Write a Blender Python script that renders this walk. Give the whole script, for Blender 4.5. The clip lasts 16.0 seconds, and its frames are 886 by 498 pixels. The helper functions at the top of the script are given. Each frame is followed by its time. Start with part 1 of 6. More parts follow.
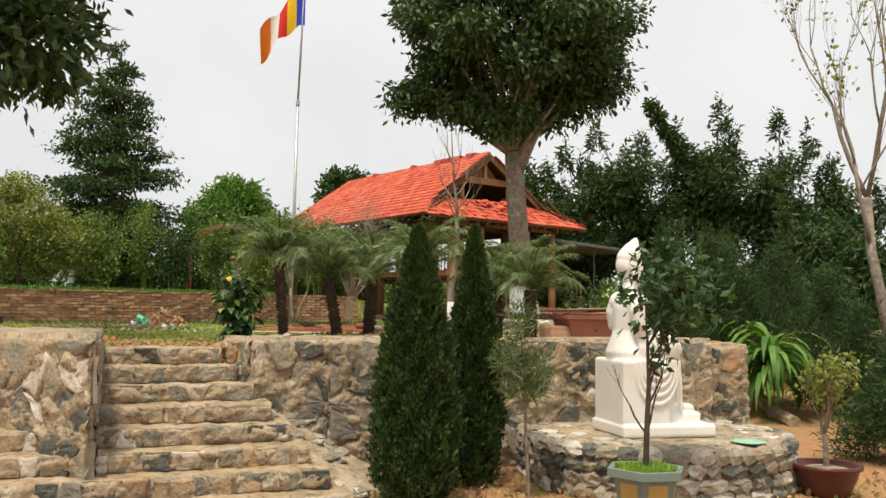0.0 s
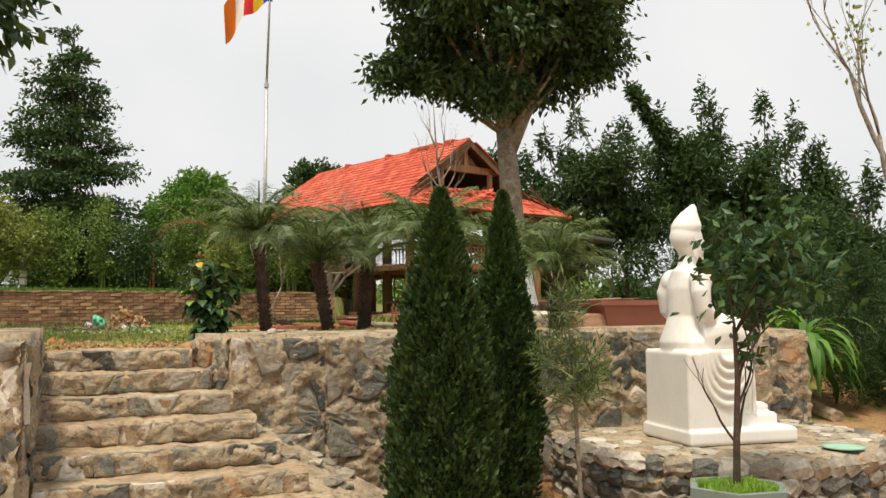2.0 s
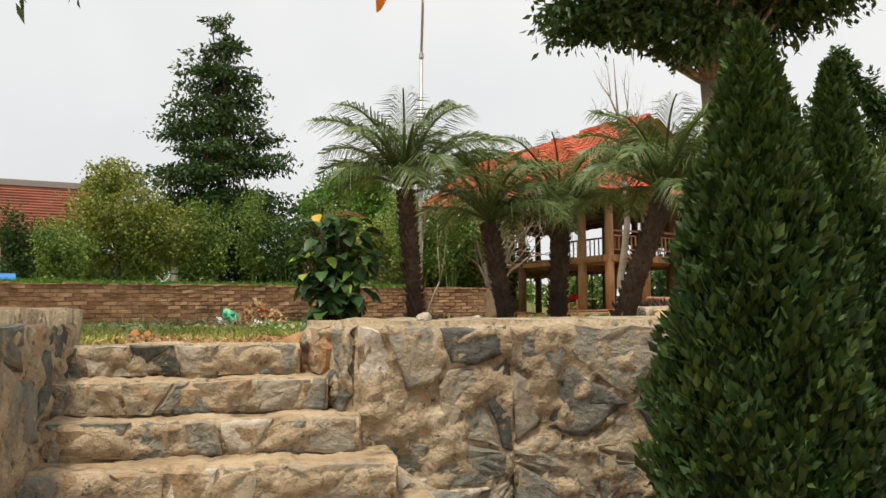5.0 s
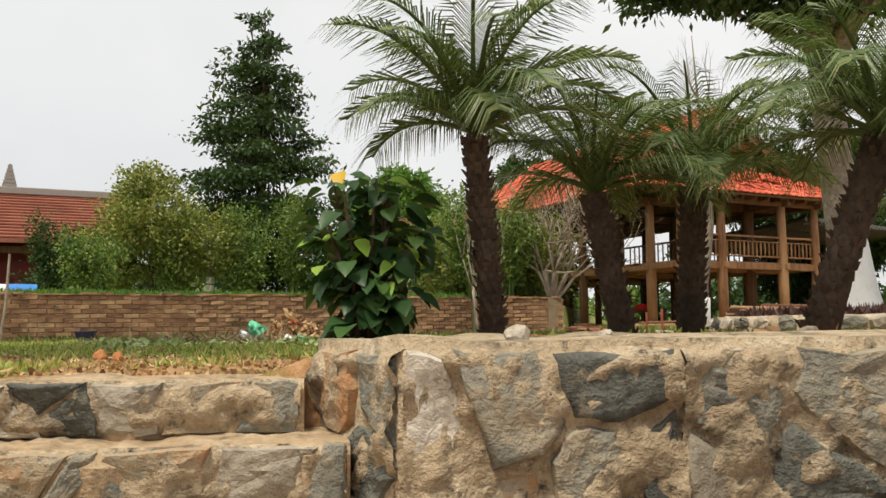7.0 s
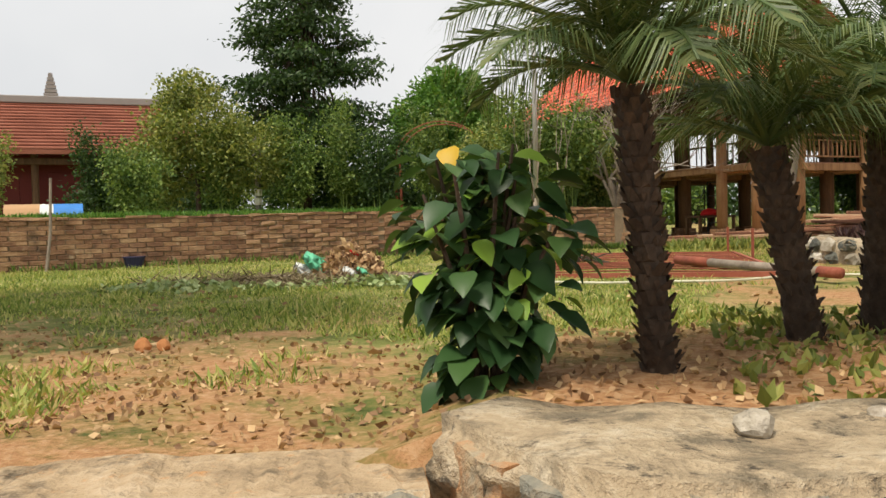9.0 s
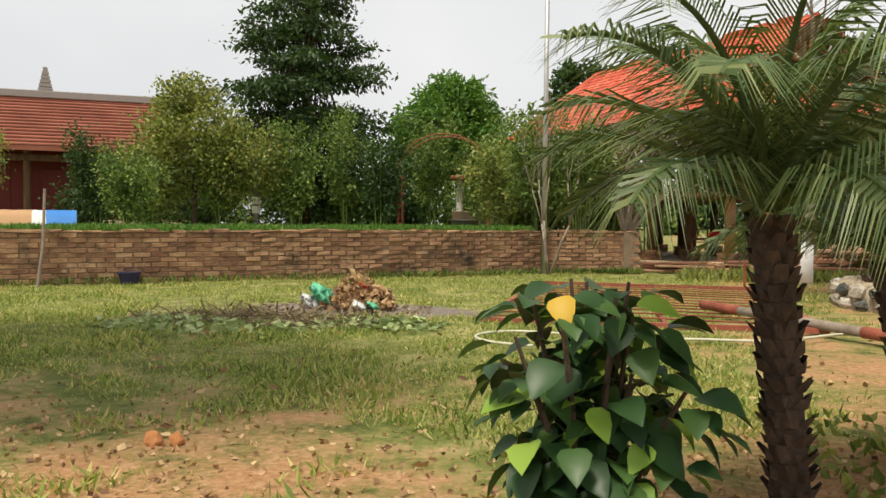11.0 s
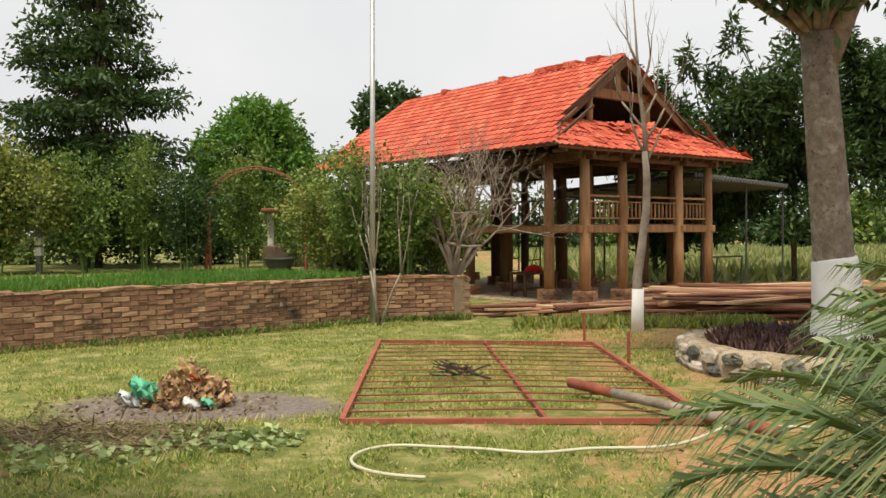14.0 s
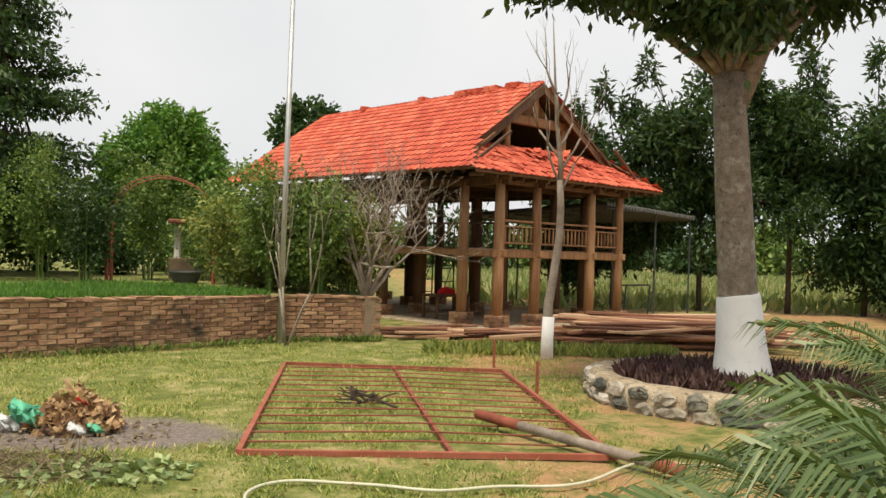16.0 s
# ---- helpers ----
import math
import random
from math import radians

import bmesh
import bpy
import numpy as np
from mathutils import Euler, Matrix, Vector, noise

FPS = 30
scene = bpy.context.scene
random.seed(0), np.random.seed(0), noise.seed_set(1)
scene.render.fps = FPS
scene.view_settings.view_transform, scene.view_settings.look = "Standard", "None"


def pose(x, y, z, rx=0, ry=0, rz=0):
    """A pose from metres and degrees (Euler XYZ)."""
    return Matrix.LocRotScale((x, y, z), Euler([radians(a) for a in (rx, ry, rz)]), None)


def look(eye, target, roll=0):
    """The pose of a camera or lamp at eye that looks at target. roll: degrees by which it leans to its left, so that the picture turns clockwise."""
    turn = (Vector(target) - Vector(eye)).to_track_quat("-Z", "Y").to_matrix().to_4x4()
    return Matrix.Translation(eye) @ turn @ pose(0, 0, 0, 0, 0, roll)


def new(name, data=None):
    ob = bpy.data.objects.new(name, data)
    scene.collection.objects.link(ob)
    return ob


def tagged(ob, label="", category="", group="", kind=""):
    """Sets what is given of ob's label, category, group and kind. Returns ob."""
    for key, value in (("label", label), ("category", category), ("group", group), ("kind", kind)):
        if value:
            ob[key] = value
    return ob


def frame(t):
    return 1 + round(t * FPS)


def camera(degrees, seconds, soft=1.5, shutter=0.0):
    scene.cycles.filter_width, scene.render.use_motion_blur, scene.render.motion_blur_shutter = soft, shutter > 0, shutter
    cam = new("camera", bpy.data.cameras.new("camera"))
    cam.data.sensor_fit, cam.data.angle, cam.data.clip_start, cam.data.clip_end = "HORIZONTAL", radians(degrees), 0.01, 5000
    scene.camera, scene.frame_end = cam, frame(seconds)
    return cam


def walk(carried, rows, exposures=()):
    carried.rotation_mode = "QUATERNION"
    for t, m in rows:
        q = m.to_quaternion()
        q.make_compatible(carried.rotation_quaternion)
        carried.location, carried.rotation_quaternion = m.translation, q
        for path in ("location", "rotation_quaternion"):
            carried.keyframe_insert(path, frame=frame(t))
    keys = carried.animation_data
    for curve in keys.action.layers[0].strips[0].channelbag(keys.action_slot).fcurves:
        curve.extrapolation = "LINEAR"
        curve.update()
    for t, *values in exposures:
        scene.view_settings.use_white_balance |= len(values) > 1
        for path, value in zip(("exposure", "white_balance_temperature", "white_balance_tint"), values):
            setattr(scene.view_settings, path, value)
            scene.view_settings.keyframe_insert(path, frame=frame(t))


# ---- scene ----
cam = camera(54.6, 16.0)
METRES, EYE, TILT, LEAN, TURN = 10.08, 1.68, -4.0, 0.0, 0.0
ROWS = [
    (0.0, 0.0, 0.0, 0.0, 0.34, 8.22, -0.8),
    (0.5, -0.0139, 0.0432, 0.0038, -2.54, 8.26, -2.31),
    (1.0, -0.0242, 0.076, 0.004, -2.41, 8.57, -1.08),
    (1.5, -0.0336, 0.1151, 0.0047, -0.85, 8.31, -0.94),
    (2.0, -0.0454, 0.1581, 0.0014, -1.72, 8.1, 0.63),
    (2.5, -0.0511, 0.201, -0.0031, 1.34, 7.85, 1.87),
    (3.0, -0.0558, 0.2426, -0.0031, 4.13, 8.17, 0.92),
    (3.5, -0.0687, 0.3015, 0.0001, 4.04, 9.82, 0.07),
    (4.0, -0.0785, 0.3515, 0.002, 8.22, 7.91, -0.8),
    (6.5, -0.1196, 0.6, 0.0129, 9.17, 9.53, 0.22),
    (7.0, -0.1376, 0.6394, 0.0198, 11.91, 9.26, -0.32),
    (7.5, -0.1511, 0.6634, 0.0283, 12.21, 8.74, 0.16),
    (8.0, -0.1615, 0.6845, 0.0408, 14.59, 5.71, 0.51),
    (10.5, -0.2176, 0.7507, 0.0971, 14.59, 1.19, -0.33),
    (11.0, -0.2237, 0.7567, 0.1061, 14.22, 2.23, -1.26),
    (11.5, -0.2332, 0.776, 0.1159, 14.4, 3.61, 0.28),
    (12.0, -0.2412, 0.7891, 0.1265, 15.36, 2.94, 2.41),
    (12.5, -0.2591, 0.8001, 0.1379, 14.08, 1.83, 2.8),
    (13.0, -0.2681, 0.8148, 0.1464, 5.97, 2.15, 1.6),
    (13.5, -0.2786, 0.8294, 0.1645, 1.77, 3.29, 0.73),
    (14.0, -0.2977, 0.8388, 0.1773, 0.6, 3.04, 0.37),
    (14.5, -0.3028, 0.8395, 0.1852, -0.01, 1.94, 0.58),
    (15.0, -0.3001, 0.8425, 0.1874, -1.94, 2.13, 0.24),
    (15.5, -0.2975, 0.8499, 0.1882, -4.17, 3.09, -0.72),
    (16.0, -0.2936, 0.8568, 0.1873, -5.19, 4.22, -1.43),
]
walk(cam, [(t, pose(0, 0, EYE, TILT, LEAN, TURN) @ pose(METRES * x, METRES * y, METRES * z, 90 + pitch, roll, yaw)) for t, x, y, z, yaw, pitch, roll in ROWS])

# ---- world, sun ----
world = bpy.data.worlds.new("overcast")
scene.world = world
world.use_nodes = True
wn, wl = world.node_tree.nodes, world.node_tree.links
bg = wn["Background"]
sky = wn.new("ShaderNodeTexSky")
sky.sky_type, sky.sun_disc = "NISHITA", False
sky.sun_elevation, sky.sun_rotation = radians(68), radians(202)
sky.dust_density, sky.air_density = 6.0, 1.0
hsv = wn.new("ShaderNodeHueSaturation")
hsv.inputs["Saturation"].default_value = 0.30
hsv.inputs["Value"].default_value = 0.075
cloud = wn.new("ShaderNodeTexNoise")
cloud.inputs["Scale"].default_value = 1.6
cloud.inputs["Detail"].default_value = 5
ramp = wn.new("ShaderNodeValToRGB")
ramp.color_ramp.elements[0].color = (0.69, 0.705, 0.72, 1)
ramp.color_ramp.elements[1].color = (0.87, 0.865, 0.855, 1)
ramp.color_ramp.elements[0].position, ramp.color_ramp.elements[1].position = 0.35, 0.65
mix = wn.new("ShaderNodeMix")
mix.data_type = "RGBA"
mix.inputs[0].default_value = 0.85
wl.new(sky.outputs[0], hsv.inputs["Color"])
wl.new(cloud.outputs["Fac"], ramp.inputs[0])
wl.new(hsv.outputs[0], mix.inputs[6])
wl.new(ramp.outputs[0], mix.inputs[7])
wl.new(mix.outputs[2], bg.inputs["Color"])
bg.inputs["Strength"].default_value = 1.06
sun = new("sun", bpy.data.lights.new("sun", "SUN"))
sun.data.energy, sun.data.angle, sun.data.color = 3.4, radians(12), (1.0, 0.90, 0.74)
sun.matrix_basis = look((-6, -15, 40), (0, 0, 0))
scene.view_settings.exposure = 0.15

# ---- materials ----


def tree_of(name):
    m = bpy.data.materials.new(name)
    m.use_nodes = True
    return m, m.node_tree.nodes, m.node_tree.links, m.node_tree.nodes["Principled BSDF"]


def add_noise(n, l, co, scale, detail=6.0, rough=0.6):
    t = n.new("ShaderNodeTexNoise")
    t.inputs["Scale"].default_value = scale
    t.inputs["Detail"].default_value = detail
    t.inputs["Roughness"].default_value = rough
    l.new(co, t.inputs["Vector"])
    return t.outputs["Fac"]


def ramp_of(n, l, fac, stops):
    r = n.new("ShaderNodeValToRGB")
    while len(r.color_ramp.elements) < len(stops):
        r.color_ramp.elements.new(0.5)
    for e, (p, c) in zip(r.color_ramp.elements, stops):
        e.position, e.color = p, (*c, 1)
    l.new(fac, r.inputs[0])
    return r.outputs[0]


def blend(n, l, fac, a, b, mode="MIX"):
    x = n.new("ShaderNodeMix")
    x.data_type, x.blend_type = "RGBA", mode
    for sock, v in ((0, fac), (6, a), (7, b)):
        if isinstance(v, (int, float)):
            x.inputs[sock].default_value = v
        elif isinstance(v, tuple):
            x.inputs[sock].default_value = (*v, 1)
        else:
            l.new(v, x.inputs[sock])
    return x.outputs[2]


def arith(n, l, op, a, b):
    x = n.new("ShaderNodeMath")
    x.operation = op
    for i, v in enumerate((a, b)):
        if isinstance(v, (int, float)):
            x.inputs[i].default_value = v
        else:
            l.new(v, x.inputs[i])
    return x.outputs[0]


def surface(name, stops, scale=3.0, fine=40.0, rough=0.8, bump=0.3, metal=0.0, vary=0.0, stain=None, stretch=None, island=False, dist=0.01, spec=0.3, spread=0.0):
    """A procedural surface: a colour ramp over noise at two scales, optional per-object variation and stains."""
    m, n, l, p = tree_of(name)
    tc = n.new("ShaderNodeTexCoord")
    co = tc.outputs["Object"]
    if stretch:
        mp = n.new("ShaderNodeMapping")
        mp.inputs["Scale"].default_value = stretch
        l.new(co, mp.inputs["Vector"])
        co = mp.outputs[0]
    a, b = add_noise(n, l, co, scale), add_noise(n, l, co, fine, 4.0, 0.7)
    fac = arith(n, l, "ADD", arith(n, l, "MULTIPLY", a, 0.65), arith(n, l, "MULTIPLY", b, 0.35))
    if vary:
        if island:
            rnd = n.new("ShaderNodeNewGeometry").outputs["Random Per Island"]
        else:
            rnd = n.new("ShaderNodeObjectInfo").outputs["Random"]
        fac = arith(n, l, "ADD", fac, arith(n, l, "MULTIPLY", arith(n, l, "SUBTRACT", rnd, 0.5), vary))
    col = ramp_of(n, l, fac, stops)
    if stain:
        where = n.new("ShaderNodeNewGeometry").outputs["Position"] if spread else co
        s = add_noise(n, l, where, spread or scale * 0.45, 8.0, 0.7)
        edge = ramp_of(n, l, s, [(stain[1], (0, 0, 0)), (stain[1] + 0.14, (1, 1, 1))])
        col = blend(n, l, edge, col, stain[0])
        if len(stain) > 2:
            s2 = add_noise(n, l, where, (spread or scale) * 2.3, 8.0, 0.75)
            col = blend(n, l, ramp_of(n, l, s2, [(stain[3], (0, 0, 0)), (stain[3] + 0.12, (1, 1, 1))]), col, stain[2])
    l.new(col, p.inputs["Base Color"])
    p.inputs["Roughness"].default_value = rough
    p.inputs["Metallic"].default_value = metal
    p.inputs["Specular IOR Level"].default_value = spec
    if bump:
        bp = n.new("ShaderNodeBump")
        bp.inputs["Strength"].default_value = bump
        bp.inputs["Distance"].default_value = dist
        l.new(fac, bp.inputs["Height"])
        l.new(bp.outputs[0], p.inputs["Normal"])
    return m


def leaf_material(name, stops, through_amount=0.35, rough=0.5):
    """Leaves: colour by leaf, a little light passing through."""
    m, n, l, p = tree_of(name)
    geo = n.new("ShaderNodeNewGeometry")
    tc = n.new("ShaderNodeTexCoord")
    big = add_noise(n, l, tc.outputs["Object"], 0.9, 2.0)
    fac = arith(n, l, "ADD", arith(n, l, "MULTIPLY", geo.outputs["Random Per Island"], 0.7), arith(n, l, "MULTIPLY", big, 0.4))
    col = ramp_of(n, l, fac, stops)
    l.new(col, p.inputs["Base Color"])
    p.inputs["Roughness"].default_value = rough
    p.inputs["Specular IOR Level"].default_value = 0.35
    tr = n.new("ShaderNodeBsdfTranslucent")
    l.new(blend(n, l, 1.0, col, (1.0, 1.0, 0.5), "MULTIPLY"), tr.inputs["Color"])
    mx = n.new("ShaderNodeMixShader")
    mx.inputs[0].default_value = through_amount
    l.new(p.outputs[0], mx.inputs[1])
    l.new(tr.outputs[0], mx.inputs[2])
    l.new(mx.outputs[0], n["Material Output"].inputs["Surface"])
    return m


STONE = surface("rubble_stone", [(0.25, (0.07, 0.073, 0.064)), (0.42, (0.165, 0.168, 0.142)), (0.55, (0.265, 0.25, 0.20)), (0.66, (0.38, 0.31, 0.21)), (0.78, (0.46, 0.25, 0.12))],
                3.6, 30, 0.85, 1.0, vary=0.46, stain=((0.46, 0.36, 0.22), 0.55, (0.06, 0.055, 0.046), 0.57), dist=0.06, spread=5.5)
STONE_PALE = surface("pale_stone", [(0.3, (0.24, 0.21, 0.16)), (0.5, (0.44, 0.39, 0.31)), (0.7, (0.64, 0.59, 0.51))], 4, 28, 0.85, 1.0, vary=0.4, dist=0.04, stain=((0.24, 0.19, 0.13), 0.54, (0.075, 0.065, 0.05), 0.58), spread=5.0)
MORTAR = surface("ochre_mortar", [(0.3, (0.20, 0.15, 0.095)), (0.5, (0.44, 0.345, 0.225)), (0.7, (0.62, 0.54, 0.41))], 3.5, 30, 0.95, 1.0, stain=((0.19, 0.155, 0.105), 0.51, (0.055, 0.046, 0.036), 0.545), dist=0.07, spread=6.0)
TREAD = surface("worn_tread", [(0.3, (0.20, 0.145, 0.09)), (0.5, (0.42, 0.31, 0.19)), (0.7, (0.60, 0.48, 0.34))], 4, 30, 0.95, 1.0, stain=((0.13, 0.10, 0.065), 0.52, (0.52, 0.27, 0.11), 0.58), dist=0.05, spread=6.0)
BRICK_TONES = [(0.2, (0.085, 0.046, 0.03)), (0.4, (0.225, 0.118, 0.07)), (0.58, (0.37, 0.215, 0.12)), (0.8, (0.54, 0.37, 0.22))]
BRICK = surface("laterite_brick", BRICK_TONES, 5, 45, 0.95, 1.0, vary=0.26, dist=0.02, stain=((0.055, 0.042, 0.032), 0.545, (0.47, 0.35, 0.22), 0.57), spread=1.6)
BRICK_FAR = surface("laterite_brick_joined", BRICK_TONES, 5, 45, 0.95, 1.0, vary=0.26, island=True, dist=0.02, stain=((0.055, 0.042, 0.032), 0.545, (0.47, 0.35, 0.22), 0.57), spread=1.6)
BRICK_BED = surface("brick_mortar", [(0.3, (0.13, 0.09, 0.062)), (0.7, (0.38, 0.285, 0.19))], 1.3, 30, 0.95, 0.6, stain=((0.06, 0.05, 0.04), 0.55))
TILE = surface("red_roof_tile", [(0.25, (0.36, 0.055, 0.030)), (0.5, (0.55, 0.105, 0.055)), (0.75, (0.68, 0.20, 0.11))], 1.0, 30, 0.75, 0.25, vary=0.35)
TILE_FAR = surface("red_roof_tile_joined", [(0.25, (0.36, 0.055, 0.030)), (0.5, (0.55, 0.105, 0.055)), (0.75, (0.68, 0.20, 0.11))], 1.0, 30, 0.75, 0.25, vary=0.35, island=True)
OLD_TILE = surface("old_roof_tile", [(0.25, (0.13, 0.045, 0.03)), (0.5, (0.27, 0.095, 0.06)), (0.75, (0.36, 0.15, 0.10))], 0.7, 18, 0.9, 0.4, stain=((0.10, 0.06, 0.05), 0.60), stretch=(1, 1, 3))
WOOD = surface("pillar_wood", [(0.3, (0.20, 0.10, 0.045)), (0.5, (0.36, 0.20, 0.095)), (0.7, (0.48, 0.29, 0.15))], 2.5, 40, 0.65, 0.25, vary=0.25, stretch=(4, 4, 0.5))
# dark timber, also used where posts and side rails have shade painted in
WOOD_DARK = surface("dark_and_shaded_wood", [(0.3, (0.06, 0.032, 0.018)), (0.5, (0.13, 0.07, 0.036)), (0.7, (0.21, 0.12, 0.06))], 2.5, 40, 0.7, 0.25, vary=0.2, stretch=(4, 4, 0.6))
PLANK = surface("sawn_plank", [(0.25, (0.13, 0.055, 0.033)), (0.5, (0.33, 0.16, 0.092)), (0.75, (0.55, 0.37, 0.23))], 2.5, 40, 0.8, 0.3, vary=0.55, stretch=(0.5, 5, 5))
WHITE_PAINT = surface("whitewash", [(0.25, (0.60, 0.58, 0.53)), (0.45, (0.78, 0.77, 0.73)), (0.7, (0.85, 0.84, 0.81))], 4, 30, 0.9, 0.5, stain=((0.50, 0.45, 0.36), 0.70))
MARBLE = surface("white_marble", [(0.3, (0.72, 0.69, 0.62)), (0.5, (0.80, 0.78, 0.72)), (0.7, (0.84, 0.83, 0.79))], 2, 25, 0.5, 0.1, stain=((0.66, 0.61, 0.52), 0.68))
BARK = surface("grey_bark", [(0.3, (0.13, 0.105, 0.08)), (0.5, (0.25, 0.205, 0.155)), (0.68, (0.36, 0.31, 0.24))], 9, 34, 0.95, 1.0, stain=((0.44, 0.40, 0.33), 0.53, (0.06, 0.045, 0.03), 0.56), dist=0.04, spread=5.0)
BARK_DARK = surface("dark_bark", [(0.3, (0.028, 0.021, 0.016)), (0.5, (0.07, 0.05, 0.036)), (0.7, (0.14, 0.10, 0.07))], 6, 35, 0.95, 0.8, dist=0.02)
TWIG = surface("pale_twig", [(0.3, (0.16, 0.125, 0.095)), (0.5, (0.29, 0.24, 0.19)), (0.7, (0.40, 0.35, 0.28))], 6, 40, 0.9, 0.3)
STEEL = surface("galvanised_steel", [(0.3, (0.42, 0.42, 0.41)), (0.7, (0.58, 0.58, 0.56))], 3, 40, 0.45, 0.05, metal=0.6)
DARK_STEEL = surface("dark_steel", [(0.3, (0.03, 0.035, 0.032)), (0.7, (0.08, 0.085, 0.08))], 3, 40, 0.6, 0.1)
RUST = surface("rusty_red_steel", [(0.3, (0.17, 0.05, 0.03)), (0.5, (0.30, 0.085, 0.05)), (0.7, (0.38, 0.13, 0.08))], 5, 50, 0.75, 0.3, vary=0.2)
HOSE = surface("pale_hose_plastic", [(0.3, (0.50, 0.48, 0.33)), (0.7, (0.68, 0.66, 0.50))], 3, 30, 0.5, 0.05)
LEAF_DARK = leaf_material("dark_green_leaf", [(0.2, (0.020, 0.045, 0.013)), (0.55, (0.040, 0.083, 0.022)), (0.9, (0.081, 0.144, 0.037))])
LEAF_BIG = leaf_material("glossy_tree_leaf", [(0.2, (0.025, 0.055, 0.016)), (0.55, (0.048, 0.094, 0.028)), (0.92, (0.103, 0.155, 0.046))], 0.25, 0.4)
LEAF_MID = leaf_material("mid_green_leaf", [(0.2, (0.055, 0.110, 0.024)), (0.55, (0.140, 0.225, 0.050)), (0.9, (0.32, 0.41, 0.11))])
LEAF_LIGHT = leaf_material("light_green_leaf", [(0.2, (0.062, 0.156, 0.025)), (0.55, (0.106, 0.237, 0.037)), (0.9, (0.200, 0.350, 0.062))])
LEAF_OLIVE = leaf_material("olive_yellow_leaf", [(0.2, (0.095, 0.14, 0.032)), (0.55, (0.225, 0.275, 0.068)), (0.9, (0.42, 0.42, 0.12))])
LEAF_PALM = leaf_material("palm_leaflet", [(0.2, (0.058, 0.099, 0.032)), (0.55, (0.104, 0.160, 0.052)), (0.9, (0.246, 0.290, 0.116))], 0.25, 0.42)
LEAF_THUJA = leaf_material("thuja_scale_leaf", [(0.2, (0.016, 0.042, 0.010)), (0.55, (0.035, 0.075, 0.018)), (0.9, (0.075, 0.125, 0.028))], 0.2, 0.6)
LEAF_PURPLE = leaf_material("purple_bronze_leaf", [(0.2, (0.035, 0.016, 0.018)), (0.55, (0.085, 0.04, 0.04)), (0.9, (0.15, 0.09, 0.07))], 0.2, 0.5)
LEAF_DRY = leaf_material("dry_leaf", [(0.15, (0.130, 0.070, 0.040)), (0.5, (0.380, 0.225, 0.115)), (0.9, (0.680, 0.480, 0.260))], 0.15, 0.8)
LEAF_YELLOW = leaf_material("yellow_leaf", [(0.2, (0.62, 0.40, 0.03)), (0.9, (0.80, 0.55, 0.06))], 0.3, 0.5)
LEAF_FRESH = leaf_material("fresh_lime_leaf", [(0.2, (0.20, 0.36, 0.04)), (0.9, (0.32, 0.48, 0.08))], 0.3, 0.45)
GRASS = leaf_material("lawn_blade", [(0.15, (0.085, 0.145, 0.026)), (0.4, (0.240, 0.320, 0.065)), (0.7, (0.450, 0.480, 0.140)), (0.95, (0.740, 0.590, 0.300))], 0.3, 0.7)
REED = leaf_material("field_reed", [(0.2, (0.15, 0.21, 0.07)), (0.6, (0.29, 0.34, 0.13)), (0.95, (0.45, 0.42, 0.22))], 0.3, 0.8)


def plain(name, color, rough=0.6, metal=0.0):
    d = tuple(c * 0.82 for c in color)
    return surface(name, [(0.3, d), (0.7, color)], 4, 30, rough, 0.1, metal)


BLUE = plain("blue_plastic", (0.04, 0.22, 0.62), 0.5)
GREEN_BAG = plain("green_plastic", (0.16, 0.60, 0.36), 0.35)
WHITE_BAG = plain("white_plastic", (0.72, 0.74, 0.72), 0.4)
YELLOW = plain("yellow_plastic", (0.75, 0.52, 0.03), 0.5)
POT_BROWN = plain("brown_glazed_clay", (0.11, 0.035, 0.025), 0.3)
POT_RED = plain("reddish_clay", (0.30, 0.11, 0.07), 0.6)
POT_TEAL = plain("grey_green_glaze", (0.20, 0.25, 0.22), 0.4)
POT_PANEL = plain("ochre_glaze_panel", (0.50, 0.34, 0.11), 0.45)
MINT = plain("mint_plate", (0.35, 0.60, 0.45), 0.5)
RED_PANEL = plain("dark_red_panel", (0.14, 0.018, 0.014), 0.6)
CREAM = plain("cream_plaster", (0.55, 0.46, 0.30), 0.8)
GREY_RIDGE = plain("weathered_ridge", (0.33, 0.31, 0.29), 0.9)
# wood colour taken almost to black for the shade under the roof
SHADE_IN = plain("shaded_interior_wood", (0.035, 0.02, 0.016), 0.9)
FLAG = {k: plain("flag_" + k, c, 0.8) for k, c in (("blue", (0.03, 0.06, 0.50)), ("yellow", (0.85, 0.55, 0.02)), ("red", (0.60, 0.02, 0.02)), ("white", (0.80, 0.79, 0.76)), ("orange", (0.85, 0.22, 0.02)))}


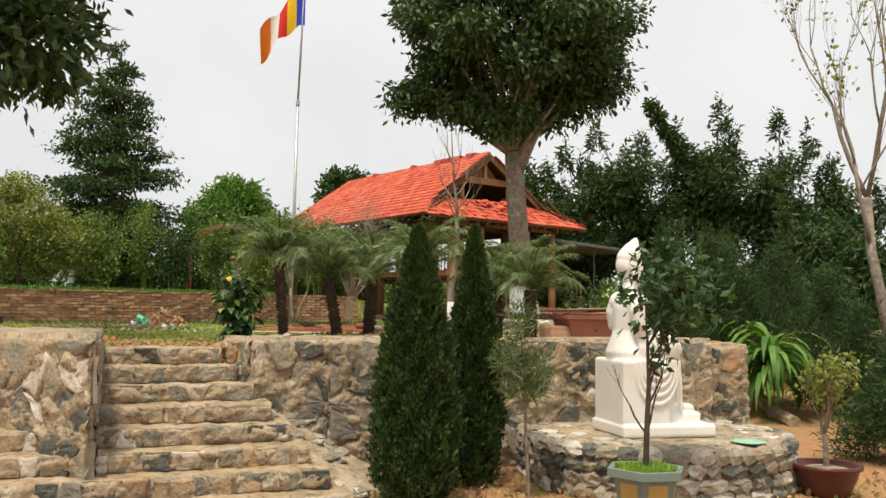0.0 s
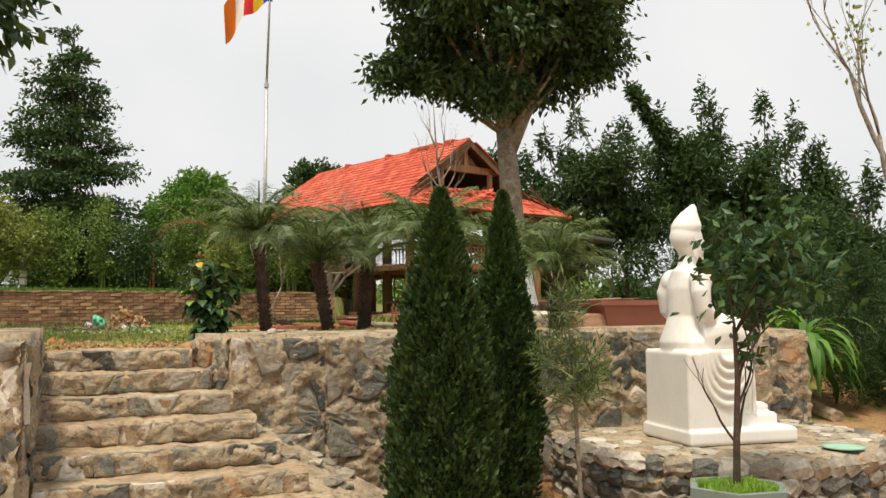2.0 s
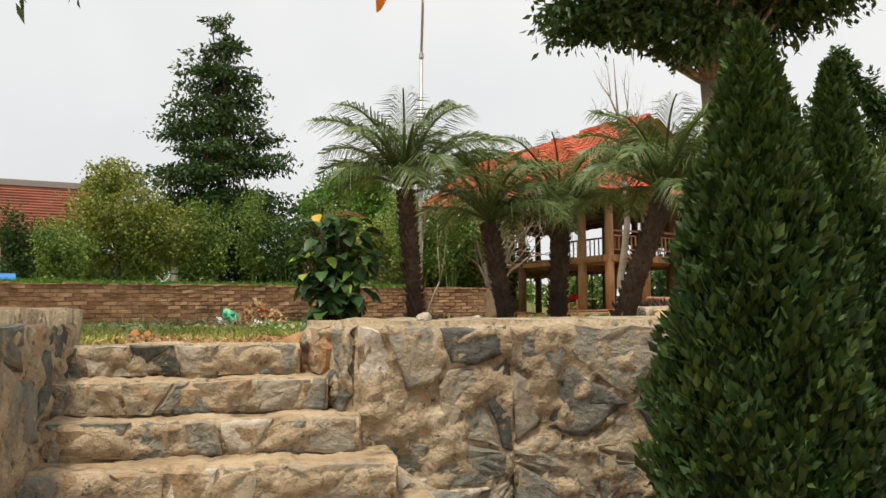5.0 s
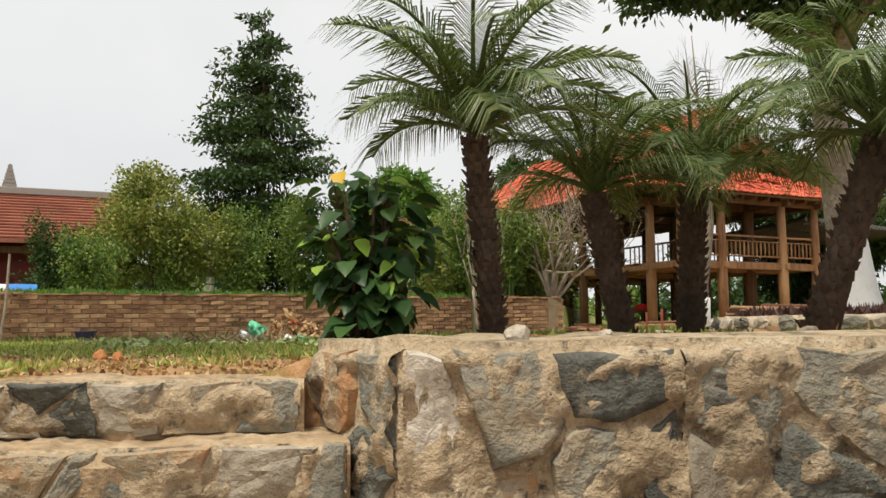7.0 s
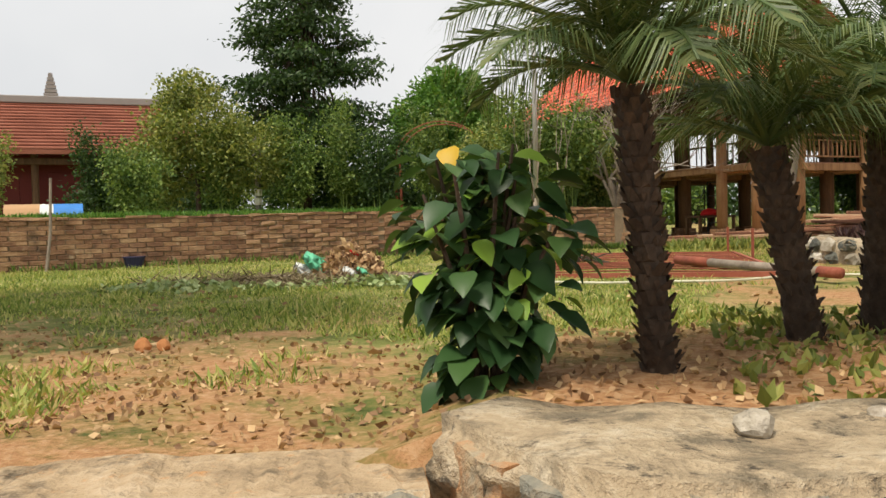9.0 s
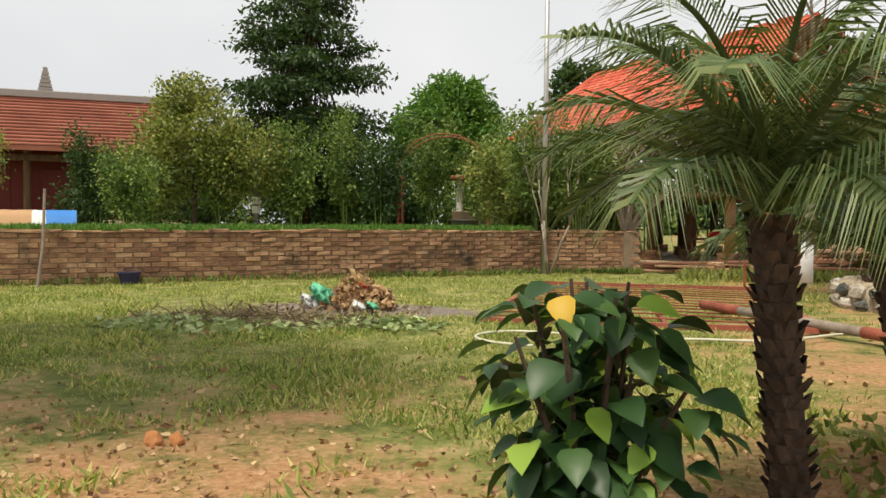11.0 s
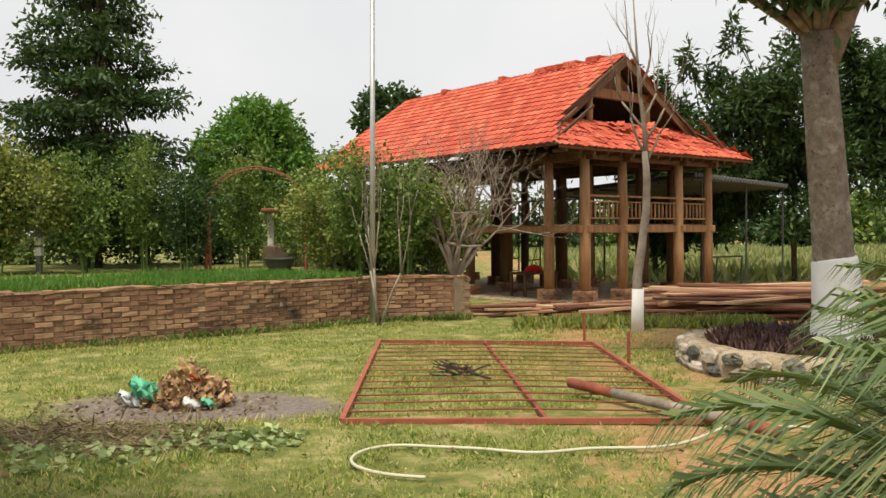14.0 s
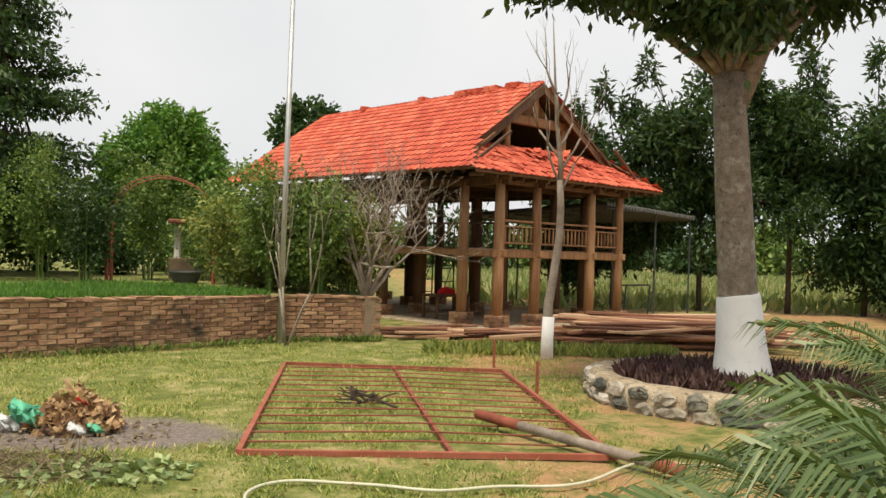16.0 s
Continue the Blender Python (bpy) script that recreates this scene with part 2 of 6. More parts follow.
def ground_material():
    """Lawn soil: thin grass tint, ochre bare earth in patches and near the stairs, ash where rubbish was burnt."""
    m, n, l, p = tree_of("lawn_soil")
    tc = n.new("ShaderNodeTexCoord")
    co = tc.outputs["Object"]
    big, mid, fine = add_noise(n, l, co, 0.45, 5), add_noise(n, l, co, 2.4, 6, 0.7), add_noise(n, l, co, 28, 5, 0.7)
    grass = ramp_of(n, l, mid, [(0.32, (0.075, 0.10, 0.025)), (0.5, (0.20, 0.215, 0.06)), (0.66, (0.42, 0.36, 0.17))])
    earth = ramp_of(n, l, fine, [(0.3, (0.27, 0.13, 0.06)), (0.5, (0.42, 0.23, 0.11)), (0.7, (0.52, 0.34, 0.19))])
    xyz = n.new("ShaderNodeSeparateXYZ")
    l.new(co, xyz.inputs[0])
    near = n.new("ShaderNodeMapRange")
    l.new(xyz.outputs["Y"], near.inputs["Value"])
    near.inputs["From Min"].default_value, near.inputs["From Max"].default_value = 9.6, 13.5
    near.inputs["To Min"].default_value, near.inputs["To Max"].default_value = 0.24, 0.0
    side = n.new("ShaderNodeMapRange")
    l.new(xyz.outputs["X"], side.inputs["Value"])
    side.inputs["From Min"].default_value, side.inputs["From Max"].default_value = -2.7, -1.0
    side.inputs["To Min"].default_value, side.inputs["To Max"].default_value = -0.03, 0.13
    f = arith(n, l, "ADD", arith(n, l, "MULTIPLY", big, 0.5), arith(n, l, "MULTIPLY", mid, 0.5))
    f = arith(n, l, "ADD", f, arith(n, l, "ADD", near.outputs[0], side.outputs[0]))
    f = arith(n, l, "ADD", f, arith(n, l, "MULTIPLY", arith(n, l, "SUBTRACT", fine, 0.5), 0.25))
    mask = ramp_of(n, l, f, [(0.56, (0, 0, 0)), (0.70, (1, 1, 1))])
    col = blend(n, l, mask, grass, earth)
    d = n.new("ShaderNodeVectorMath")
    d.operation = "DISTANCE"
    mp = n.new("ShaderNodeMapping")
    mp.inputs["Scale"].default_value = (0.62, 1.15, 0)
    l.new(co, mp.inputs["Vector"])
    l.new(mp.outputs[0], d.inputs[0])
    d.inputs[1].default_value = (-5.35 * 0.62, 16.6 * 1.15, 0)
    ash = arith(n, l, "ADD", d.outputs["Value"], arith(n, l, "MULTIPLY", mid, 0.7))
    scaled = arith(n, l, "MULTIPLY", ash, 0.5)
    amask = ramp_of(n, l, scaled, [(0.52, (1, 1, 1)), (0.68, (0, 0, 0))])
    ashc = ramp_of(n, l, fine, [(0.3, (0.12, 0.095, 0.08)), (0.55, (0.24, 0.20, 0.17)), (0.75, (0.42, 0.38, 0.34))])
    col = blend(n, l, amask, col, ashc)
    l.new(col, p.inputs["Base Color"])
    p.inputs["Roughness"].default_value = 0.95
    p.inputs["Specular IOR Level"].default_value = 0.15
    bp = n.new("ShaderNodeBump")
    bp.inputs["Strength"].default_value, bp.inputs["Distance"].default_value = 0.8, 0.03
    l.new(arith(n, l, "ADD", fine, mid), bp.inputs["Height"])
    l.new(bp.outputs[0], p.inputs["Normal"])
    return m


SOIL = ground_material()

# ---- mesh helpers ----


def finish(bm, name, material, smooth=False):
    me = bpy.data.meshes.new(name)
    bm.normal_update()
    bm.to_mesh(me)
    bm.free()
    me.materials.append(material)
    if smooth:
        me.polygons.foreach_set("use_smooth", [True] * len(me.polygons))
    return me


def raw(name, verts, faces, material, smooth=False):
    """A mesh from numpy arrays: verts (n, 3), faces (m, k)."""
    me = bpy.data.meshes.new(name)
    verts, faces = np.asarray(verts, dtype=np.float32), np.asarray(faces, dtype=np.int32)
    k = faces.shape[1]
    me.vertices.add(len(verts))
    me.vertices.foreach_set("co", verts.ravel())
    me.loops.add(faces.size)
    me.loops.foreach_set("vertex_index", faces.ravel())
    me.polygons.add(len(faces))
    me.polygons.foreach_set("loop_start", np.arange(0, faces.size, k, dtype=np.int32))
    me.polygons.foreach_set("use_smooth", np.full(len(faces), smooth))
    me.update(calc_edges=True)
    me.materials.append(material)
    return me


def link(name, me, parent=None, label="", at=None):
    ob = new(name, me)
    ob.parent = parent
    if at is not None:
        ob.matrix_basis = at
    if label:
        ob["label"] = label
    return ob


def part(name, bm, material, parent, label="", smooth=False, at=None):
    """One mesh object under a thing or under a part."""
    return link(name, finish(bm, name, material, smooth), parent, label, at)


def thing(name, label, category, at=None, group="", kind=""):
    ob = new(name)
    ob.empty_display_size = 0.1
    if at is not None:
        ob.matrix_basis = at
    return tagged(ob, label, category, group, kind)


def box(bm, a, b, m=None, jitter=0.0):
    """A box from corner a to corner b."""
    c = [Vector((x, y, z)) for x in (a[0], b[0]) for y in (a[1], b[1]) for z in (a[2], b[2])]
    if jitter:
        c = [p + Vector((random.uniform(-jitter, jitter), random.uniform(-jitter, jitter), random.uniform(-jitter, jitter))) for p in c]
    v = [bm.verts.new(m @ p if m else p) for p in c]
    for q in ((0, 1, 3, 2), (4, 6, 7, 5), (0, 4, 5, 1), (2, 3, 7, 6), (0, 2, 6, 4), (1, 5, 7, 3)):
        bm.faces.new([v[i] for i in q])
    return bm


def bevelled(a, b, r=0.01, m=None):
    bm = box(bmesh.new(), a, b, m)
    bmesh.ops.bevel(bm, geom=bm.edges[:], offset=r, segments=1, affect="EDGES")
    return bm


def tube(bm, pts, radii, n=8, cap=True):
    """A tapered tube through points."""
    pts = [Vector(p) for p in pts]
    if isinstance(radii, (int, float)):
        radii = [radii] * len(pts)
    rings, side = [], None
    for i, p in enumerate(pts):
        d = (pts[min(i + 1, len(pts) - 1)] - pts[max(i - 1, 0)]).normalized()
        if side is None:
            side = d.orthogonal().normalized()
        side = (side - d * side.dot(d)).normalized()
        up = d.cross(side)
        rings.append([bm.verts.new(p + (side * math.cos(2 * math.pi * k / n) + up * math.sin(2 * math.pi * k / n)) * radii[i]) for k in range(n)])
    for a, b in zip(rings, rings[1:]):
        for k in range(n):
            bm.faces.new((a[k], a[(k + 1) % n], b[(k + 1) % n], b[k]))
    if cap:
        bm.faces.new(rings[0][::-1])
        bm.faces.new(rings[-1])
    return bm


def lathe(bm, profile, n=20, squash=1.0, turn=0.0):
    """A turned shape from (radius, z) pairs."""
    rings = [[bm.verts.new((r * math.cos(turn + 2 * math.pi * k / n), squash * r * math.sin(turn + 2 * math.pi * k / n), z)) for k in range(n)] for r, z in profile]
    for a, b in zip(rings, rings[1:]):
        for k in range(n):
            bm.faces.new((a[k], a[(k + 1) % n], b[(k + 1) % n], b[k]))
    bm.faces.new(rings[0][::-1])
    bm.faces.new(rings[-1])
    return bm


RNG = np.random.default_rng(7)


def leaves(centres, dirs, size, width, fold=0.25, spread=0.35):
    """Folded pointed leaves: one per centre, along its direction. Returns verts and quad faces."""
    n = len(centres)
    d = dirs / np.maximum(np.linalg.norm(dirs, axis=1, keepdims=True), 1e-6)
    r = RNG.normal(size=(n, 3))
    s = np.cross(d, r)
    s /= np.maximum(np.linalg.norm(s, axis=1, keepdims=True), 1e-6)
    u = np.cross(s, d)
    ln = (size * RNG.uniform(1 - spread, 1 + spread, n))[:, None]
    w = ln * width
    a, b = centres, centres + d * ln
    mid = centres + d * ln * 0.45
    v = np.stack([a, mid + s * w + u * w * fold, b, mid - s * w + u * w * fold], axis=1).reshape(-1, 3)
    return v, np.arange(4 * n).reshape(n, 4)


def clumps(blobs, count, size, width=0.3, droop=0.2, shell=0.55, gap=0.5):
    """Leaves gathered in clumps on the outside of ellipsoids (x, y, z, rx, ry, rz); they point outward and hang."""
    cs, ds = [], []
    vol = np.array([(b[3] * b[4] * b[5]) ** (2 / 3) for b in blobs])
    for b, k in zip(blobs, (count * vol / vol.sum()).astype(int)):
        per = 26
        m = max(1, k // per)
        q = RNG.normal(size=(m, 3))
        q /= np.linalg.norm(q, axis=1, keepdims=True)
        rad = shell + (1 - shell) * RNG.random(m) ** 0.6
        hub = q * rad[:, None]
        off = RNG.normal(size=(m, per, 3)) * gap * 0.33 / max(1.0, m ** (1 / 3) * 0.30)
        p = (hub[:, None, :] + off).reshape(-1, 3)
        r3 = np.array(b[3:6])
        cs.append(np.array(b[:3]) + p * r3)
        dd = np.repeat(q, per, axis=0) * 0.6 + RNG.normal(size=(m * per, 3)) * 0.7
        dd[:, 2] -= droop
        ds.append(dd)
    return leaves(np.concatenate(cs), np.concatenate(ds), size, width)


def crown(name, blobs, count, size, material, parent, width=0.3, droop=0.2, shell=0.55, gap=0.5, label=""):
    v, f = clumps(blobs, count, size, width, droop, shell, gap)
    return link(name, raw(name, v, f, material), parent, label)


def limb(bm, p, d, length, r, depth, spread=0.6, kids=2, up=0.15, rnd=random, n=6, tips=None, shrink=0.68, thin=0.72):
    """A branching limb, grown from p along d."""
    p, d = Vector(p), Vector(d).normalized()
    pts, rad = [p.copy()], [r]
    for i in range(3):
        d = (d + Vector((rnd.uniform(-1, 1), rnd.uniform(-1, 1), rnd.uniform(-1, 1))) * 0.16 + Vector((0, 0, up * 0.3))).normalized()
        p = p + d * length / 3
        pts.append(p.copy())
        rad.append(r * (1 - 0.08 * (i + 1)))
    tube(bm, pts, rad, n if depth > 1 else 4)
    if depth <= 0:
        if tips is not None:
            tips.append((p.copy(), d.copy()))
        return
    for k in range(kids):
        side = Vector((rnd.uniform(-1, 1), rnd.uniform(-1, 1), rnd.uniform(-0.4, 1))).normalized()
        limb(bm, pts[-1] if k < 2 else pts[2], (d + side * spread + Vector((0, 0, up))).normalized(), length * shrink * rnd.uniform(0.8, 1.15), rad[-1] * thin, depth - 1, spread, kids, up, rnd, n, tips, shrink, thin)

# ---- ground ----
A0 = Vector((math.cos(radians(20)), math.sin(radians(20)), 0))   # along the stairs' width
B0 = Vector((-math.sin(radians(20)), math.cos(radians(20)), 0))  # up the stairs
N0 = Vector((-2.95, 8.78, 0))                                    # middle of the top step's edge
TOP, RISE, RUN = 1.28, 0.165, 0.285


def step(x, a, b):
    t = min(1.0, max(0.0, (x - a) / (b - a)))
    return t * t * (3 - 2 * t)


def wall_line(x):
    """y of the retaining wall's middle at x."""
    return 9.27 + 0.30 * (x + 1.24)


BW = [(-19.0, 12.6), (-11.8, 18.43), (-6.94, 22.15), (-4.45, 24.35), (-2.72, 24.82)]  # foot of the brick wall


def behind_bricks(x, y):
    """How far a place lies behind the brick wall's line."""
    for (x0, y0), (x1, y1) in zip(BW, BW[1:]):
        if x <= x1 or (x1, y1) == BW[-1]:
            ln = math.hypot(x1 - x0, y1 - y0)
            return ((y - y0) * (x1 - x0) - (x - x0) * (y1 - y0)) / ln
    return -1


def height(x, y):
    rel = Vector((x, y, 0)) - N0
    a, b = rel.dot(A0), rel.dot(B0)
    up = step(y - wall_line(x), -0.1, 0.1)
    if x < -2.2:
        up = step(b, -0.02, 0.22) if a > -0.62 else step(y - (8.1 - 0.15 * (x + 4.6) + max(0, x + 4.0) * -0.6), -0.1, 0.1)
    if x > 3.45:
        k = step(x, 3.45, 3.75)
        up = up * (1 - k) + k * step(y, 13.0, 18.5)
    z = 1.26 * up
    bed = step(x, -2.75, -2.3) * (1 - step(y, 10.4, 12.6)) * up * (1 - step(x, 3, 5))
    z += 0.11 * bed
    if x < -3.0:
        z += 0.80 * step(behind_bricks(x, y), 0.08, 0.30)
    elif y > 24.95:
        z += 0.80 * (1 - step(x, -3.16 - (y - 24.8) * 0.5, -2.98 - (y - 24.8) * 0.5))
    if -20 < x < 10 and -5 < y < 30:
        z += 0.025 * noise.noise(Vector((x * 0.8, y * 0.8, 0))) + 0.012 * noise.noise(Vector((x * 4, y * 4, 3)))
    return z


def axis(a, b, fine, lo, hi, grow=1.35):
    out = list(np.arange(a, b + fine / 2, fine))
    s, x = fine, out[-1]
    while x < hi:
        s *= grow
        x += s
        out.append(x)
    s, x = fine, out[0]
    while x > lo:
        s *= grow
        x -= s
        out.insert(0, x)
    return out


xs, ys = axis(-13, 6, 0.12, -2500, 2500), axis(5, 27, 0.12, -2500, 3500)
gv = [(x, y, height(x, y)) for y in ys for x in xs]
nx = len(xs)
gi = np.arange((len(ys) - 1) * nx).reshape(len(ys) - 1, nx)[:, :-1].ravel()
gf = np.stack([gi, gi + 1, gi + nx + 1, gi + nx], axis=1)
ground = tagged(new("ground", raw("ground", gv, gf, SOIL, True)), "grassy lawn with bare ochre earth patches", "ground", kind="structure")

# ---- masonry ----


def cell(pts, i, rect):
    """The part of rect nearest to point i (polygon)."""
    poly = [(rect[0], rect[1]), (rect[2], rect[1]), (rect[2], rect[3]), (rect[0], rect[3])]
    px, py = pts[i]
    for j, (qx, qy) in enumerate(pts):
        if j == i or (qx - px) ** 2 + (qy - py) ** 2 > 2.2:
            continue
        mx, my, dx, dy = (px + qx) / 2, (py + qy) / 2, qx - px, qy - py
        out = []
        for k, a in enumerate(poly):
            b = poly[(k + 1) % len(poly)]
            sa, sb = (a[0] - mx) * dx + (a[1] - my) * dy, (b[0] - mx) * dx + (b[1] - my) * dy
            if sa <= 0:
                out.append(a)
            if (sa < 0 < sb) or (sb < 0 < sa):
                t = sa / (sa - sb)
                out.append((a[0] + (b[0] - a[0]) * t, a[1] + (b[1] - a[1]) * t))
        poly = out
        if len(poly) < 3:
            break
    return poly


def scatter(w, h, size, rnd, aspect=1.25):
    """Seed points for stones of mixed sizes: rows of points, some left out."""
    pts = []
    ny = max(1, round(h / size * aspect))
    for r in range(ny):
        n = max(1, round(w / size))
        for c in range(n):
            if ny > 1 and rnd.random() < 0.20:
                continue
            pts.append(((c + 0.5 * (r % 2) + rnd.uniform(-0.1, 1.1)) * w / n, (r + rnd.uniform(0.02, 0.98)) * h / ny))
            if rnd.random() < 0.16:
                pts.append((pts[-1][0] + rnd.uniform(-0.5, 0.5) * size, pts[-1][1] + rnd.uniform(-0.5, 0.5) * size))
    return [p for p in pts if 0 < p[0] < w and 0 < p[1] < h]


def mortar_face(parent, m, w, h, seed, cell_size=0.022, deep=0.024, lift=0.11):
    """An uneven skin of mortar that laps over the stones' edges and sinks between them."""
    nu, nv = max(2, round(w / cell_size)), max(2, round(h / cell_size))
    vs = []
    for j in range(nv + 1):
        for i in range(nu + 1):
            x, y = w * i / nu, h * j / nv
            q = Vector((x * 5.6 + seed * 7.3, y * 6.4, seed))
            z = deep + lift * 0.42 * noise.fractal(q, 0.9, 2.1, 5) + lift * 0.20 * noise.noise(q * 5.1)
            edge = min(1.0, y / 0.03, (h - y) / 0.03)
            vs.append((x, y, min(z, 0.06) * max(0.0, edge) - 0.012 * (1 - edge)))
    k = np.arange(nv * (nu + 1)).reshape(nv, nu + 1)[:, :-1].ravel()
    fs = np.stack([k, k + 1, k + nu + 2, k + nu + 1], axis=1)
    return link("mortar", raw("mortar", vs, fs, MORTAR, True), parent, "ochre mortar smeared over the joints", m)


def stones(parent, m, w, h, size, seed, gap=0.008, proud=0.030, pale=0.1, depth=0.06, skin=True):
    """Rubble stones over a rectangle w by h in the plane m (x along, y up, z outward), each a piece of its own."""
    rnd = random.Random(seed)
    pts = scatter(w, h, size, rnd)
    for i in range(len(pts)):
        poly = cell(pts, i, (0, 0, w, h))
        if len(poly) < 3:
            continue
        cx, cy = sum(p[0] for p in poly) / len(poly), sum(p[1] for p in poly) / len(poly)
        rad = max(math.hypot(p[0] - cx, p[1] - cy) for p in poly)
        if rad < 0.03:
            continue
        k, bm = 1 - gap / rad * rnd.uniform(0.8, 2.2), bmesh.new()
        ring = []
        for q, p in enumerate(poly):
            e = poly[(q + 1) % len(poly)]
            for t in (0.0, 0.34, 0.67):
                ring.append((p[0] + (e[0] - p[0]) * t, p[1] + (e[1] - p[1]) * t))
        ring = [(cx + (x - cx) * k * rnd.uniform(0.84, 1.03), cy + (y - cy) * k * rnd.uniform(0.84, 1.03)) for x, y in ring]
        out = proud * rnd.uniform(0.5, 1.4)
        tilt = (rnd.uniform(-0.10, 0.10), rnd.uniform(-0.10, 0.10))
        n = len(ring)
        levels = [[bm.verts.new((x, y, -depth)) for x, y in ring]]
        for s, lift in ((1.0, 0.2), (0.95, 0.85), (0.75, 1.0), (0.5, 1.0), (0.25, 1.0)):
            row = []
            for x, y in ring:
                qx, qy = cx + (x - cx) * s, cy + (y - cy) * s
                at = Vector((qx * 6 + seed, qy * 9, i))
                nz = noise.fractal(at, 0.7, 2.2, 4) * 0.6 * proud
                row.append(bm.verts.new((qx, qy, out * lift + (qx - cx) * tilt[0] + (qy - cy) * tilt[1] + nz)))
            levels.append(row)
        hub = bm.verts.new((cx, cy, out))
        for lo, hi in zip(levels, levels[1:]):
            for q in range(n):
                e = (q + 1) % n
                bm.faces.new((lo[q], lo[e], hi[e], hi[q]))
        for q in range(n):
            bm.faces.new((levels[-1][q], levels[-1][(q + 1) % n], hub))
        part("stone", bm, STONE_PALE if rnd.random() < pale else STONE, parent, "", rnd.random() < 0.3, m)
    if skin:
        mortar_face(parent, m, w, h, seed)


def slab(name, pts, z0, z1, material, label, category="wall"):
    """An upright mass over a plan polygon, with a rough top and edges."""
    bm = bmesh.new()
    lo = [bm.verts.new((x, y, z0)) for x, y in pts]
    hi = [bm.verts.new((x, y, z1)) for x, y in pts]
    n = len(pts)
    for k in range(n):
        bm.faces.new((lo[k], lo[(k + 1) % n], hi[(k + 1) % n], hi[k]))
    bm.faces.new(hi)
    bm.faces.new(lo[::-1])
    bmesh.ops.recalc_face_normals(bm, faces=bm.faces[:])
    bmesh.ops.triangulate(bm, faces=bm.faces[:])
    bmesh.ops.subdivide_edges(bm, edges=[e for e in bm.edges if e.calc_length() > 0.3], cuts=4, use_grid_fill=True)
    for v in bm.verts:
        v.co += noise.noise_vector(v.co * 4) * 0.03
    ob = new(name, finish(bm, name, material, True))
    return tagged(ob, label, category, kind="structure")


def facing(p, q, z):
    """The plane of an upright face seen with p on the left and q on the right."""
    p, q = Vector((*p, z)), Vector((*q, z))
    x = (q - p).normalized()
    y = Vector((0, 0, 1))
    zz = x.cross(y)
    return Matrix.Translation(p) @ Matrix((x, y, zz)).transposed().to_4x4()


# the retaining wall beside the stairs, and the wall on their other side
R0, R1, R2, R3 = (-2.38, 9.18), (-1.98, 8.72), (-1.24, 8.94), (3.1, 10.25)
wall_right = slab("wall_right", [R0, R1, R2, R3, (3.0, 10.75), (-1.36, 9.45), (-1.8, 9.3), (-2.3, 9.4)], -0.3, 1.40, MORTAR, "ochre-mortared rubble retaining wall beside the stairs")
L0, L1, L2 = (-4.9, 8.15), (-2.90, 7.05), (-3.62, 8.95)
wall_left = slab("wall_left", [L0, L1, L2, (-4.2, 9.2), (-4.95, 8.6)], -0.3, 1.46, MORTAR, "rubble wing wall with ochre mortar at the stairs")
wall_far = slab("wall_far", [(-12, 9.3), L0, (-4.95, 8.65), (-12, 9.8)], -0.3, 1.40, MORTAR, "rubble retaining wall under the lawn edge")
stones(wall_right, facing(R1, R2, 0), (Vector(R2) - Vector(R1)).length, 1.38, 0.25, 3, pale=0.3)
stones(wall_right, facing(R2, R3, 0), (Vector(R3) - Vector(R2)).length, 1.38, 0.36, 5, pale=0.12)
stones(wall_right, facing(R0, R1, 0.5), (Vector(R1) - Vector(R0)).length, 0.88, 0.26, 8, pale=0.1)
stones(wall_left, facing(L0, L1, 0), (Vector(L1) - Vector(L0)).length, 1.42, 0.40, 11, pale=0.12)
stones(wall_left, facing((-2.95, 7.18), L2, 0.1), 1.8, 1.30, 0.34, 12, pale=0.0)

# the stairs
stairs = thing("stairs", "rubble stone stairs with worn ochre treads", "stairs", kind="structure")
for i in range(9):
    z = TOP - RISE * i
    b = -RUN * i
    left, right = -1.0 - 0.10 * i, 0.62 + 0.135 * i
    bm = bmesh.new()
    nseg = 60
    rows = []
    rnd = random.Random(40 + i)
    for k in range(nseg + 1):
        a = left + (right - left) * k / nseg
        e = b + 0.055 * noise.fractal(Vector((a * 4.5, i * 3.7, 1)), 0.8, 2.2, 3)
        w = 0.024 * noise.fractal(Vector((a * 3.5, i * 5.1, 8)), 0.8, 2.2, 3)
        p = N0 + A0 * a
        rows.append([bm.verts.new(p + B0 * bb + Vector((0, 0, zz))) for bb, zz in ((b + RUN + 0.12, z + w), (b + 0.14, z + w * 0.6 + rnd.uniform(-0.008, 0.008)), (e + 0.03, z + w), (e, z - 0.03 + w), (e + 0.015, z - RISE - 0.05), (b + RUN + 0.12, z - RISE - 0.05))])
    for p, q in zip(rows, rows[1:]):
        for c in range(5):
            bm.faces.new((p[c], p[c + 1], q[c + 1], q[c]))
    bm.faces.new(rows[0])
    bm.faces.new(rows[-1][::-1])
    bmesh.ops.recalc_face_normals(bm, faces=bm.faces[:])
    stp = part("step", bm, TREAD, stairs)
    if i < 8:
        o = N0 + A0 * (left + 0.05) + B0 * (b + 0.01) + Vector((0, 0, z - RISE - 0.004))
        m = Matrix.Translation(o) @ Matrix((A0, Vector((0, 0, 1)), -B0)).transposed().to_4x4()
        stones(stp, m, right - left - 0.06, RISE + 0.006, 0.20, 60 + i, gap=0.003, proud=0.026, pale=0.26, depth=0.03)

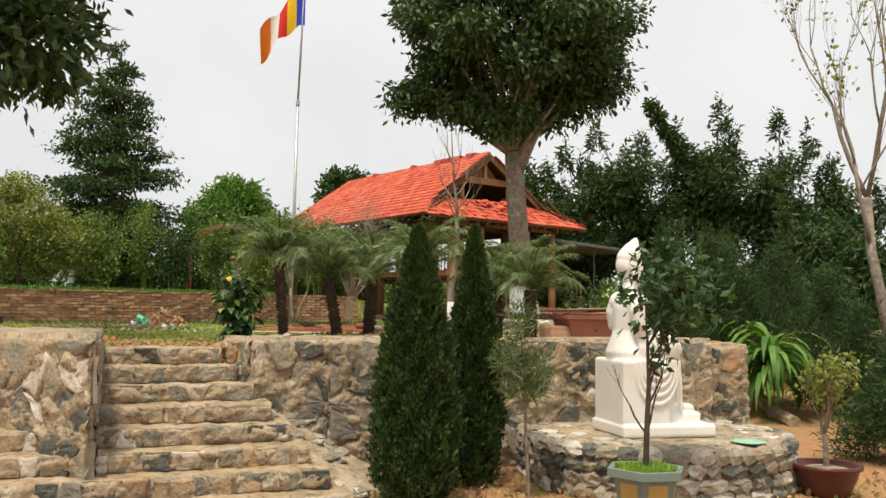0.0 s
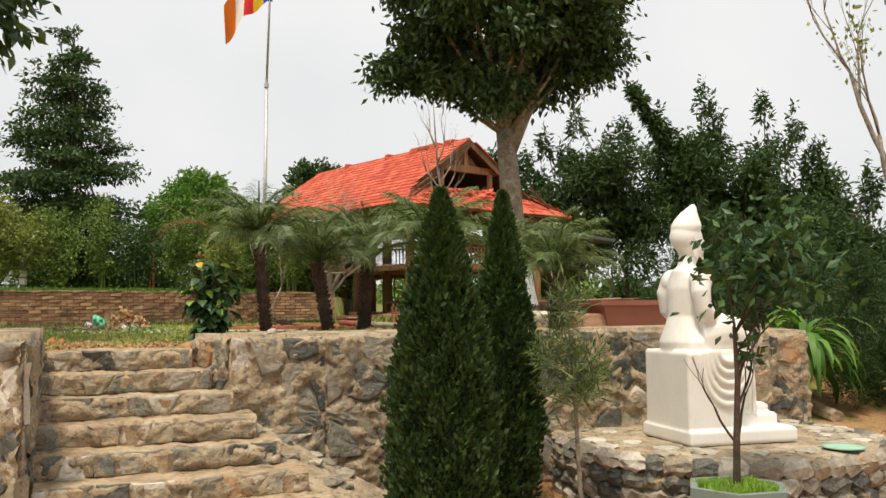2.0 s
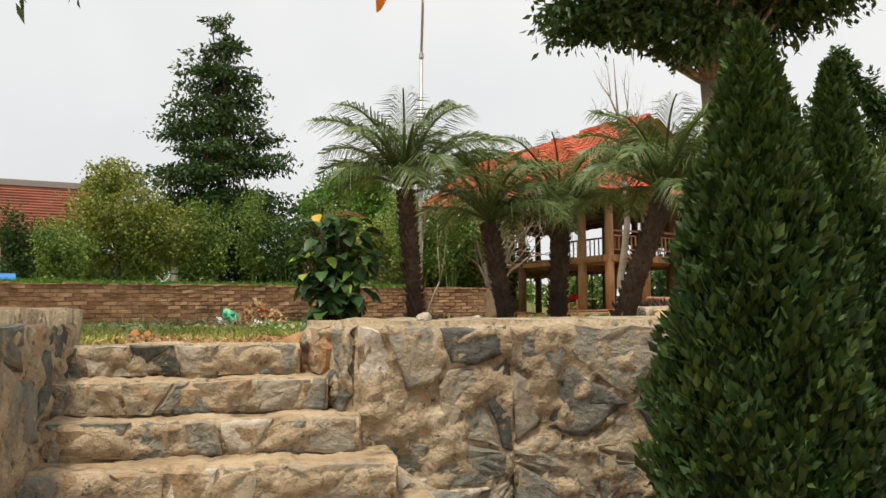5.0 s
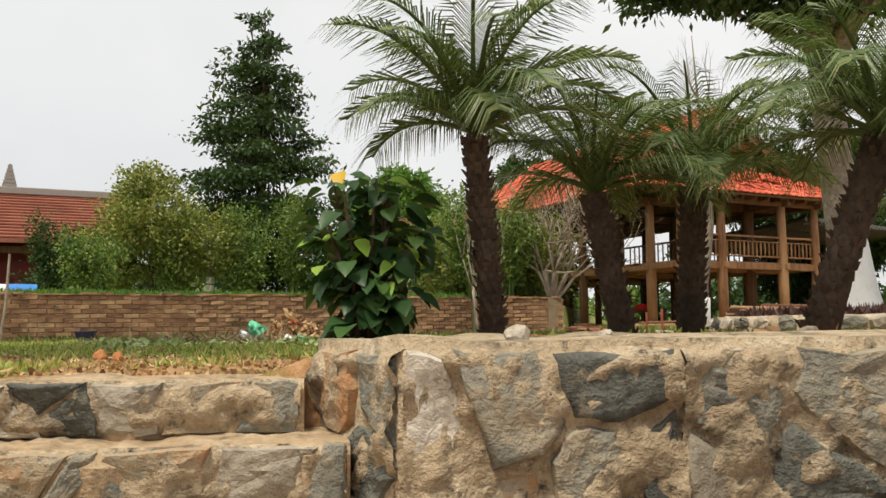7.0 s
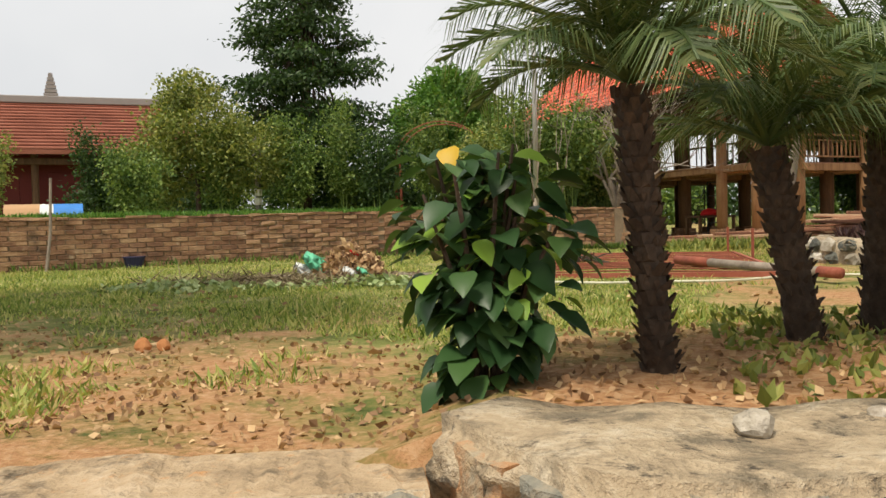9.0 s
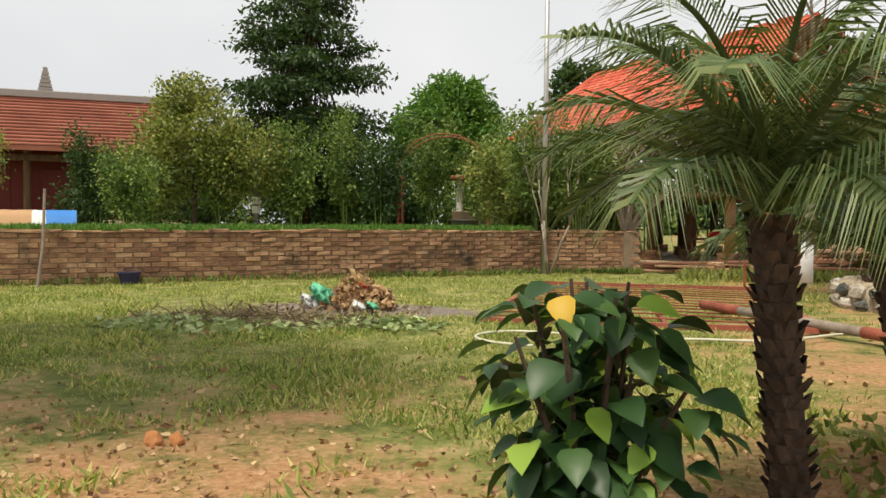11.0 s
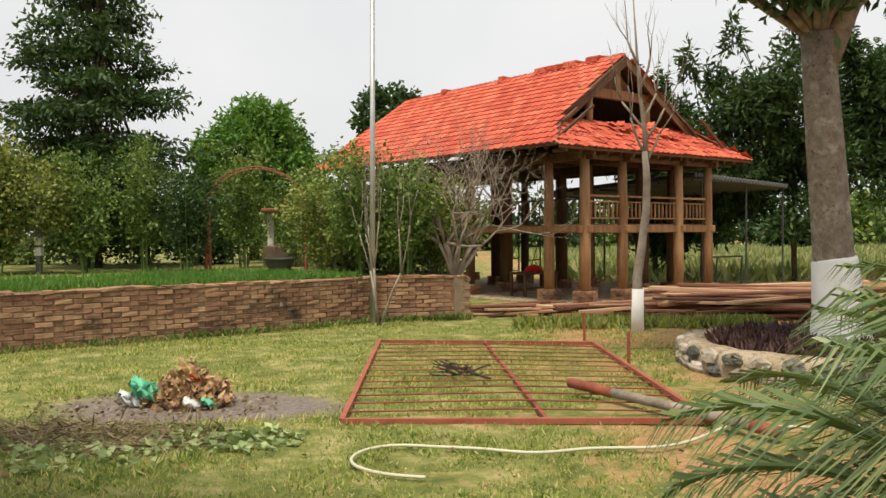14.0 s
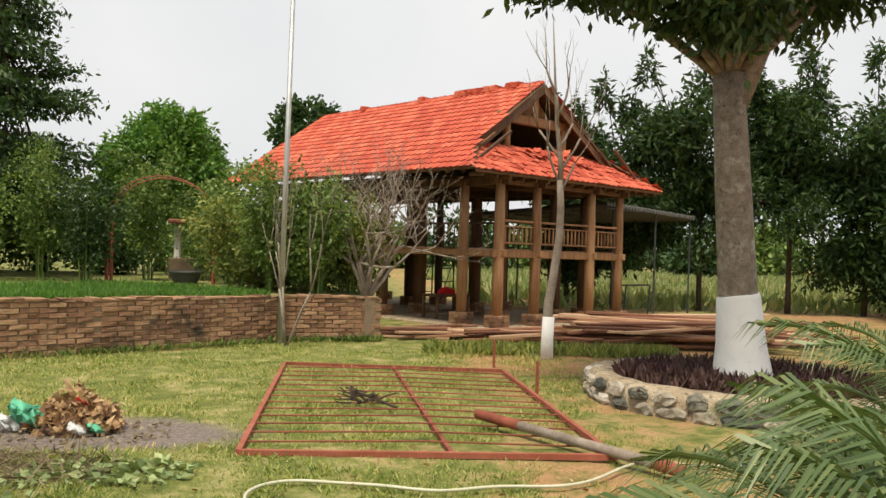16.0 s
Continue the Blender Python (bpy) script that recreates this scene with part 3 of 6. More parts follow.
# sloping rubble flank between the stairs and the wall
for nm, side in (("flank", 1), ("flank", -1)):
    bm = bmesh.new()
    rows = []
    for i in range(10):
        b, z = -RUN * i + 0.1, TOP - RISE * i - 0.12
        a0 = 0.55 + 0.135 * i if side > 0 else -0.9 - 0.10 * i
        a1 = a0 + side * (0.35 + 0.10 * i)
        rows.append([bm.verts.new(N0 + A0 * (a0 + (a1 - a0) * t) + B0 * b + Vector((0, 0, z * (1 - 0.22 * t) - 0.10 * t - 0.03 + 0.03 * noise.noise(Vector((i, t * 5, side)))))) for t in (0, 0.33, 0.66, 1)])
        if i == 9:
            rows.append([bm.verts.new(v.co + Vector((0, 0, -0.4))) for v in rows[-1]])
    for p, q in zip(rows, rows[1:]):
        for c in range(3):
            bm.faces.new((p[c], p[c + 1], q[c + 1], q[c]))
    bmesh.ops.recalc_face_normals(bm, faces=bm.faces[:])
    fl = part(nm, bm, MORTAR, stairs, "sloping mortared rubble", True)
    rnd = random.Random(90 + side)
    for k in range(46):
        i = rnd.uniform(1.5, 8.6)
        t = rnd.uniform(0.08, 0.95)
        a0 = 0.55 + 0.135 * i if side > 0 else -0.9 - 0.10 * i
        a = a0 + side * (0.35 + 0.10 * i) * t
        z = (TOP - RISE * i - 0.12) * (1 - 0.22 * t) - 0.10 * t - 0.02
        pb = bmesh.new()
        bmesh.ops.create_icosphere(pb, subdivisions=1, radius=rnd.uniform(0.035, 0.085))
        for v in pb.verts:
            v.co = Vector((v.co.x * 1.25, v.co.y, v.co.z * 0.5)) * rnd.uniform(0.8, 1.2)
        p = N0 + A0 * a + B0 * (-RUN * i + 0.1) + Vector((0, 0, z))
        part("stone", pb, STONE_PALE if rnd.random() < 0.6 else STONE, fl, at=pose(*p, rnd.uniform(-25, 25), rnd.uniform(-25, 25), rnd.uniform(0, 180)))

# ---- the brick wall round the upper garden ----
wall_brick = thing("wall_brick", "weathered laterite brick garden wall with dark stains", "wall", kind="structure")
BT = 2.07


def brick_mesh(seed):
    rnd = random.Random(seed)
    bm = box(bmesh.new(), (0.006, -0.02, 0.005), (rnd.uniform(0.235, 0.266), 0.035, 0.070), None, 0.009)
    bmesh.ops.bevel(bm, geom=[e for e in bm.edges], offset=0.006, segments=1, affect="EDGES")
    return bm


brick_meshes = [finish(brick_mesh(s), "brick", BRICK) for s in range(5)]
brick_slots = []
for (x0, y0), (x1, y1) in zip(BW, BW[1:]):
    p, q = Vector((x0, y0, 0)), Vector((x1, y1, 0))
    d = (q - p).normalized()
    n = Vector((d.y, -d.x, 0))
    ln = (q - p).length
    bm = bmesh.new()
    m = Matrix.Translation(p) @ Matrix((d, -n, Vector((0, 0, 1)))).transposed().to_4x4()
    box(bm, (0, 0.0, 1.0), (ln + 0.05, 0.26, BT), m)
    part("core", bm, BRICK_BED, wall_brick)
    bm = bmesh.new()
    x = 0
    while x < ln:
        w = random.uniform(0.16, 0.36)
        box(bm, (x, -0.035, BT - 0.004), (min(ln, x + w - 0.01), 0.28, BT + random.uniform(0.012, 0.05)), m, 0.012)
        x += w
    part("coping", bm, BRICK_FAR, wall_brick)
    for c in range(11):
        x = -0.13 * (c % 2)
        while x < ln - 0.1:
            brick_slots.append((m @ pose(max(x, 0), -random.uniform(-0.004, 0.012), 1.20 + c * 0.078 + random.uniform(-0.004, 0.004), random.uniform(-1.5, 1.5), random.uniform(-0.8, 0.8), random.uniform(-0.8, 0.8)), (p + d * x).length_squared and (p + d * x).x))
            x += 0.268
end_p, end_q = Vector((-2.72, 24.82, 0)), Vector((-3.6, 26.6, 0))
bm = bmesh.new()
d = (end_q - end_p).normalized()
box(bm, (0, 0, 1.0), (2.0, 0.26, BT), Matrix.Translation(end_p) @ Matrix((d, Vector((-d.y, d.x, 0)), Vector((0, 0, 1)))).transposed().to_4x4())
part("core", bm, BRICK_BED, wall_brick)

# ---- the wooden house ----
HU, HV = Vector((0.78, 0.626, 0)), Vector((-0.626, 0.78, 0))
HM = Matrix.Translation((0.04, 28.15, 1.26)) @ Matrix((HU, HV, Vector((0, 0, 1)))).transposed().to_4x4()
house = thing("house", "open two-storey wooden house with red tile roof under construction", "house", HM)
US, VS = (0.0, 1.30, 3.45, 4.69), (0.0, 1.15, 4.07, 6.9, 9.6)
FLOOR2 = 1.80


def pier_bricks(u, v, seed):
    pr = part("pier", box(bmesh.new(), (u - 0.17, v - 0.17, -0.05), (u + 0.17, v + 0.17, 0.30)), BRICK_BED, house, "brick pier footing")
    bm, rnd = bmesh.new(), random.Random(seed)
    for c in range(5):
        for k in range(2):
            z = c * 0.062
            s = 0.195 if (c + k) % 2 else 0.185
            for sx, sy in ((1, 0), (-1, 0), (0, 1), (0, -1)):
                o = (-0.19 + k * 0.19)
                if sx:
                    box(bm, (u + sx * s - 0.03, v + o + 0.006, z), (u + sx * s + 0.03, v + o + 0.184, z + 0.054), None, 0.005)
                else:
                    box(bm, (u + o + 0.006, v + sy * s - 0.03, z), (u + o + 0.184, v + sy * s + 0.03, z + 0.054), None, 0.005)
    part("brickwork", bm, BRICK_FAR, pr)


for iu, u in enumerate(US):
    for iv, v in enumerate(VS):
        outer = iu in (0, 3) or iv in (0, 4)
        # lit gable posts get WOOD; WOOD_DARK paints shade onto those behind
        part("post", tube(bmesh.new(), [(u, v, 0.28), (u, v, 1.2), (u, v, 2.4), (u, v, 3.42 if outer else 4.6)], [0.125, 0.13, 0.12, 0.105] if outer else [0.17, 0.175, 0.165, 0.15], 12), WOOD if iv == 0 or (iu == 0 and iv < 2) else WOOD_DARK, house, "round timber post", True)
        pier_bricks(u, v, iu * 7 + iv)
for v in VS:
    part("beam", bevelled((-0.25, v - 0.06, FLOOR2 - 0.17), (4.94, v + 0.06, FLOOR2), 0.012), WOOD, house)
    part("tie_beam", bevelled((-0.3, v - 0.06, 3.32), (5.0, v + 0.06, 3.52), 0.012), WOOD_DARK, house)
for u in US:
    part("beam", bevelled((u - 0.06, -0.2, FLOOR2 - 0.15), (u + 0.06, 9.8, FLOOR2 + 0.005), 0.012), WOOD, house)
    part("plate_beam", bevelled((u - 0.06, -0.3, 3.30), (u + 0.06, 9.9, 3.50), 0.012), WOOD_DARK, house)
for k in range(34):
    v = 0.05 + k * 0.285
    part("floor_board", box(bmesh.new(), (-0.1 if 1.2 < v else 0.05, v, FLOOR2 + 0.008), (4.8, v + 0.278, FLOOR2 + 0.035)), PLANK, house)
# railing round the upper floor
for u0, u1 in ((0.12, 1.18), (1.42, 3.33), (3.57, 4.57)):
    rail = part("railing", bevelled((u0, -0.03, 2.46), (u1, 0.03, 2.51), 0.006), WOOD, house)
    part("bottom_rail", bevelled((u0, -0.025, 1.95), (u1, 0.025, 1.99), 0.006), WOOD, rail)
    part("middle_rail", bevelled((u0, -0.02, 2.34), (u1, 0.02, 2.37), 0.006), WOOD, rail)
    n = max(3, round((u1 - u0) / 0.15))
    for k in range(n):
        x = u0 + (k + 0.5) * (u1 - u0) / n
        part("baluster", tube(bmesh.new(), [(x, 0, 1.97), (x, 0, 2.15), (x, 0, 2.34)], [0.02, 0.028, 0.02], 6), WOOD, rail)
# side rails repeat the front ones in WOOD_DARK, shade put into their colour
for u in (1.42, 4.69):
    rail = part("railing", bevelled((u - 0.03, 1.3 if u < 2 else 0.15, 2.46), (u + 0.03, 4.0, 2.51), 0.006), WOOD_DARK, house)
    for k in range(18):
        v = 0.3 + k * 0.2
        if u > 2 or v > 1.3:
            part("baluster", tube(bmesh.new(), [(u, v, 1.83), (u, v, 2.46)], 0.022, 6), WOOD_DARK, rail)
# roof: planes as (corner, along, up the slope), tiles laid over boards
RU, EZ, RZ = 2.35, 3.52, 6.02   # ridge u, eave height, ridge height over the floor
EU0, EU1 = -1.30, 6.0


def roof_plane(name, poly, label):
    bm = bmesh.new()
    lo = [bm.verts.new(p) for p in poly]
    nrm = (Vector(poly[1]) - Vector(poly[0])).cross(Vector(poly[-1]) - Vector(poly[0])).normalized()
    if nrm.z < 0:
        nrm = -nrm
    hi = [bm.verts.new(Vector(p) + nrm * 0.05) for p in poly]
    n = len(poly)
    bm.faces.new(lo), bm.faces.new(hi)
    for k in range(n):
        bm.faces.new((lo[k], lo[(k + 1) % n], hi[(k + 1) % n], hi[k]))
    bmesh.ops.recalc_face_normals(bm, faces=bm.faces[:])
    return part(name, bm, WOOD_DARK, house, label)


def inside(p, poly):
    c = False
    for k, a in enumerate(poly):
        b = poly[k - 1]
        if (a[1] > p[1]) != (b[1] > p[1]) and p[0] < (b[0] - a[0]) * (p[1] - a[1]) / (b[1] - a[1]) + a[0]:
            c = not c
    return c


TW, TL = 0.215, 0.265
tile_bm = bmesh.new()
prof = [(0, 0.0), (0.03, 0.028), (0.065, 0.03), (0.095, 0.008), (0.17, 0.006), (0.205, 0.014)]
for y, lift in ((0, 0.026), (TL + 0.03, 0.0)):
    for x, z in prof:
        tile_bm.verts.new((x, y, z + lift))
tile_bm.verts.ensure_lookup_table()
for k in range(5):
    tile_bm.faces.new([tile_bm.verts[i] for i in (k, k + 1, k + 7, k + 6)])
low = [tile_bm.verts.new((x, 0, z + 0.004)) for x, z in prof]
tile_bm.verts.ensure_lookup_table()
for k in range(5):
    tile_bm.faces.new((low[k], low[k + 1], tile_bm.verts[k + 1], tile_bm.verts[k]))
tile_me = finish(tile_bm, "roof_tile", TILE)
tile_v = np.array([v.co[:] for v in tile_me.vertices])
tile_f = np.array([list(p.vertices) for p in tile_me.polygons])
tile_slots = []


def tile(name, origin, along, up, poly2, parent, single, rough=0.004):
    """Tiles over the polygon poly2 (in metres along and up the slope)."""
    o, a, b = Vector(origin), Vector(along).normalized(), Vector(up).normalized()
    m0 = Matrix.Translation(o) @ Matrix((a, b, a.cross(b))).transposed().to_4x4()
    xs2, ys2 = [p[0] for p in poly2], [p[1] for p in poly2]
    vs, fs, count = [], [], 0
    y = min(ys2)
    while y < max(ys2):
        x = min(xs2)
        while x < max(xs2):
            if inside((x + TW / 2, y + TL / 2), poly2):
                m = m0 @ pose(x, y, 0.058 + random.uniform(0, rough), random.uniform(-1, 1) * rough * 180, random.uniform(-1, 1) * rough * 120, random.uniform(-1, 1) * rough * 150)
                if single(x, y) and count < 290:
                    tile_slots.append((parent, m))
                    count += 1
                else:
                    r = np.array(m)
                    fs.append(tile_f + len(vs) * len(tile_v))
                    vs.append(tile_v @ r[:3, :3].T + r[:3, 3])
            x += TW
        y += TL
    if vs:
        ob = link(name, raw(name, np.concatenate(vs), np.concatenate(fs), TILE_FAR), parent)
        ob["kind"] = "stuff"


K = 0.42
slope = math.hypot(RU - EU0, RZ - EZ)
for nm, eu, sgn in (("roof_slope", EU0, 1), ("roof_slope", EU1, -1)):
    w = abs(RU - eu)
    poly3 = [(eu, -0.45, EZ), (eu, 10.2, EZ), (RU, 10.2, RZ), (RU, 0.75, RZ), (eu + sgn * 1.15, 0.55, EZ + 1.15 / w * (RZ - EZ))]
    rf = roof_plane(nm, poly3, "red clay tiled roof slope")
    sl = math.hypot(w, RZ - EZ)
    t = 1.15 / w * sl
    if sgn > 0:
        p2 = [(0, 0), (10.65, 0), (10.65, sl), (1.2, sl), (1.0, t)]
        # runs from the far end so that the up direction and the outward normal agree
        p2 = [(10.65 - x, y) for x, y in p2]
        tile("roof_tiles", (eu, 10.2, EZ), (0, -1, 0), (sgn * w, 0, RZ - EZ), p2, rf, lambda x, y: x > 5.0 and y < 3.2)
    else:
        p2 = [(0, 0), (10.65, 0), (10.65, sl), (1.2, sl), (1.0, t)]
        tile("roof_tiles", (eu, -0.45, EZ), (0, 1, 0), (sgn * w, 0, RZ - EZ), p2, rf, lambda x, y: False)
SK = EZ + 0.80
skirt = roof_plane("skirt_roof", [(EU0, -0.45, EZ - 0.06), (EU1, -0.45, EZ - 0.06), (4.85, 0.95, SK), (-0.15, 0.95, SK)], "lower tiled roof under the gable")
sl = math.hypot(1.4, SK - EZ + 0.06)
tile("roof_tiles", (EU0, -0.45, EZ - 0.06), (1, 0, 0), (0, 1.4, SK - EZ + 0.06), [(0, 0), (7.3, 0), (6.15, sl), (1.15, sl)], skirt, lambda x, y: True, 0.022)
for u in np.arange(EU0 + 0.3, EU1, 0.45):
    part("rafter", box(bmesh.new(), (u - 0.03, -0.40, EZ - 0.12), (u + 0.03, 0.0, EZ - 0.04)), WOOD_DARK, house)
for eu in (EU0, EU1):
    s = 1 if eu < 0 else -1
    for v in np.arange(0.0, 10.2, 0.5):
        bm = bmesh.new()
        tube(bm, [(eu + s * 0.05, v, EZ - 0.03), (eu + s * 1.6, v, EZ - 0.03 + 1.55 / 3.65 * 2.5)], 0.04, 4)
        part("rafter", bm, WOOD_DARK, house)
for sgn, eu in ((1, EU0), (-1, EU1)):
    bm = bmesh.new()
    w = abs(RU - eu)
    u0 = eu + sgn * 0.95
    z0 = EZ + 0.95 / w * (RZ - EZ) - 0.02
    d = Vector((RU - u0, 0, RZ - z0)).normalized()
    nrm = Vector((-d.z, 0, d.x)) * (1 if sgn > 0 else -1)
    q = [Vector((u0, 0.60, z0)), Vector((RU, 0.72, RZ - 0.02)), Vector((RU, 0.72, RZ - 0.20)), Vector((u0 + sgn * 0.16, 0.60, z0 - 0.10))]
    a, b = [bm.verts.new(p) for p in q], [bm.verts.new(p + Vector((0, 0.05, 0))) for p in q]
    bm.faces.new(a), bm.faces.new(b[::-1])
    for k in range(4):
        bm.faces.new((a[k], b[k], b[(k + 1) % 4], a[(k + 1) % 4]))
    bmesh.ops.recalc_face_normals(bm, faces=bm.faces[:])
    part("bargeboard", bm, WOOD_DARK, house)
part("collar_beam", bevelled((0.95, 0.95, 4.98), (3.75, 1.1, 5.22), 0.015), WOOD, house, "arched collar beam in the gable")
part("king_post", bevelled((RU - 0.08, 0.98, 5.2), (RU + 0.08, 1.1, 5.95), 0.012), WOOD, house)
for u in (1.25, 3.45):
    part("gable_post", tube(bmesh.new(), [(u, 1.0, 4.2), (u, 1.0, 5.0)], 0.10, 10), WOOD, house, "", True)
gb = bmesh.new()
q = [(1.75, 1.06, 5.22), (2.95, 1.06, 5.22), (2.35, 1.06, 5.80)]
gb.faces.new([gb.verts.new(p) for p in q])
bmesh.ops.solidify(gb, geom=gb.faces[:], thickness=0.03)
part("gable_board", gb, WOOD, house)
# loft board; the gloom beneath the roof is painted into SHADE_IN
part("ceiling_board", box(bmesh.new(), (-0.5, 1.1, 3.52), (5.2, 9.9, 3.56)), SHADE_IN, house, "loft floor with interior shade painted in")
for v0, n in ((1.55, 2), (2.35, 3), (3.0, 4), (5.2, 1), (7.9, 1)):
    for k in range(n):
        bm = bmesh.new()
        for c in range(3):
            box(bm, (RU - 0.16 + 0.02 * c, v0 + k * 0.23, RZ + 0.03 + c * 0.055), (RU + 0.16 - 0.01 * c, v0 + k * 0.23 + 0.215, RZ + 0.08 + c * 0.055), None, 0.01)
        part("ridge_tile_stack", bm, TILE, house, "stack of spare red tiles on the ridge")
bm = bmesh.new()
for k in range(int(9.3 / 0.3)):
    tube(bm, [(RU, 0.8 + k * 0.3, RZ + 0.06), (RU, 1.1 + k * 0.3, RZ + 0.045)], 0.075, 8)
part("ridge_cap", bm, TILE_FAR, house)
for k in range(40):
    m = pose(random.uniform(1.5, 3.6), random.uniform(0.1, 0.6), 0, 0, 0, 0)
    u, v = m.translation.x, m.translation.y
    z = EZ - 0.06 + (v + 0.45) / 1.4 * 0.86 + 0.09 + random.uniform(0, 0.10)
    tile_slots.append((skirt, pose(u, v, z, 30 + random.uniform(-12, 12), random.uniform(-14, 14), random.uniform(-60, 60))))
part("floor_slab", bevelled((-0.6, -0.5, -0.06), (5.3, 10.2, 0.03), 0.01), MORTAR, house, "packed earth and mortar floor")

# ---- plants ----


def cone_shrub(name, x, y, z, h, r, count, seed, label):
    """A dense pointed thuja: short upright sprays over a spindle."""
    t = thing(name, label, "shrub", pose(x, y, z), "thujas before the wall")
    part("trunk", tube(bmesh.new(), [(0, 0, -0.05), (0, 0, h * 0.55)], [0.05, 0.02], 6), BARK_DARK, t)
    # solid dark core standing in for the shade deep between the sprays
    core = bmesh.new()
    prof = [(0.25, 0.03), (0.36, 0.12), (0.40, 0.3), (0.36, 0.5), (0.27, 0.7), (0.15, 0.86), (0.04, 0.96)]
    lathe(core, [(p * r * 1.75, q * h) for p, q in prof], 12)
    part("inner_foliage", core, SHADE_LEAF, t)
    k = RNG.random(count) ** 0.8
    rr = np.interp(k, [0, 0.08, 0.25, 0.5, 0.75, 0.9, 1.0], [0.62, 0.9, 1.0, 0.86, 0.52, 0.25, 0.03]) * r
    a = RNG.random(count) * 2 * np.pi
    lump = 1 + 0.13 * np.sin(a * 5 + k * 23 + seed) + 0.09 * np.sin(a * 9 - k * 41)
    rr = rr * lump * RNG.uniform(0.82, 1.06, count)
    c = np.stack([rr * np.cos(a), rr * np.sin(a), k * h], axis=1)
    d = np.stack([np.cos(a) * 0.55, np.sin(a) * 0.55, np.full(count, 0.9)], axis=1) + RNG.normal(size=(count, 3)) * 0.35
    v, f = leaves(c, d, 0.050, 0.26)
    link("foliage", raw("foliage", v, f, LEAF_THUJA), t)
    return t


# near-black green: shade inside the thujas, painted as a colour
SHADE_LEAF = plain("thuja_inner_shade", (0.012, 0.022, 0.008), 0.9)
cone_shrub("thuja", -0.28, 7.66, 0.0, 2.42, 0.355, 26000, 1, "dense dark green pointed thuja before the stone wall")
cone_shrub("thuja", 0.25, 8.55, 0.0, 2.52, 0.265, 18000, 2, "slender dark green thuja before the stone wall")


def frond(base, heading, lift, length, rnd, arch=1.0, n=50, leaf=0.20):
    """A feathered palm frond: a rib with pairs of narrow leaflets."""
    bm_r = bmesh.new()
    h = Vector((math.cos(heading), math.sin(heading), 0))
    pts, p, ang = [], Vector(base), lift
    seg = 12
    for i in range(seg + 1):
        pts.append(p.copy())
        p = p + (h * math.cos(ang) + Vector((0, 0, math.sin(ang)))) * length / seg
        ang -= arch * (0.035 + 0.016 * i)
    tube(bm_r, pts, [0.013 * (1 - 0.8 * i / seg) + 0.002 for i in range(seg + 1)], 5)
    side = Vector((-h.y, h.x, 0))
    for i in range(n):
        t = 0.12 + 0.88 * i / n
        k = min(seg - 1, int(t * seg))
        q = pts[k].lerp(pts[k + 1], t * seg - k)
        d = (pts[k + 1] - pts[k]).normalized()
        up = side.cross(d)
        ln = leaf * (0.45 + 0.8 * math.sin(math.pi * min(1, t * 0.86 + 0.1))) * rnd.uniform(0.8, 1.15)
        for s in (1, -1):
            w = (side * s * 0.80 + d * (0.55 + 0.5 * t) + up * rnd.uniform(0.05, 0.45)).normalized()
            tip = q + w * ln + Vector((0, 0, -0.22 * ln))
            mid = q + w * ln * 0.5 + Vector((0, 0, 0.02))
            e = (d * 0.55 + up * 0.3).normalized() * 0.0048
            vv = [bm_r.verts.new(c) for c in (q - e * 0.7, q + e * 0.7, mid + e, mid - e, tip + e * 0.15, tip - e * 0.15)]
            bm_r.faces.new(vv[:4])
            bm_r.faces.new((vv[3], vv[2], vv[4], vv[5]))
    return bm_r


def palm(x, y, z, trunk, length, seed, lean=(0, 0), fronds=22, r=0.085):
    rnd = random.Random(seed)
    t = thing("date_palm", "young feathery date palm with a rough dark trunk", "palm", pose(x, y, z), "palms on the terrace edge")
    top = Vector((lean[0], lean[1], trunk))
    bm = bmesh.new()
    tube(bm, [(0, 0, -0.06), top * 0.35, top * 0.7, top], [r * 1.15, r, r * 0.98, r * 1.12], 14)
    tr = part("trunk", bm, BARK_DARK, t, "", True)
    bm = bmesh.new()
    rows = int(trunk / 0.045)
    for i in range(rows):
        for k in range(9):
            a = 2 * math.pi * (k + 0.5 * (i % 2) + rnd.uniform(-0.15, 0.15)) / 9
            q = top * ((i + 0.5) / rows)
            o = Vector((math.cos(a), math.sin(a), 0))
            m = Matrix.Translation(q + o * r * 0.92) @ Matrix.Rotation(a, 4, "Z") @ Matrix.Rotation(radians(rnd.uniform(18, 50)), 4, "Y")
            s = rnd.uniform(0.5, 0.95)
            pp = [bm.verts.new(m @ Vector(c)) for c in ((0, -0.028 * s, -0.02), (0, 0.028 * s, -0.02), (0.006, 0.016 * s, 0.05 * s), (0.006, -0.016 * s, 0.05 * s), (0.018, 0, 0))]
            for a1, b1 in ((0, 1), (1, 2), (2, 3), (3, 0)):
                bm.faces.new((pp[a1], pp[b1], pp[4]))
    part("scarred_bark", bm, BARK_DARK, tr)
    for i in range(fronds):
        hd = i * 2.399963 + rnd.uniform(-0.25, 0.25)
        g = i / fronds
        lift = radians(84 - 72 * g + rnd.uniform(-8, 8))
        part("frond", frond(top + Vector((0, 0, 0.02)), hd, lift, length * rnd.uniform(0.82, 1.08) * (0.85 + 0.15 * math.sin(g * 3)), rnd, 0.95), LEAF_PALM, t)
    return t


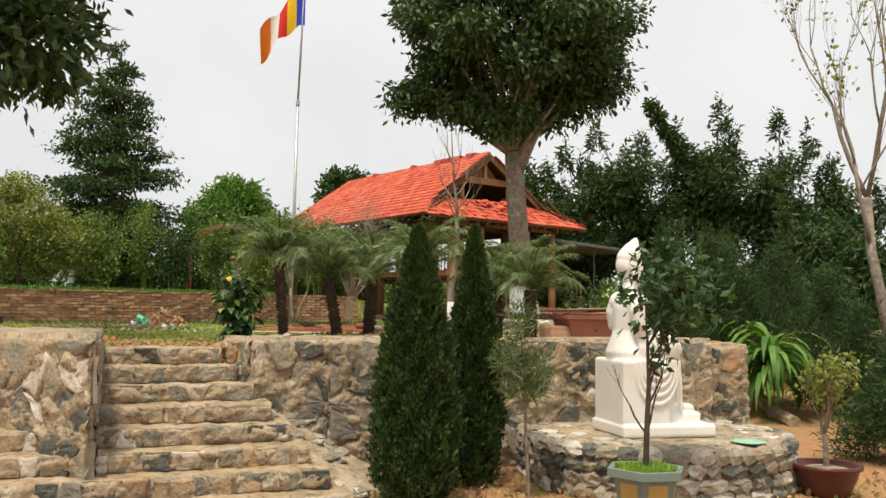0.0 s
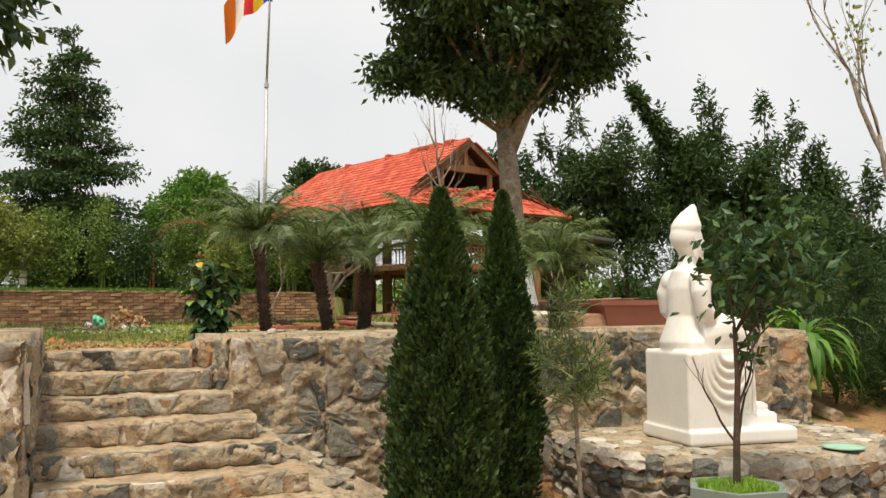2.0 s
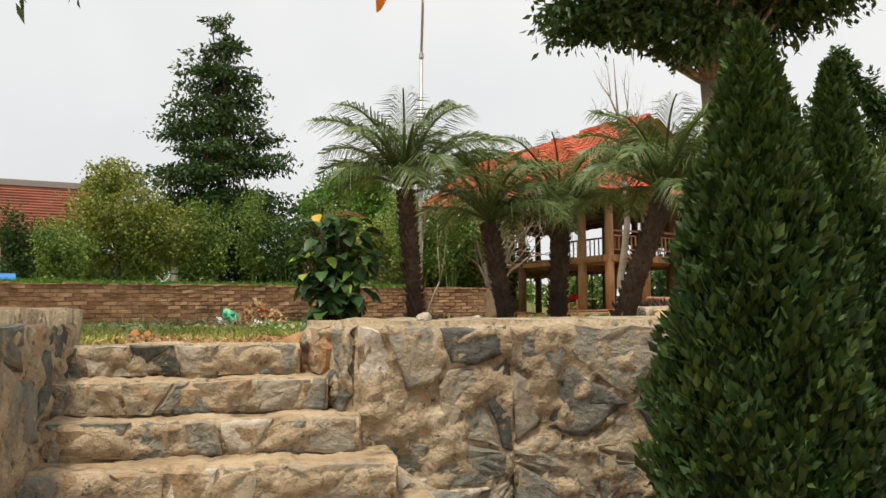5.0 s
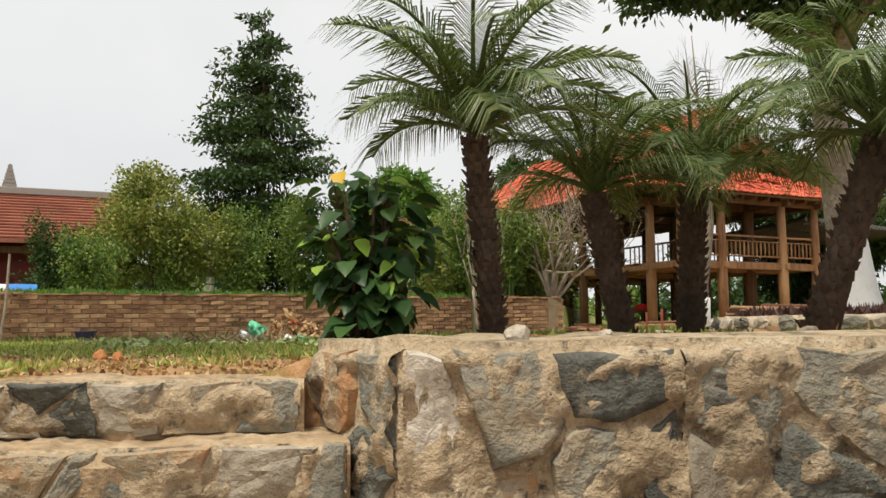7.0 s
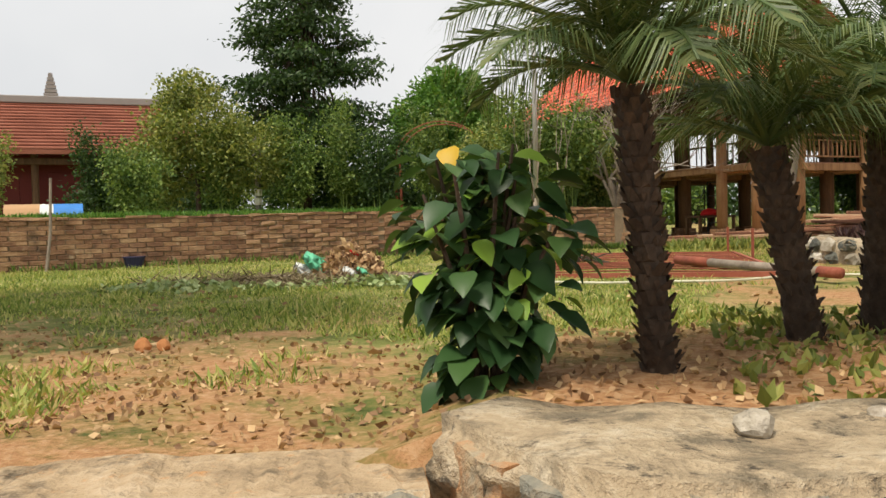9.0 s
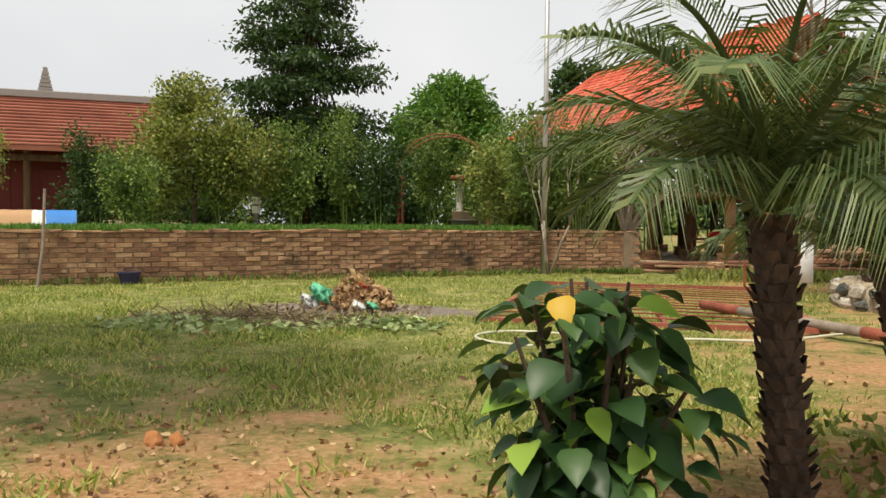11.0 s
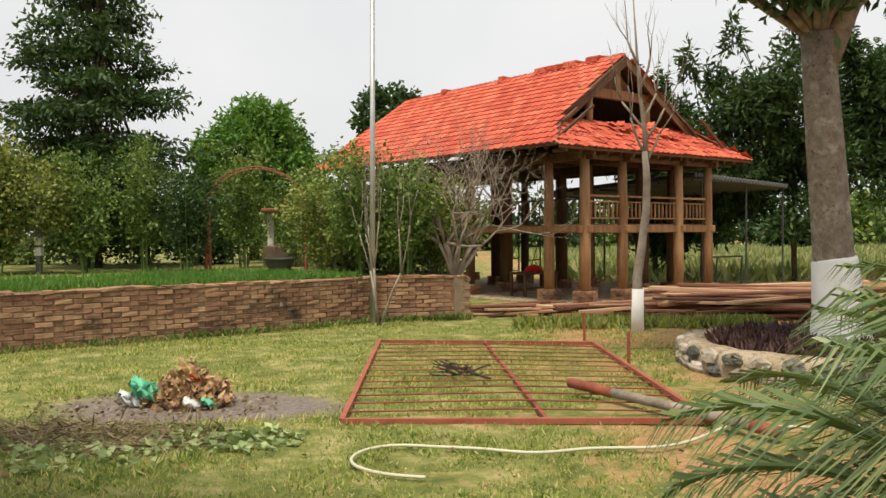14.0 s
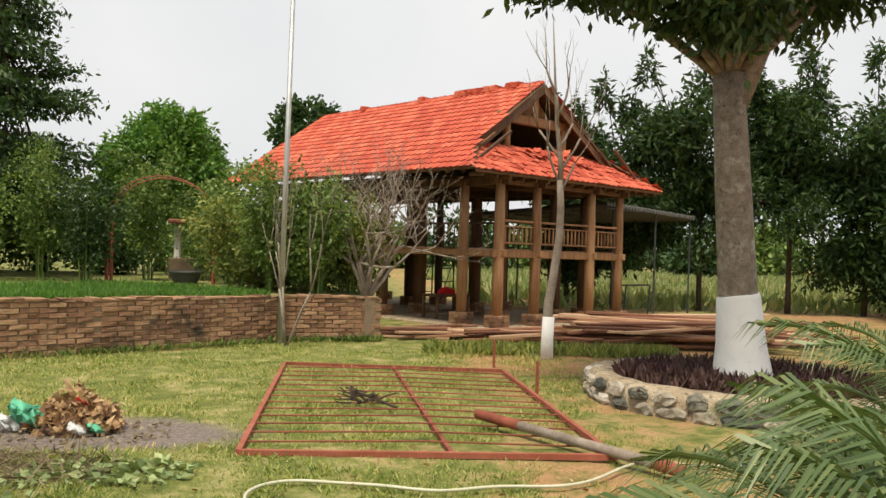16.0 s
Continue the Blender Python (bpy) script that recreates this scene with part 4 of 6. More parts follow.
palm(-1.91, 10.0, 1.34, 0.90, 0.78, 1, (-0.08, -0.02), 24, 0.046)
palm(-0.63, 10.24, 1.36, 0.85, 0.9, 2, (0.32, 0.05), 24, 0.065)
palm(-1.05, 11.19, 1.33, 0.85, 0.95, 3, (0.05, 0.05), 24, 0.068)
palm(-1.38, 10.75, 1.34, 0.75, 0.80, 4, (-0.14, 0.0), 20, 0.06)
palm(0.62, 11.3, 1.34, 0.70, 0.95, 5, (0.05, 0), 22, 0.07)
palm(1.0, 10.55, 1.36, 0.6, 0.9, 6, (0.0, 0), 22, 0.07)


def broad_leaf(bm, base, d, ln, rnd):
    """A cupped heart-shaped leaf with a midrib."""
    d = Vector(d).normalized()
    side = d.cross(Vector((rnd.uniform(-0.4, 0.4), rnd.uniform(-0.4, 0.4), 1))).normalized()
    up = side.cross(d)
    w = ln * 0.40
    row = []
    for t, k in ((0, 0.15), (0.12, 0.72), (0.35, 1.0), (0.65, 0.74), (0.88, 0.28), (1.0, 0.0)):
        c = Vector(base) + d * ln * t - up * ln * 0.28 * t * t
        row.append((c + side * w * k + up * w * 0.30 * k, c, c - side * w * k + up * w * 0.30 * k))
    vs = [[bm.verts.new(p) for p in r] for r in row]
    for a, b in zip(vs, vs[1:]):
        bm.faces.new((a[0], a[1], b[1], b[0]))
        bm.faces.new((a[1], a[2], b[2], b[1]))


def leafy_bush(x, y, z):
    rnd = random.Random(21)
    t = thing("hibiscus_bush", "dark glossy broad-leaved bush with one yellow leaf", "bush", pose(x, y, z))
    st = bmesh.new()
    lf, fresh = bmesh.new(), bmesh.new()
    for k in range(13):
        a = rnd.uniform(0, 6.28)
        r, h = rnd.uniform(0.04, 0.25), rnd.uniform(0.40, 0.78)
        top = Vector((math.cos(a) * r, math.sin(a) * r, h))
        tube(st, [(0.03 * math.cos(a), 0.03 * math.sin(a), -0.03), top * 0.55 + Vector((0, 0, 0.05)), top], [0.012, 0.009, 0.005], 5)
        for j in range(34):
            s = 0.97 if j < 5 else rnd.uniform(0.18, 1.0)
            b = rnd.uniform(0, 6.28)
            d = Vector((math.cos(b), math.sin(b), rnd.uniform(-0.9, 0.15)))
            q = top * s + d * rnd.uniform(0.03, 0.12)
            broad_leaf(fresh if rnd.random() < 0.10 and s > 0.6 else lf, q, d, rnd.uniform(0.07, 0.125), rnd)
    part("stem", st, BARK_DARK, t)
    part("leaves", lf, LEAF_BROAD, t, "", True)
    part("fresh_leaves", fresh, LEAF_FRESH, t, "lime green young leaves", True)
    yl = bmesh.new()
    broad_leaf(yl, (-0.06, -0.16, 0.74), (0.25, -0.6, -0.5), 0.085, rnd)
    part("yellow_leaf", yl, LEAF_YELLOW, t, "single bright yellow leaf", True)


LEAF_BROAD = leaf_material("glossy_broad_leaf", [(0.2, (0.020, 0.053, 0.017)), (0.55, (0.039, 0.092, 0.028)), (0.9, (0.091, 0.175, 0.042))], 0.2, 0.42)
leafy_bush(-2.42, 9.80, 1.31)


def round_tree(name, label, x, y, z, blobs, count, size, material, trunk_h, trunk_r, seed, lean=(0, 0), width=0.3, droop=0.25, shell=0.5, gap=0.55, bark=None, group=""):
    rnd = random.Random(seed)
    t = thing(name, label, "tree", pose(x, y, z), group)
    bm = bmesh.new()
    top = Vector((lean[0], lean[1], trunk_h))
    tube(bm, [(0, 0, -0.15), top * 0.3, top * 0.65, top], [trunk_r * 1.3, trunk_r, trunk_r * 0.92, trunk_r * 0.8], 12)
    tr = part("trunk", bm, bark or BARK_DARK, t, "", True)
    bm = bmesh.new()
    lr = trunk_r * min(1.0, (8 / len(blobs)) ** 0.5)
    for b in blobs:
        c = Vector(b[:3])
        mid = top.lerp(c, 0.5) + Vector((rnd.uniform(-0.2, 0.2), rnd.uniform(-0.2, 0.2), 0.10 * (c - top).length - 0.25))
        tube(bm, [top * 0.97, mid, c], [lr * 0.5, lr * 0.32, lr * 0.12], 7)
        for k in range(4):
            e = c + Vector((rnd.uniform(-1, 1) * b[3], rnd.uniform(-1, 1) * b[4], rnd.uniform(-0.6, 0.9) * b[5])) * 0.75
            tube(bm, [mid.lerp(c, 0.4), c.lerp(e, 0.4), e], [lr * 0.16, lr * 0.11, lr * 0.03], 5)
    part("limb", bm, bark or BARK_DARK, t, "", True)
    crown("crown", blobs, count, size, material, t, width, droop, shell, gap)
    return t, tr


# the big tree with a whitewashed foot, in its stone ring
BTX, BTY, BTZ = 1.66, 18.9, 1.50
rnd = random.Random(23)
crown_blobs = [(-2.35, 0, 4.95, 0.65, 0.7, 0.45), (-0.55, -0.6, 4.45, 0.75, 0.7, 0.5), (0.75, 0.2, 4.75, 0.6, 0.6, 0.4), (-1.45, -0.3, 4.75, 0.6, 0.6, 0.4)]
for i in range(30):
    z = -0.75 + 1.75 * (i + 0.5) / 30
    a = i * 2.399963
    r = math.sqrt(max(0.05, 1 - z * z)) * rnd.uniform(0.75, 1.05)
    q = rnd.uniform(0.55, 0.95)
    crown_blobs.append((-0.25 + 2.15 * r * math.cos(a), 2.1 * r * math.sin(a), 6.5 + 1.75 * z, q, q, q * 0.62))
bt, btr = round_tree("shade_tree", "tall broad-crowned tree with whitewashed trunk foot", BTX, BTY, BTZ,
                     crown_blobs, 50000, 0.165, LEAF_BIG, 3.75, 0.235, 5, (-0.28, 0), 0.22, 0.6, 0.3, 0.85, BARK)
bm = bmesh.new()
tube(bm, [(0.27, 0, 3.3), (0.62, 0.05, 4.1), (1.1, 0.1, 4.9), (1.6, 0.15, 5.7)], [0.18, 0.15, 0.12, 0.07], 9)
bmesh.ops.translate(bm, verts=bm.verts[:], vec=(-0.50, 0, 0))
part("fork_limb", bm, BARK, bt, "", True)
bm = bmesh.new()
tube(bm, [(0, 0, -0.1), (0, 0, 0.1), (-0.02, 0, 0.45), (-0.06, 0, 1.02), (-0.065, 0, 1.06)], [0.39, 0.36, 0.30, 0.262, 0.25], 18)
for v in bm.verts:
    v.co += noise.noise_vector(v.co * 4) * 0.022
part("whitewash", bm, WHITE_PAINT, bt, "whitewashed foot of the trunk", True)

RCX, RCY, RR = 1.75, 18.95, 1.95
ring = thing("tree_ring", "low round rubble stone planter round the tree", "planter")
bm = bmesh.new()
n = 48
rows = [[bm.verts.new((RCX + r * math.cos(2 * math.pi * k / n) * (1 + 0.012 * math.sin(k * 3)), RCY + r * math.sin(2 * math.pi * k / n), z + 0.02 * noise.noise(Vector((k, r, z))))) for k in range(n)] for r, z in ((RR, 1.1), (RR - 0.03, 1.50), (RR - 0.10, 1.56), (RR - 0.32, 1.56), (RR - 0.36, 1.46), (0.1, 1.50))]
for a, b in zip(rows, rows[1:]):
    for k in range(n):
        bm.faces.new((a[k], a[(k + 1) % n], b[(k + 1) % n], b[k]))
part("ring_wall", bm, MORTAR, ring, "", True)
rnd = random.Random(4)
for k in range(34):
    a = 2 * math.pi * k / 34
    for lay in range(2):
        o = Vector((RCX + RR * math.cos(a), RCY + RR * math.sin(a), 1.24 + lay * 0.155))
        tx, ou = Vector((-math.sin(a), math.cos(a), 0)), Vector((math.cos(a), math.sin(a), 0))
        m = Matrix.Translation(o - tx * (0.16 + 0.08 * lay)) @ Matrix((tx, Vector((0, 0, 1)), ou)).transposed().to_4x4()
        pb = bmesh.new()
        bmesh.ops.create_icosphere(pb, subdivisions=2, radius=1)
        w, hh = rnd.uniform(0.11, 0.20), rnd.uniform(0.065, 0.095)
        for v in pb.verts:
            v.co = Vector((0.17 + v.co.x * w, 0.075 + v.co.y * hh, -0.02 + v.co.z * 0.06)) + noise.noise_vector(v.co * 1.8 + Vector((k, lay, 0))) * 0.04
        part("stone", pb, STONE_PALE if rnd.random() < 0.55 else STONE, ring, at=m)


def tufts(count, sample, ln, width, upness=0.8):
    cs = np.array([sample() for _ in range(count)])
    d = RNG.normal(size=(count, 3)) * 0.6
    d[:, 2] = np.abs(d[:, 2]) * 0.5 + upness
    return leaves(cs, d, ln, width)


def in_ring():
    while True:
        r, a = (RR - 0.38) * math.sqrt(random.random()), random.uniform(0, 6.28)
        if r > 0.35:
            return (RCX + r * math.cos(a), RCY + r * math.sin(a), 1.47)


v, f = tufts(5200, in_ring, 0.20, 0.11, 0.75)
tagged(new("purple_ground_cover", raw("purple_ground_cover", v, f, LEAF_PURPLE)), "purple-bronze strap-leaved plants filling the ring", "plants", kind="stuff")

# tree over the stairs' other side, seen by its hanging leaves
round_tree("overhanging_tree", "dark leafy tree hanging over the lawn edge", -7.0, 10.9, 1.26,
           [(0.0, 0, 4.9, 2.0, 1.8, 1.2), (1.55, -0.3, 3.9, 0.85, 1.1, 0.75), (-1.0, 0.8, 5.6, 1.6, 1.6, 1.1), (1.4, -0.4, 5.3, 1.2, 1.2, 0.9)], 17000, 0.20, LEAF_BIG, 3.0, 0.16, 8, (0.1, 0), 0.22, 0.55, 0.35, 0.75)
# layered dark tree behind the garden
blobs = []
rnd = random.Random(14)
for i in range(15):
    h = 1.4 + i * 0.56
    w = 2.35 * (1 - (i / 15.5) ** 1.5) + 0.25
    for k in range(3 if i < 12 else 2):
        a = i * 1.9 + k * 1.57
        blobs.append((math.cos(a) * w * 0.52, math.sin(a) * w * 0.52, h + rnd.uniform(-0.2, 0.2), w * 0.62, w * 0.5, 0.24))
round_tree("layered_tree", "tall dark layered tree behind the garden wall", -12.4, 31.0, 2.0, blobs, 30000, 0.17, LEAF_DARK, 6.6, 0.16, 14, (0.2, 0), 0.22, 0.30, 0.25, 0.7)
round_tree("mango_tree", "round bright green leafy tree behind the garden", -9.6, 37.2, 2.0, [(0, 0, 3.4, 2.0, 1.9, 1.7), (-1.0, 0, 2.6, 1.2, 1.2, 1.1), (1.0, 0, 2.7, 1.3, 1.3, 1.2), (0.2, 0, 4.6, 1.2, 1.2, 0.9)], 26000, 0.20, LEAF_LIGHT, 1.8, 0.16, 15, (0, 0), 0.2, 0.35, 0.5, 0.5)
round_tree("distant_tree", "dark tree crown rising behind the roof", -5.6, 46.0, 1.2, [(0, 0, 6.7, 1.5, 1.4, 1.4), (1.4, 0, 6.0, 1.1, 1.1, 0.9)], 6000, 0.26, LEAF_DARK, 5.0, 0.15, 16)
round_tree("olive_tree", "yellowish green bushy tree in the upper garden", -13.7, 27.2, 2.0, [(0, 0, 2.4, 1.4, 1.2, 1.0), (-1.0, 0, 1.5, 1.1, 1.0, 0.9), (1.2, 0.2, 1.7, 1.2, 1.0, 0.9), (-0.2, 0, 3.4, 0.8, 0.8, 0.5)], 22000, 0.10, LEAF_OLIVE, 1.2, 0.07, 17, (0, 0), 0.3, 0.1, 0.3, 0.8)
for i, (x, y, h, m) in enumerate([(-15.2, 27.6, 2.4, LEAF_MID), (-13.0, 27.3, 2.6, LEAF_MID), (-11.2, 27.8, 2.9, LEAF_MID), (-10.2, 28.6, 3.1, LEAF_MID), (-9.1, 28.2, 2.4, LEAF_DARK), (-8.3, 30.4, 3.2, LEAF_MID), (-7.1, 30.8, 2.6, LEAF_MID), (-6.1, 29.0, 3.0, LEAF_MID), (-5.2, 29.4, 2.2, LEAF_DARK), (-13.6, 24.4, 1.8, LEAF_MID), (-18.8, 25.4, 2.2, LEAF_OLIVE), (-17.0, 28.0, 2.7, LEAF_DARK), (-4.75, 25.9, 2.7, LEAF_MID), (-3.9, 25.5, 2.5, LEAF_MID), (-5.6, 26.6, 2.4, LEAF_OLIVE), (-3.3, 26.2, 2.2, LEAF_OLIVE)]):
    rnd = random.Random(200 + i)
    t = thing("garden_shrub", "slender leafy garden shrub behind the brick wall", "shrub", pose(x, y, 2.04), "shrubs in the upper garden")
    bm, bl = bmesh.new(), []
    for k in range(9):
        a = rnd.uniform(0, 6.28)
        tip = Vector((math.cos(a) * rnd.uniform(0.2, 0.75), math.sin(a) * rnd.uniform(0.2, 0.75), h * rnd.uniform(0.6, 1.0)))
        tube(bm, [(0.1 * math.cos(a), 0.1 * math.sin(a), -0.05), tip * 0.5 + Vector((0, 0, 0.15)), tip], [0.018, 0.012, 0.005], 4)
        for s in (0.4, 0.6, 0.8, 0.97):
            bl.append((tip.x * s, tip.y * s, tip.z * s, 0.33, 0.33, 0.30))
    part("stem", bm, LEAF_MID, t)
    crown("leaves", bl, 4600, 0.09, m, t, 0.3, 0.1, 0.1, 1.1)
for i, x in enumerate(range(-22, -3, 2)):
    round_tree("hedge_bush", "dense green bush closing the garden behind", x + 0.4 * math.sin(i * 7), 34.0 + 0.6 * math.sin(i * 3), 2.0, [(0, 0, 0.9, 1.2, 0.8, 0.9), (0.6, 0, 1.1 + 0.4 * math.sin(i * 5), 0.9, 0.7, 0.5)], 3200, 0.14, LEAF_MID if i % 2 else LEAF_DARK, 0.6, 0.06, 230 + i, (0, 0), 0.3, 0.1, 0.4, 0.8, None, "garden hedge bushes")
round_tree("yellow_shrub", "low yellowish green round shrub", -5.2, 27.6, 2.04, [(0, 0, 0.55, 0.85, 0.7, 0.5), (0.8, 0.2, 0.5, 0.7, 0.6, 0.45)], 9000, 0.09, LEAF_OLIVE, 0.3, 0.04, 31, (0, 0), 0.32, 0.0, 0.4, 0.8)
round_tree("leafy_shrub", "loose green shrub at the wall corner", -3.9, 26.6, 1.9, [(0, 0, 1.0, 0.75, 0.7, 0.8), (0.5, 0.2, 0.7, 0.7, 0.6, 0.6), (-0.4, 0, 1.6, 0.5, 0.5, 0.5)], 9000, 0.08, LEAF_MID, 0.5, 0.04, 32, (0, 0), 0.3, 0.0, 0.2, 1.0)


def bare_tree(name, label, x, y, z, length, r, depth, seed, kids, spread, up, material, stems=1, thin=None, shrink=0.68):
    rnd = random.Random(seed)
    t = thing(name, label, "tree", pose(x, y, z))
    tips = []
    for s in range(stems):
        bm = bmesh.new()
        d = (rnd.uniform(-0.5, 0.5), rnd.uniform(-0.5, 0.5), 1) if stems > 1 else (0.03, 0, 1)
        limb(bm, (0, 0, -0.05), d, length, r, depth, spread, kids, up, rnd, 7, tips, shrink, thin or 0.72)
        part("branch", bm, material, t, "", True)
    return t, tips


bare_tree("plumeria", "leafless pale-branched plumeria beside the house", -2.95, 25.75, 1.95, 0.86, 0.046, 5, 41, 2, 1.25, 0.10, TWIG, 12, 0.78, 0.86)
wt = thing("white_foot_tree", "thin bare tree with whitewashed trunk foot", "tree", pose(0.04, 22.65, 1.26))
rnd = random.Random(45)
bm = bmesh.new()
tube(bm, [(0, 0, -0.05), (0, 0, 0.5), (0.0, 0, 0.9), (0.08, 0, 1.45), (0.15, 0, 2.0), (0.16, 0, 2.5), (0.13, 0, 2.95)], [0.10, 0.088, 0.08, 0.07, 0.066, 0.06, 0.052], 10)
tube(bm, [(0.15, 0, 2.75), (0.13, 0, 3.3), (0.05, 0, 3.9), (0.0, 0, 4.6), (-0.05, 0.05, 5.6)], [0.05, 0.042, 0.032, 0.02, 0.008], 8)
for z, dx, dy, ln in ((2.7, 0.5, 0.2, 0.6), (2.9, -0.55, -0.1, 0.65), (3.1, 0.75, -0.2, 0.65), (3.3, -0.6, 0.4, 0.6), (3.5, 0.5, 0.4, 0.6), (3.8, -0.35, -0.4, 0.55), (4.0, 0.45, -0.1, 0.5), (4.3, -0.3, 0.2, 0.5)):
    limb(bm, (0.13 - 0.08 * max(0.0, z - 3.2), 0, z), (dx, dy, 0.9), ln, 0.024, 3, 0.55, 2, 0.25, rnd, 5, None, 0.74, 0.62)
part("branch", bm, TWIG, wt, "", True)
bm = bmesh.new()
tube(bm, [(0, 0, -0.03), (0, 0, 0.3), (0.01, 0, 0.70)], [0.108, 0.10, 0.096], 12)
part("whitewash", bm, WHITE_PAINT, wt, "whitewashed trunk foot", True)
bare_tree("sapling", "thin bare sapling at the flagpole foot", -4.3, 23.75, 1.26, 1.1, 0.025, 4, 52, 2, 0.35, 0.6, TWIG, 3, None, 0.75)
# tall bare tree with a few yellow leaves, right of the statue
dt, tips = bare_tree("bare_tree", "tall bare tree with a few yellow leaves", 8.3, 16.2, 0.9, 3.2, 0.11, 5, 57, 3, 0.5, 0.38, BARK, 1, 0.60, 0.66)
c = np.array([(p.x, p.y, p.z) for p, d in tips])
c = np.repeat(c, 4, axis=0) + RNG.normal(size=(len(c) * 4, 3)) * 0.16
v, f = leaves(c[::2], RNG.normal(size=(len(c[::2]), 3)) - np.array([0, 0, 0.6]), 0.11, 0.3)
link("leaves", raw("leaves", v, f, LEAF_OLIVE), dt, "sparse yellowing leaves")

# bamboo thicket behind on the other side
rnd = random.Random(60)
for i, (x, y, h, w) in enumerate([(5.6, 38, 7.0, 2.2), (8.3, 37, 7.6, 2.5), (11.2, 36.5, 8.2, 2.6), (13.6, 36, 7.6, 2.3), (4.2, 39, 6.4, 1.8), (15.7, 36.5, 6.2, 2.0), (14.4, 32, 4.4, 2.6), (17.0, 31.5, 2.6, 2.4), (20.0, 33, 3.0, 2.6)]):
    bl = []
    for k in range(14):
        a = rnd.uniform(0, 6.28)
        q = rnd.uniform(0.1, 1.0)
        bl.append((math.cos(a) * w * 0.75 * q, math.sin(a) * w * 0.6 * q, h * rnd.uniform(0.36 if 5 < x < 11.5 else 0.2, 0.95), w * 0.38, w * 0.36, 0.75))
    for k in range(3):
        bl.append((rnd.uniform(-1, 1) * w * 0.8, 0, h * rnd.uniform(1.0, 1.16), 0.30, 0.3, 0.75))
    round_tree("bamboo_clump", "dense dark green bamboo thicket", x, y, 0.9, bl, 15000, 0.27, LEAF_DARK, h * 0.5, 0.09, 300 + i, (0, 0), 0.16, 0.35, 0.3, 0.9, None, "bamboo thicket")
# arching bamboo top
bl = [(0.0, 0, 0, 0.35, 0.3, 0.4)] + [(-0.35 * k, 0, 0.50 * k, 0.36 - 0.03 * k, 0.3, 0.32) for k in range(1, 7)]
round_tree("bamboo_plume", "feathery bamboo plume above the thicket", 10.6, 36.3, 7.6, bl, 3600, 0.24, LEAF_DARK, 0.3, 0.04, 70, (0, 0), 0.16, 0.3, 0.2, 1.0)

# pines and shrubs beyond the statue
for i, (x, y, z, h, w) in enumerate([(5.0, 16.5, 1.2, 2.3, 0.75), (6.6, 15.0, 1.1, 2.0, 0.9), (8.0, 14.0, 0.9, 1.9, 1.0), (9.4, 15.5, 0.9, 2.3, 1.0), (4.0, 15.2, 1.26, 2.5, 0.55), (6.9, 12.2, 0.5, 1.5, 0.8), (8.2, 11.8, 0.4, 1.6, 0.9), (5.9, 18.4, 1.26, 1.9, 1.2), (2.9, 11.6, 1.3, 1.3, 0.30), (5.3, 10.1, 0.0, 1.3, 0.7), (6.3, 10.5, 0.0, 1.7, 0.85), (7.4, 10.3, 0.0, 1.8, 0.95), (6.6, 13.9, 1.3, 1.6, 0.9), (7.2, 12.8, 1.2, 1.7, 1.0), (4.6, 17.4, 1.2, 1.5, 1.0), (5.5, 16.2, 1.0, 1.6, 0.9), (6.4, 16.8, 1.0, 2.0, 1.1)]):
    rnd = random.Random(400 + i)
    bl = []
    for k in range(16):
        q = k / 16
        a = k * 2.4
        bl.append((math.cos(a) * w * (1 - q) * 0.8, math.sin(a) * w * (1 - q) * 0.8, h * (0.1 + 0.92 * q), w * 0.42 * (1.15 - q * 0.7), w * 0.42 * (1.15 - q * 0.7), 0.24))
    round_tree("pine_shrub", "soft dark green young pine", x, y, height(x, y), bl, 11000, 0.12, LEAF_DARK, h * 0.8, 0.04, 500 + i, (0, 0), 0.06, -0.35, 0.1, 1.1, None, "young pines")
rnd = random.Random(77)
t = thing("pine_sapling", "thin young pine sapling beside the thujas", "sapling", pose(0.70, 7.95, 0))
part("trunk", tube(bmesh.new(), [(0.05, 0, -0.05), (0.02, 0, 0.5), (0, 0, 1.2), (-0.05, 0, 1.6)], [0.018, 0.016, 0.012, 0.006], 6), BARK, t)
crown("needles", [(-0.05, 0, 1.55, 0.12, 0.12, 0.18), (-0.13, 0, 1.28, 0.15, 0.15, 0.15), (0.12, 0, 1.18, 0.15, 0.15, 0.15), (0, 0.05, 1.0, 0.18, 0.18, 0.12)], 2000, 0.11, LEAF_PALM, t, 0.045, -0.45, 0.1, 1.1)


def strap_plant(x, y, z, count, ln, seed, material, label):
    rnd = random.Random(seed)
    t = thing("strap_leaved_plant", label, "plant", pose(x, y, z))
    part("stem", tube(bmesh.new(), [(0, 0, -0.05), (0, 0, 1.1)], [0.04, 0.03], 7), BARK, t)
    bm = bmesh.new()
    for i in range(count):
        a, lift = rnd.uniform(0, 6.28), rnd.uniform(0.2, 1.35)
        h, p, ang = Vector((math.cos(a), math.sin(a), 0)), Vector((0, 0, 0.45 + 0.65 * rnd.random())), lift
        side, prev, l1 = Vector((-h.y, h.x, 0)), None, ln * rnd.uniform(0.7, 1.1)
        for k in range(7):
            w = 0.050 * math.sin(math.pi * (0.12 + 0.88 * k / 6)) + 0.003
            pair = (bm.verts.new(p + side * w), bm.verts.new(p - side * w))
            if prev:
                bm.faces.new((prev[0], prev[1], pair[1], pair[0]))
            prev = pair
            p = p + (h * math.cos(ang) + Vector((0, 0, math.sin(ang)))) * l1 / 6
            ang -= 0.42
    part("leaves", bm, material, t, "", True)


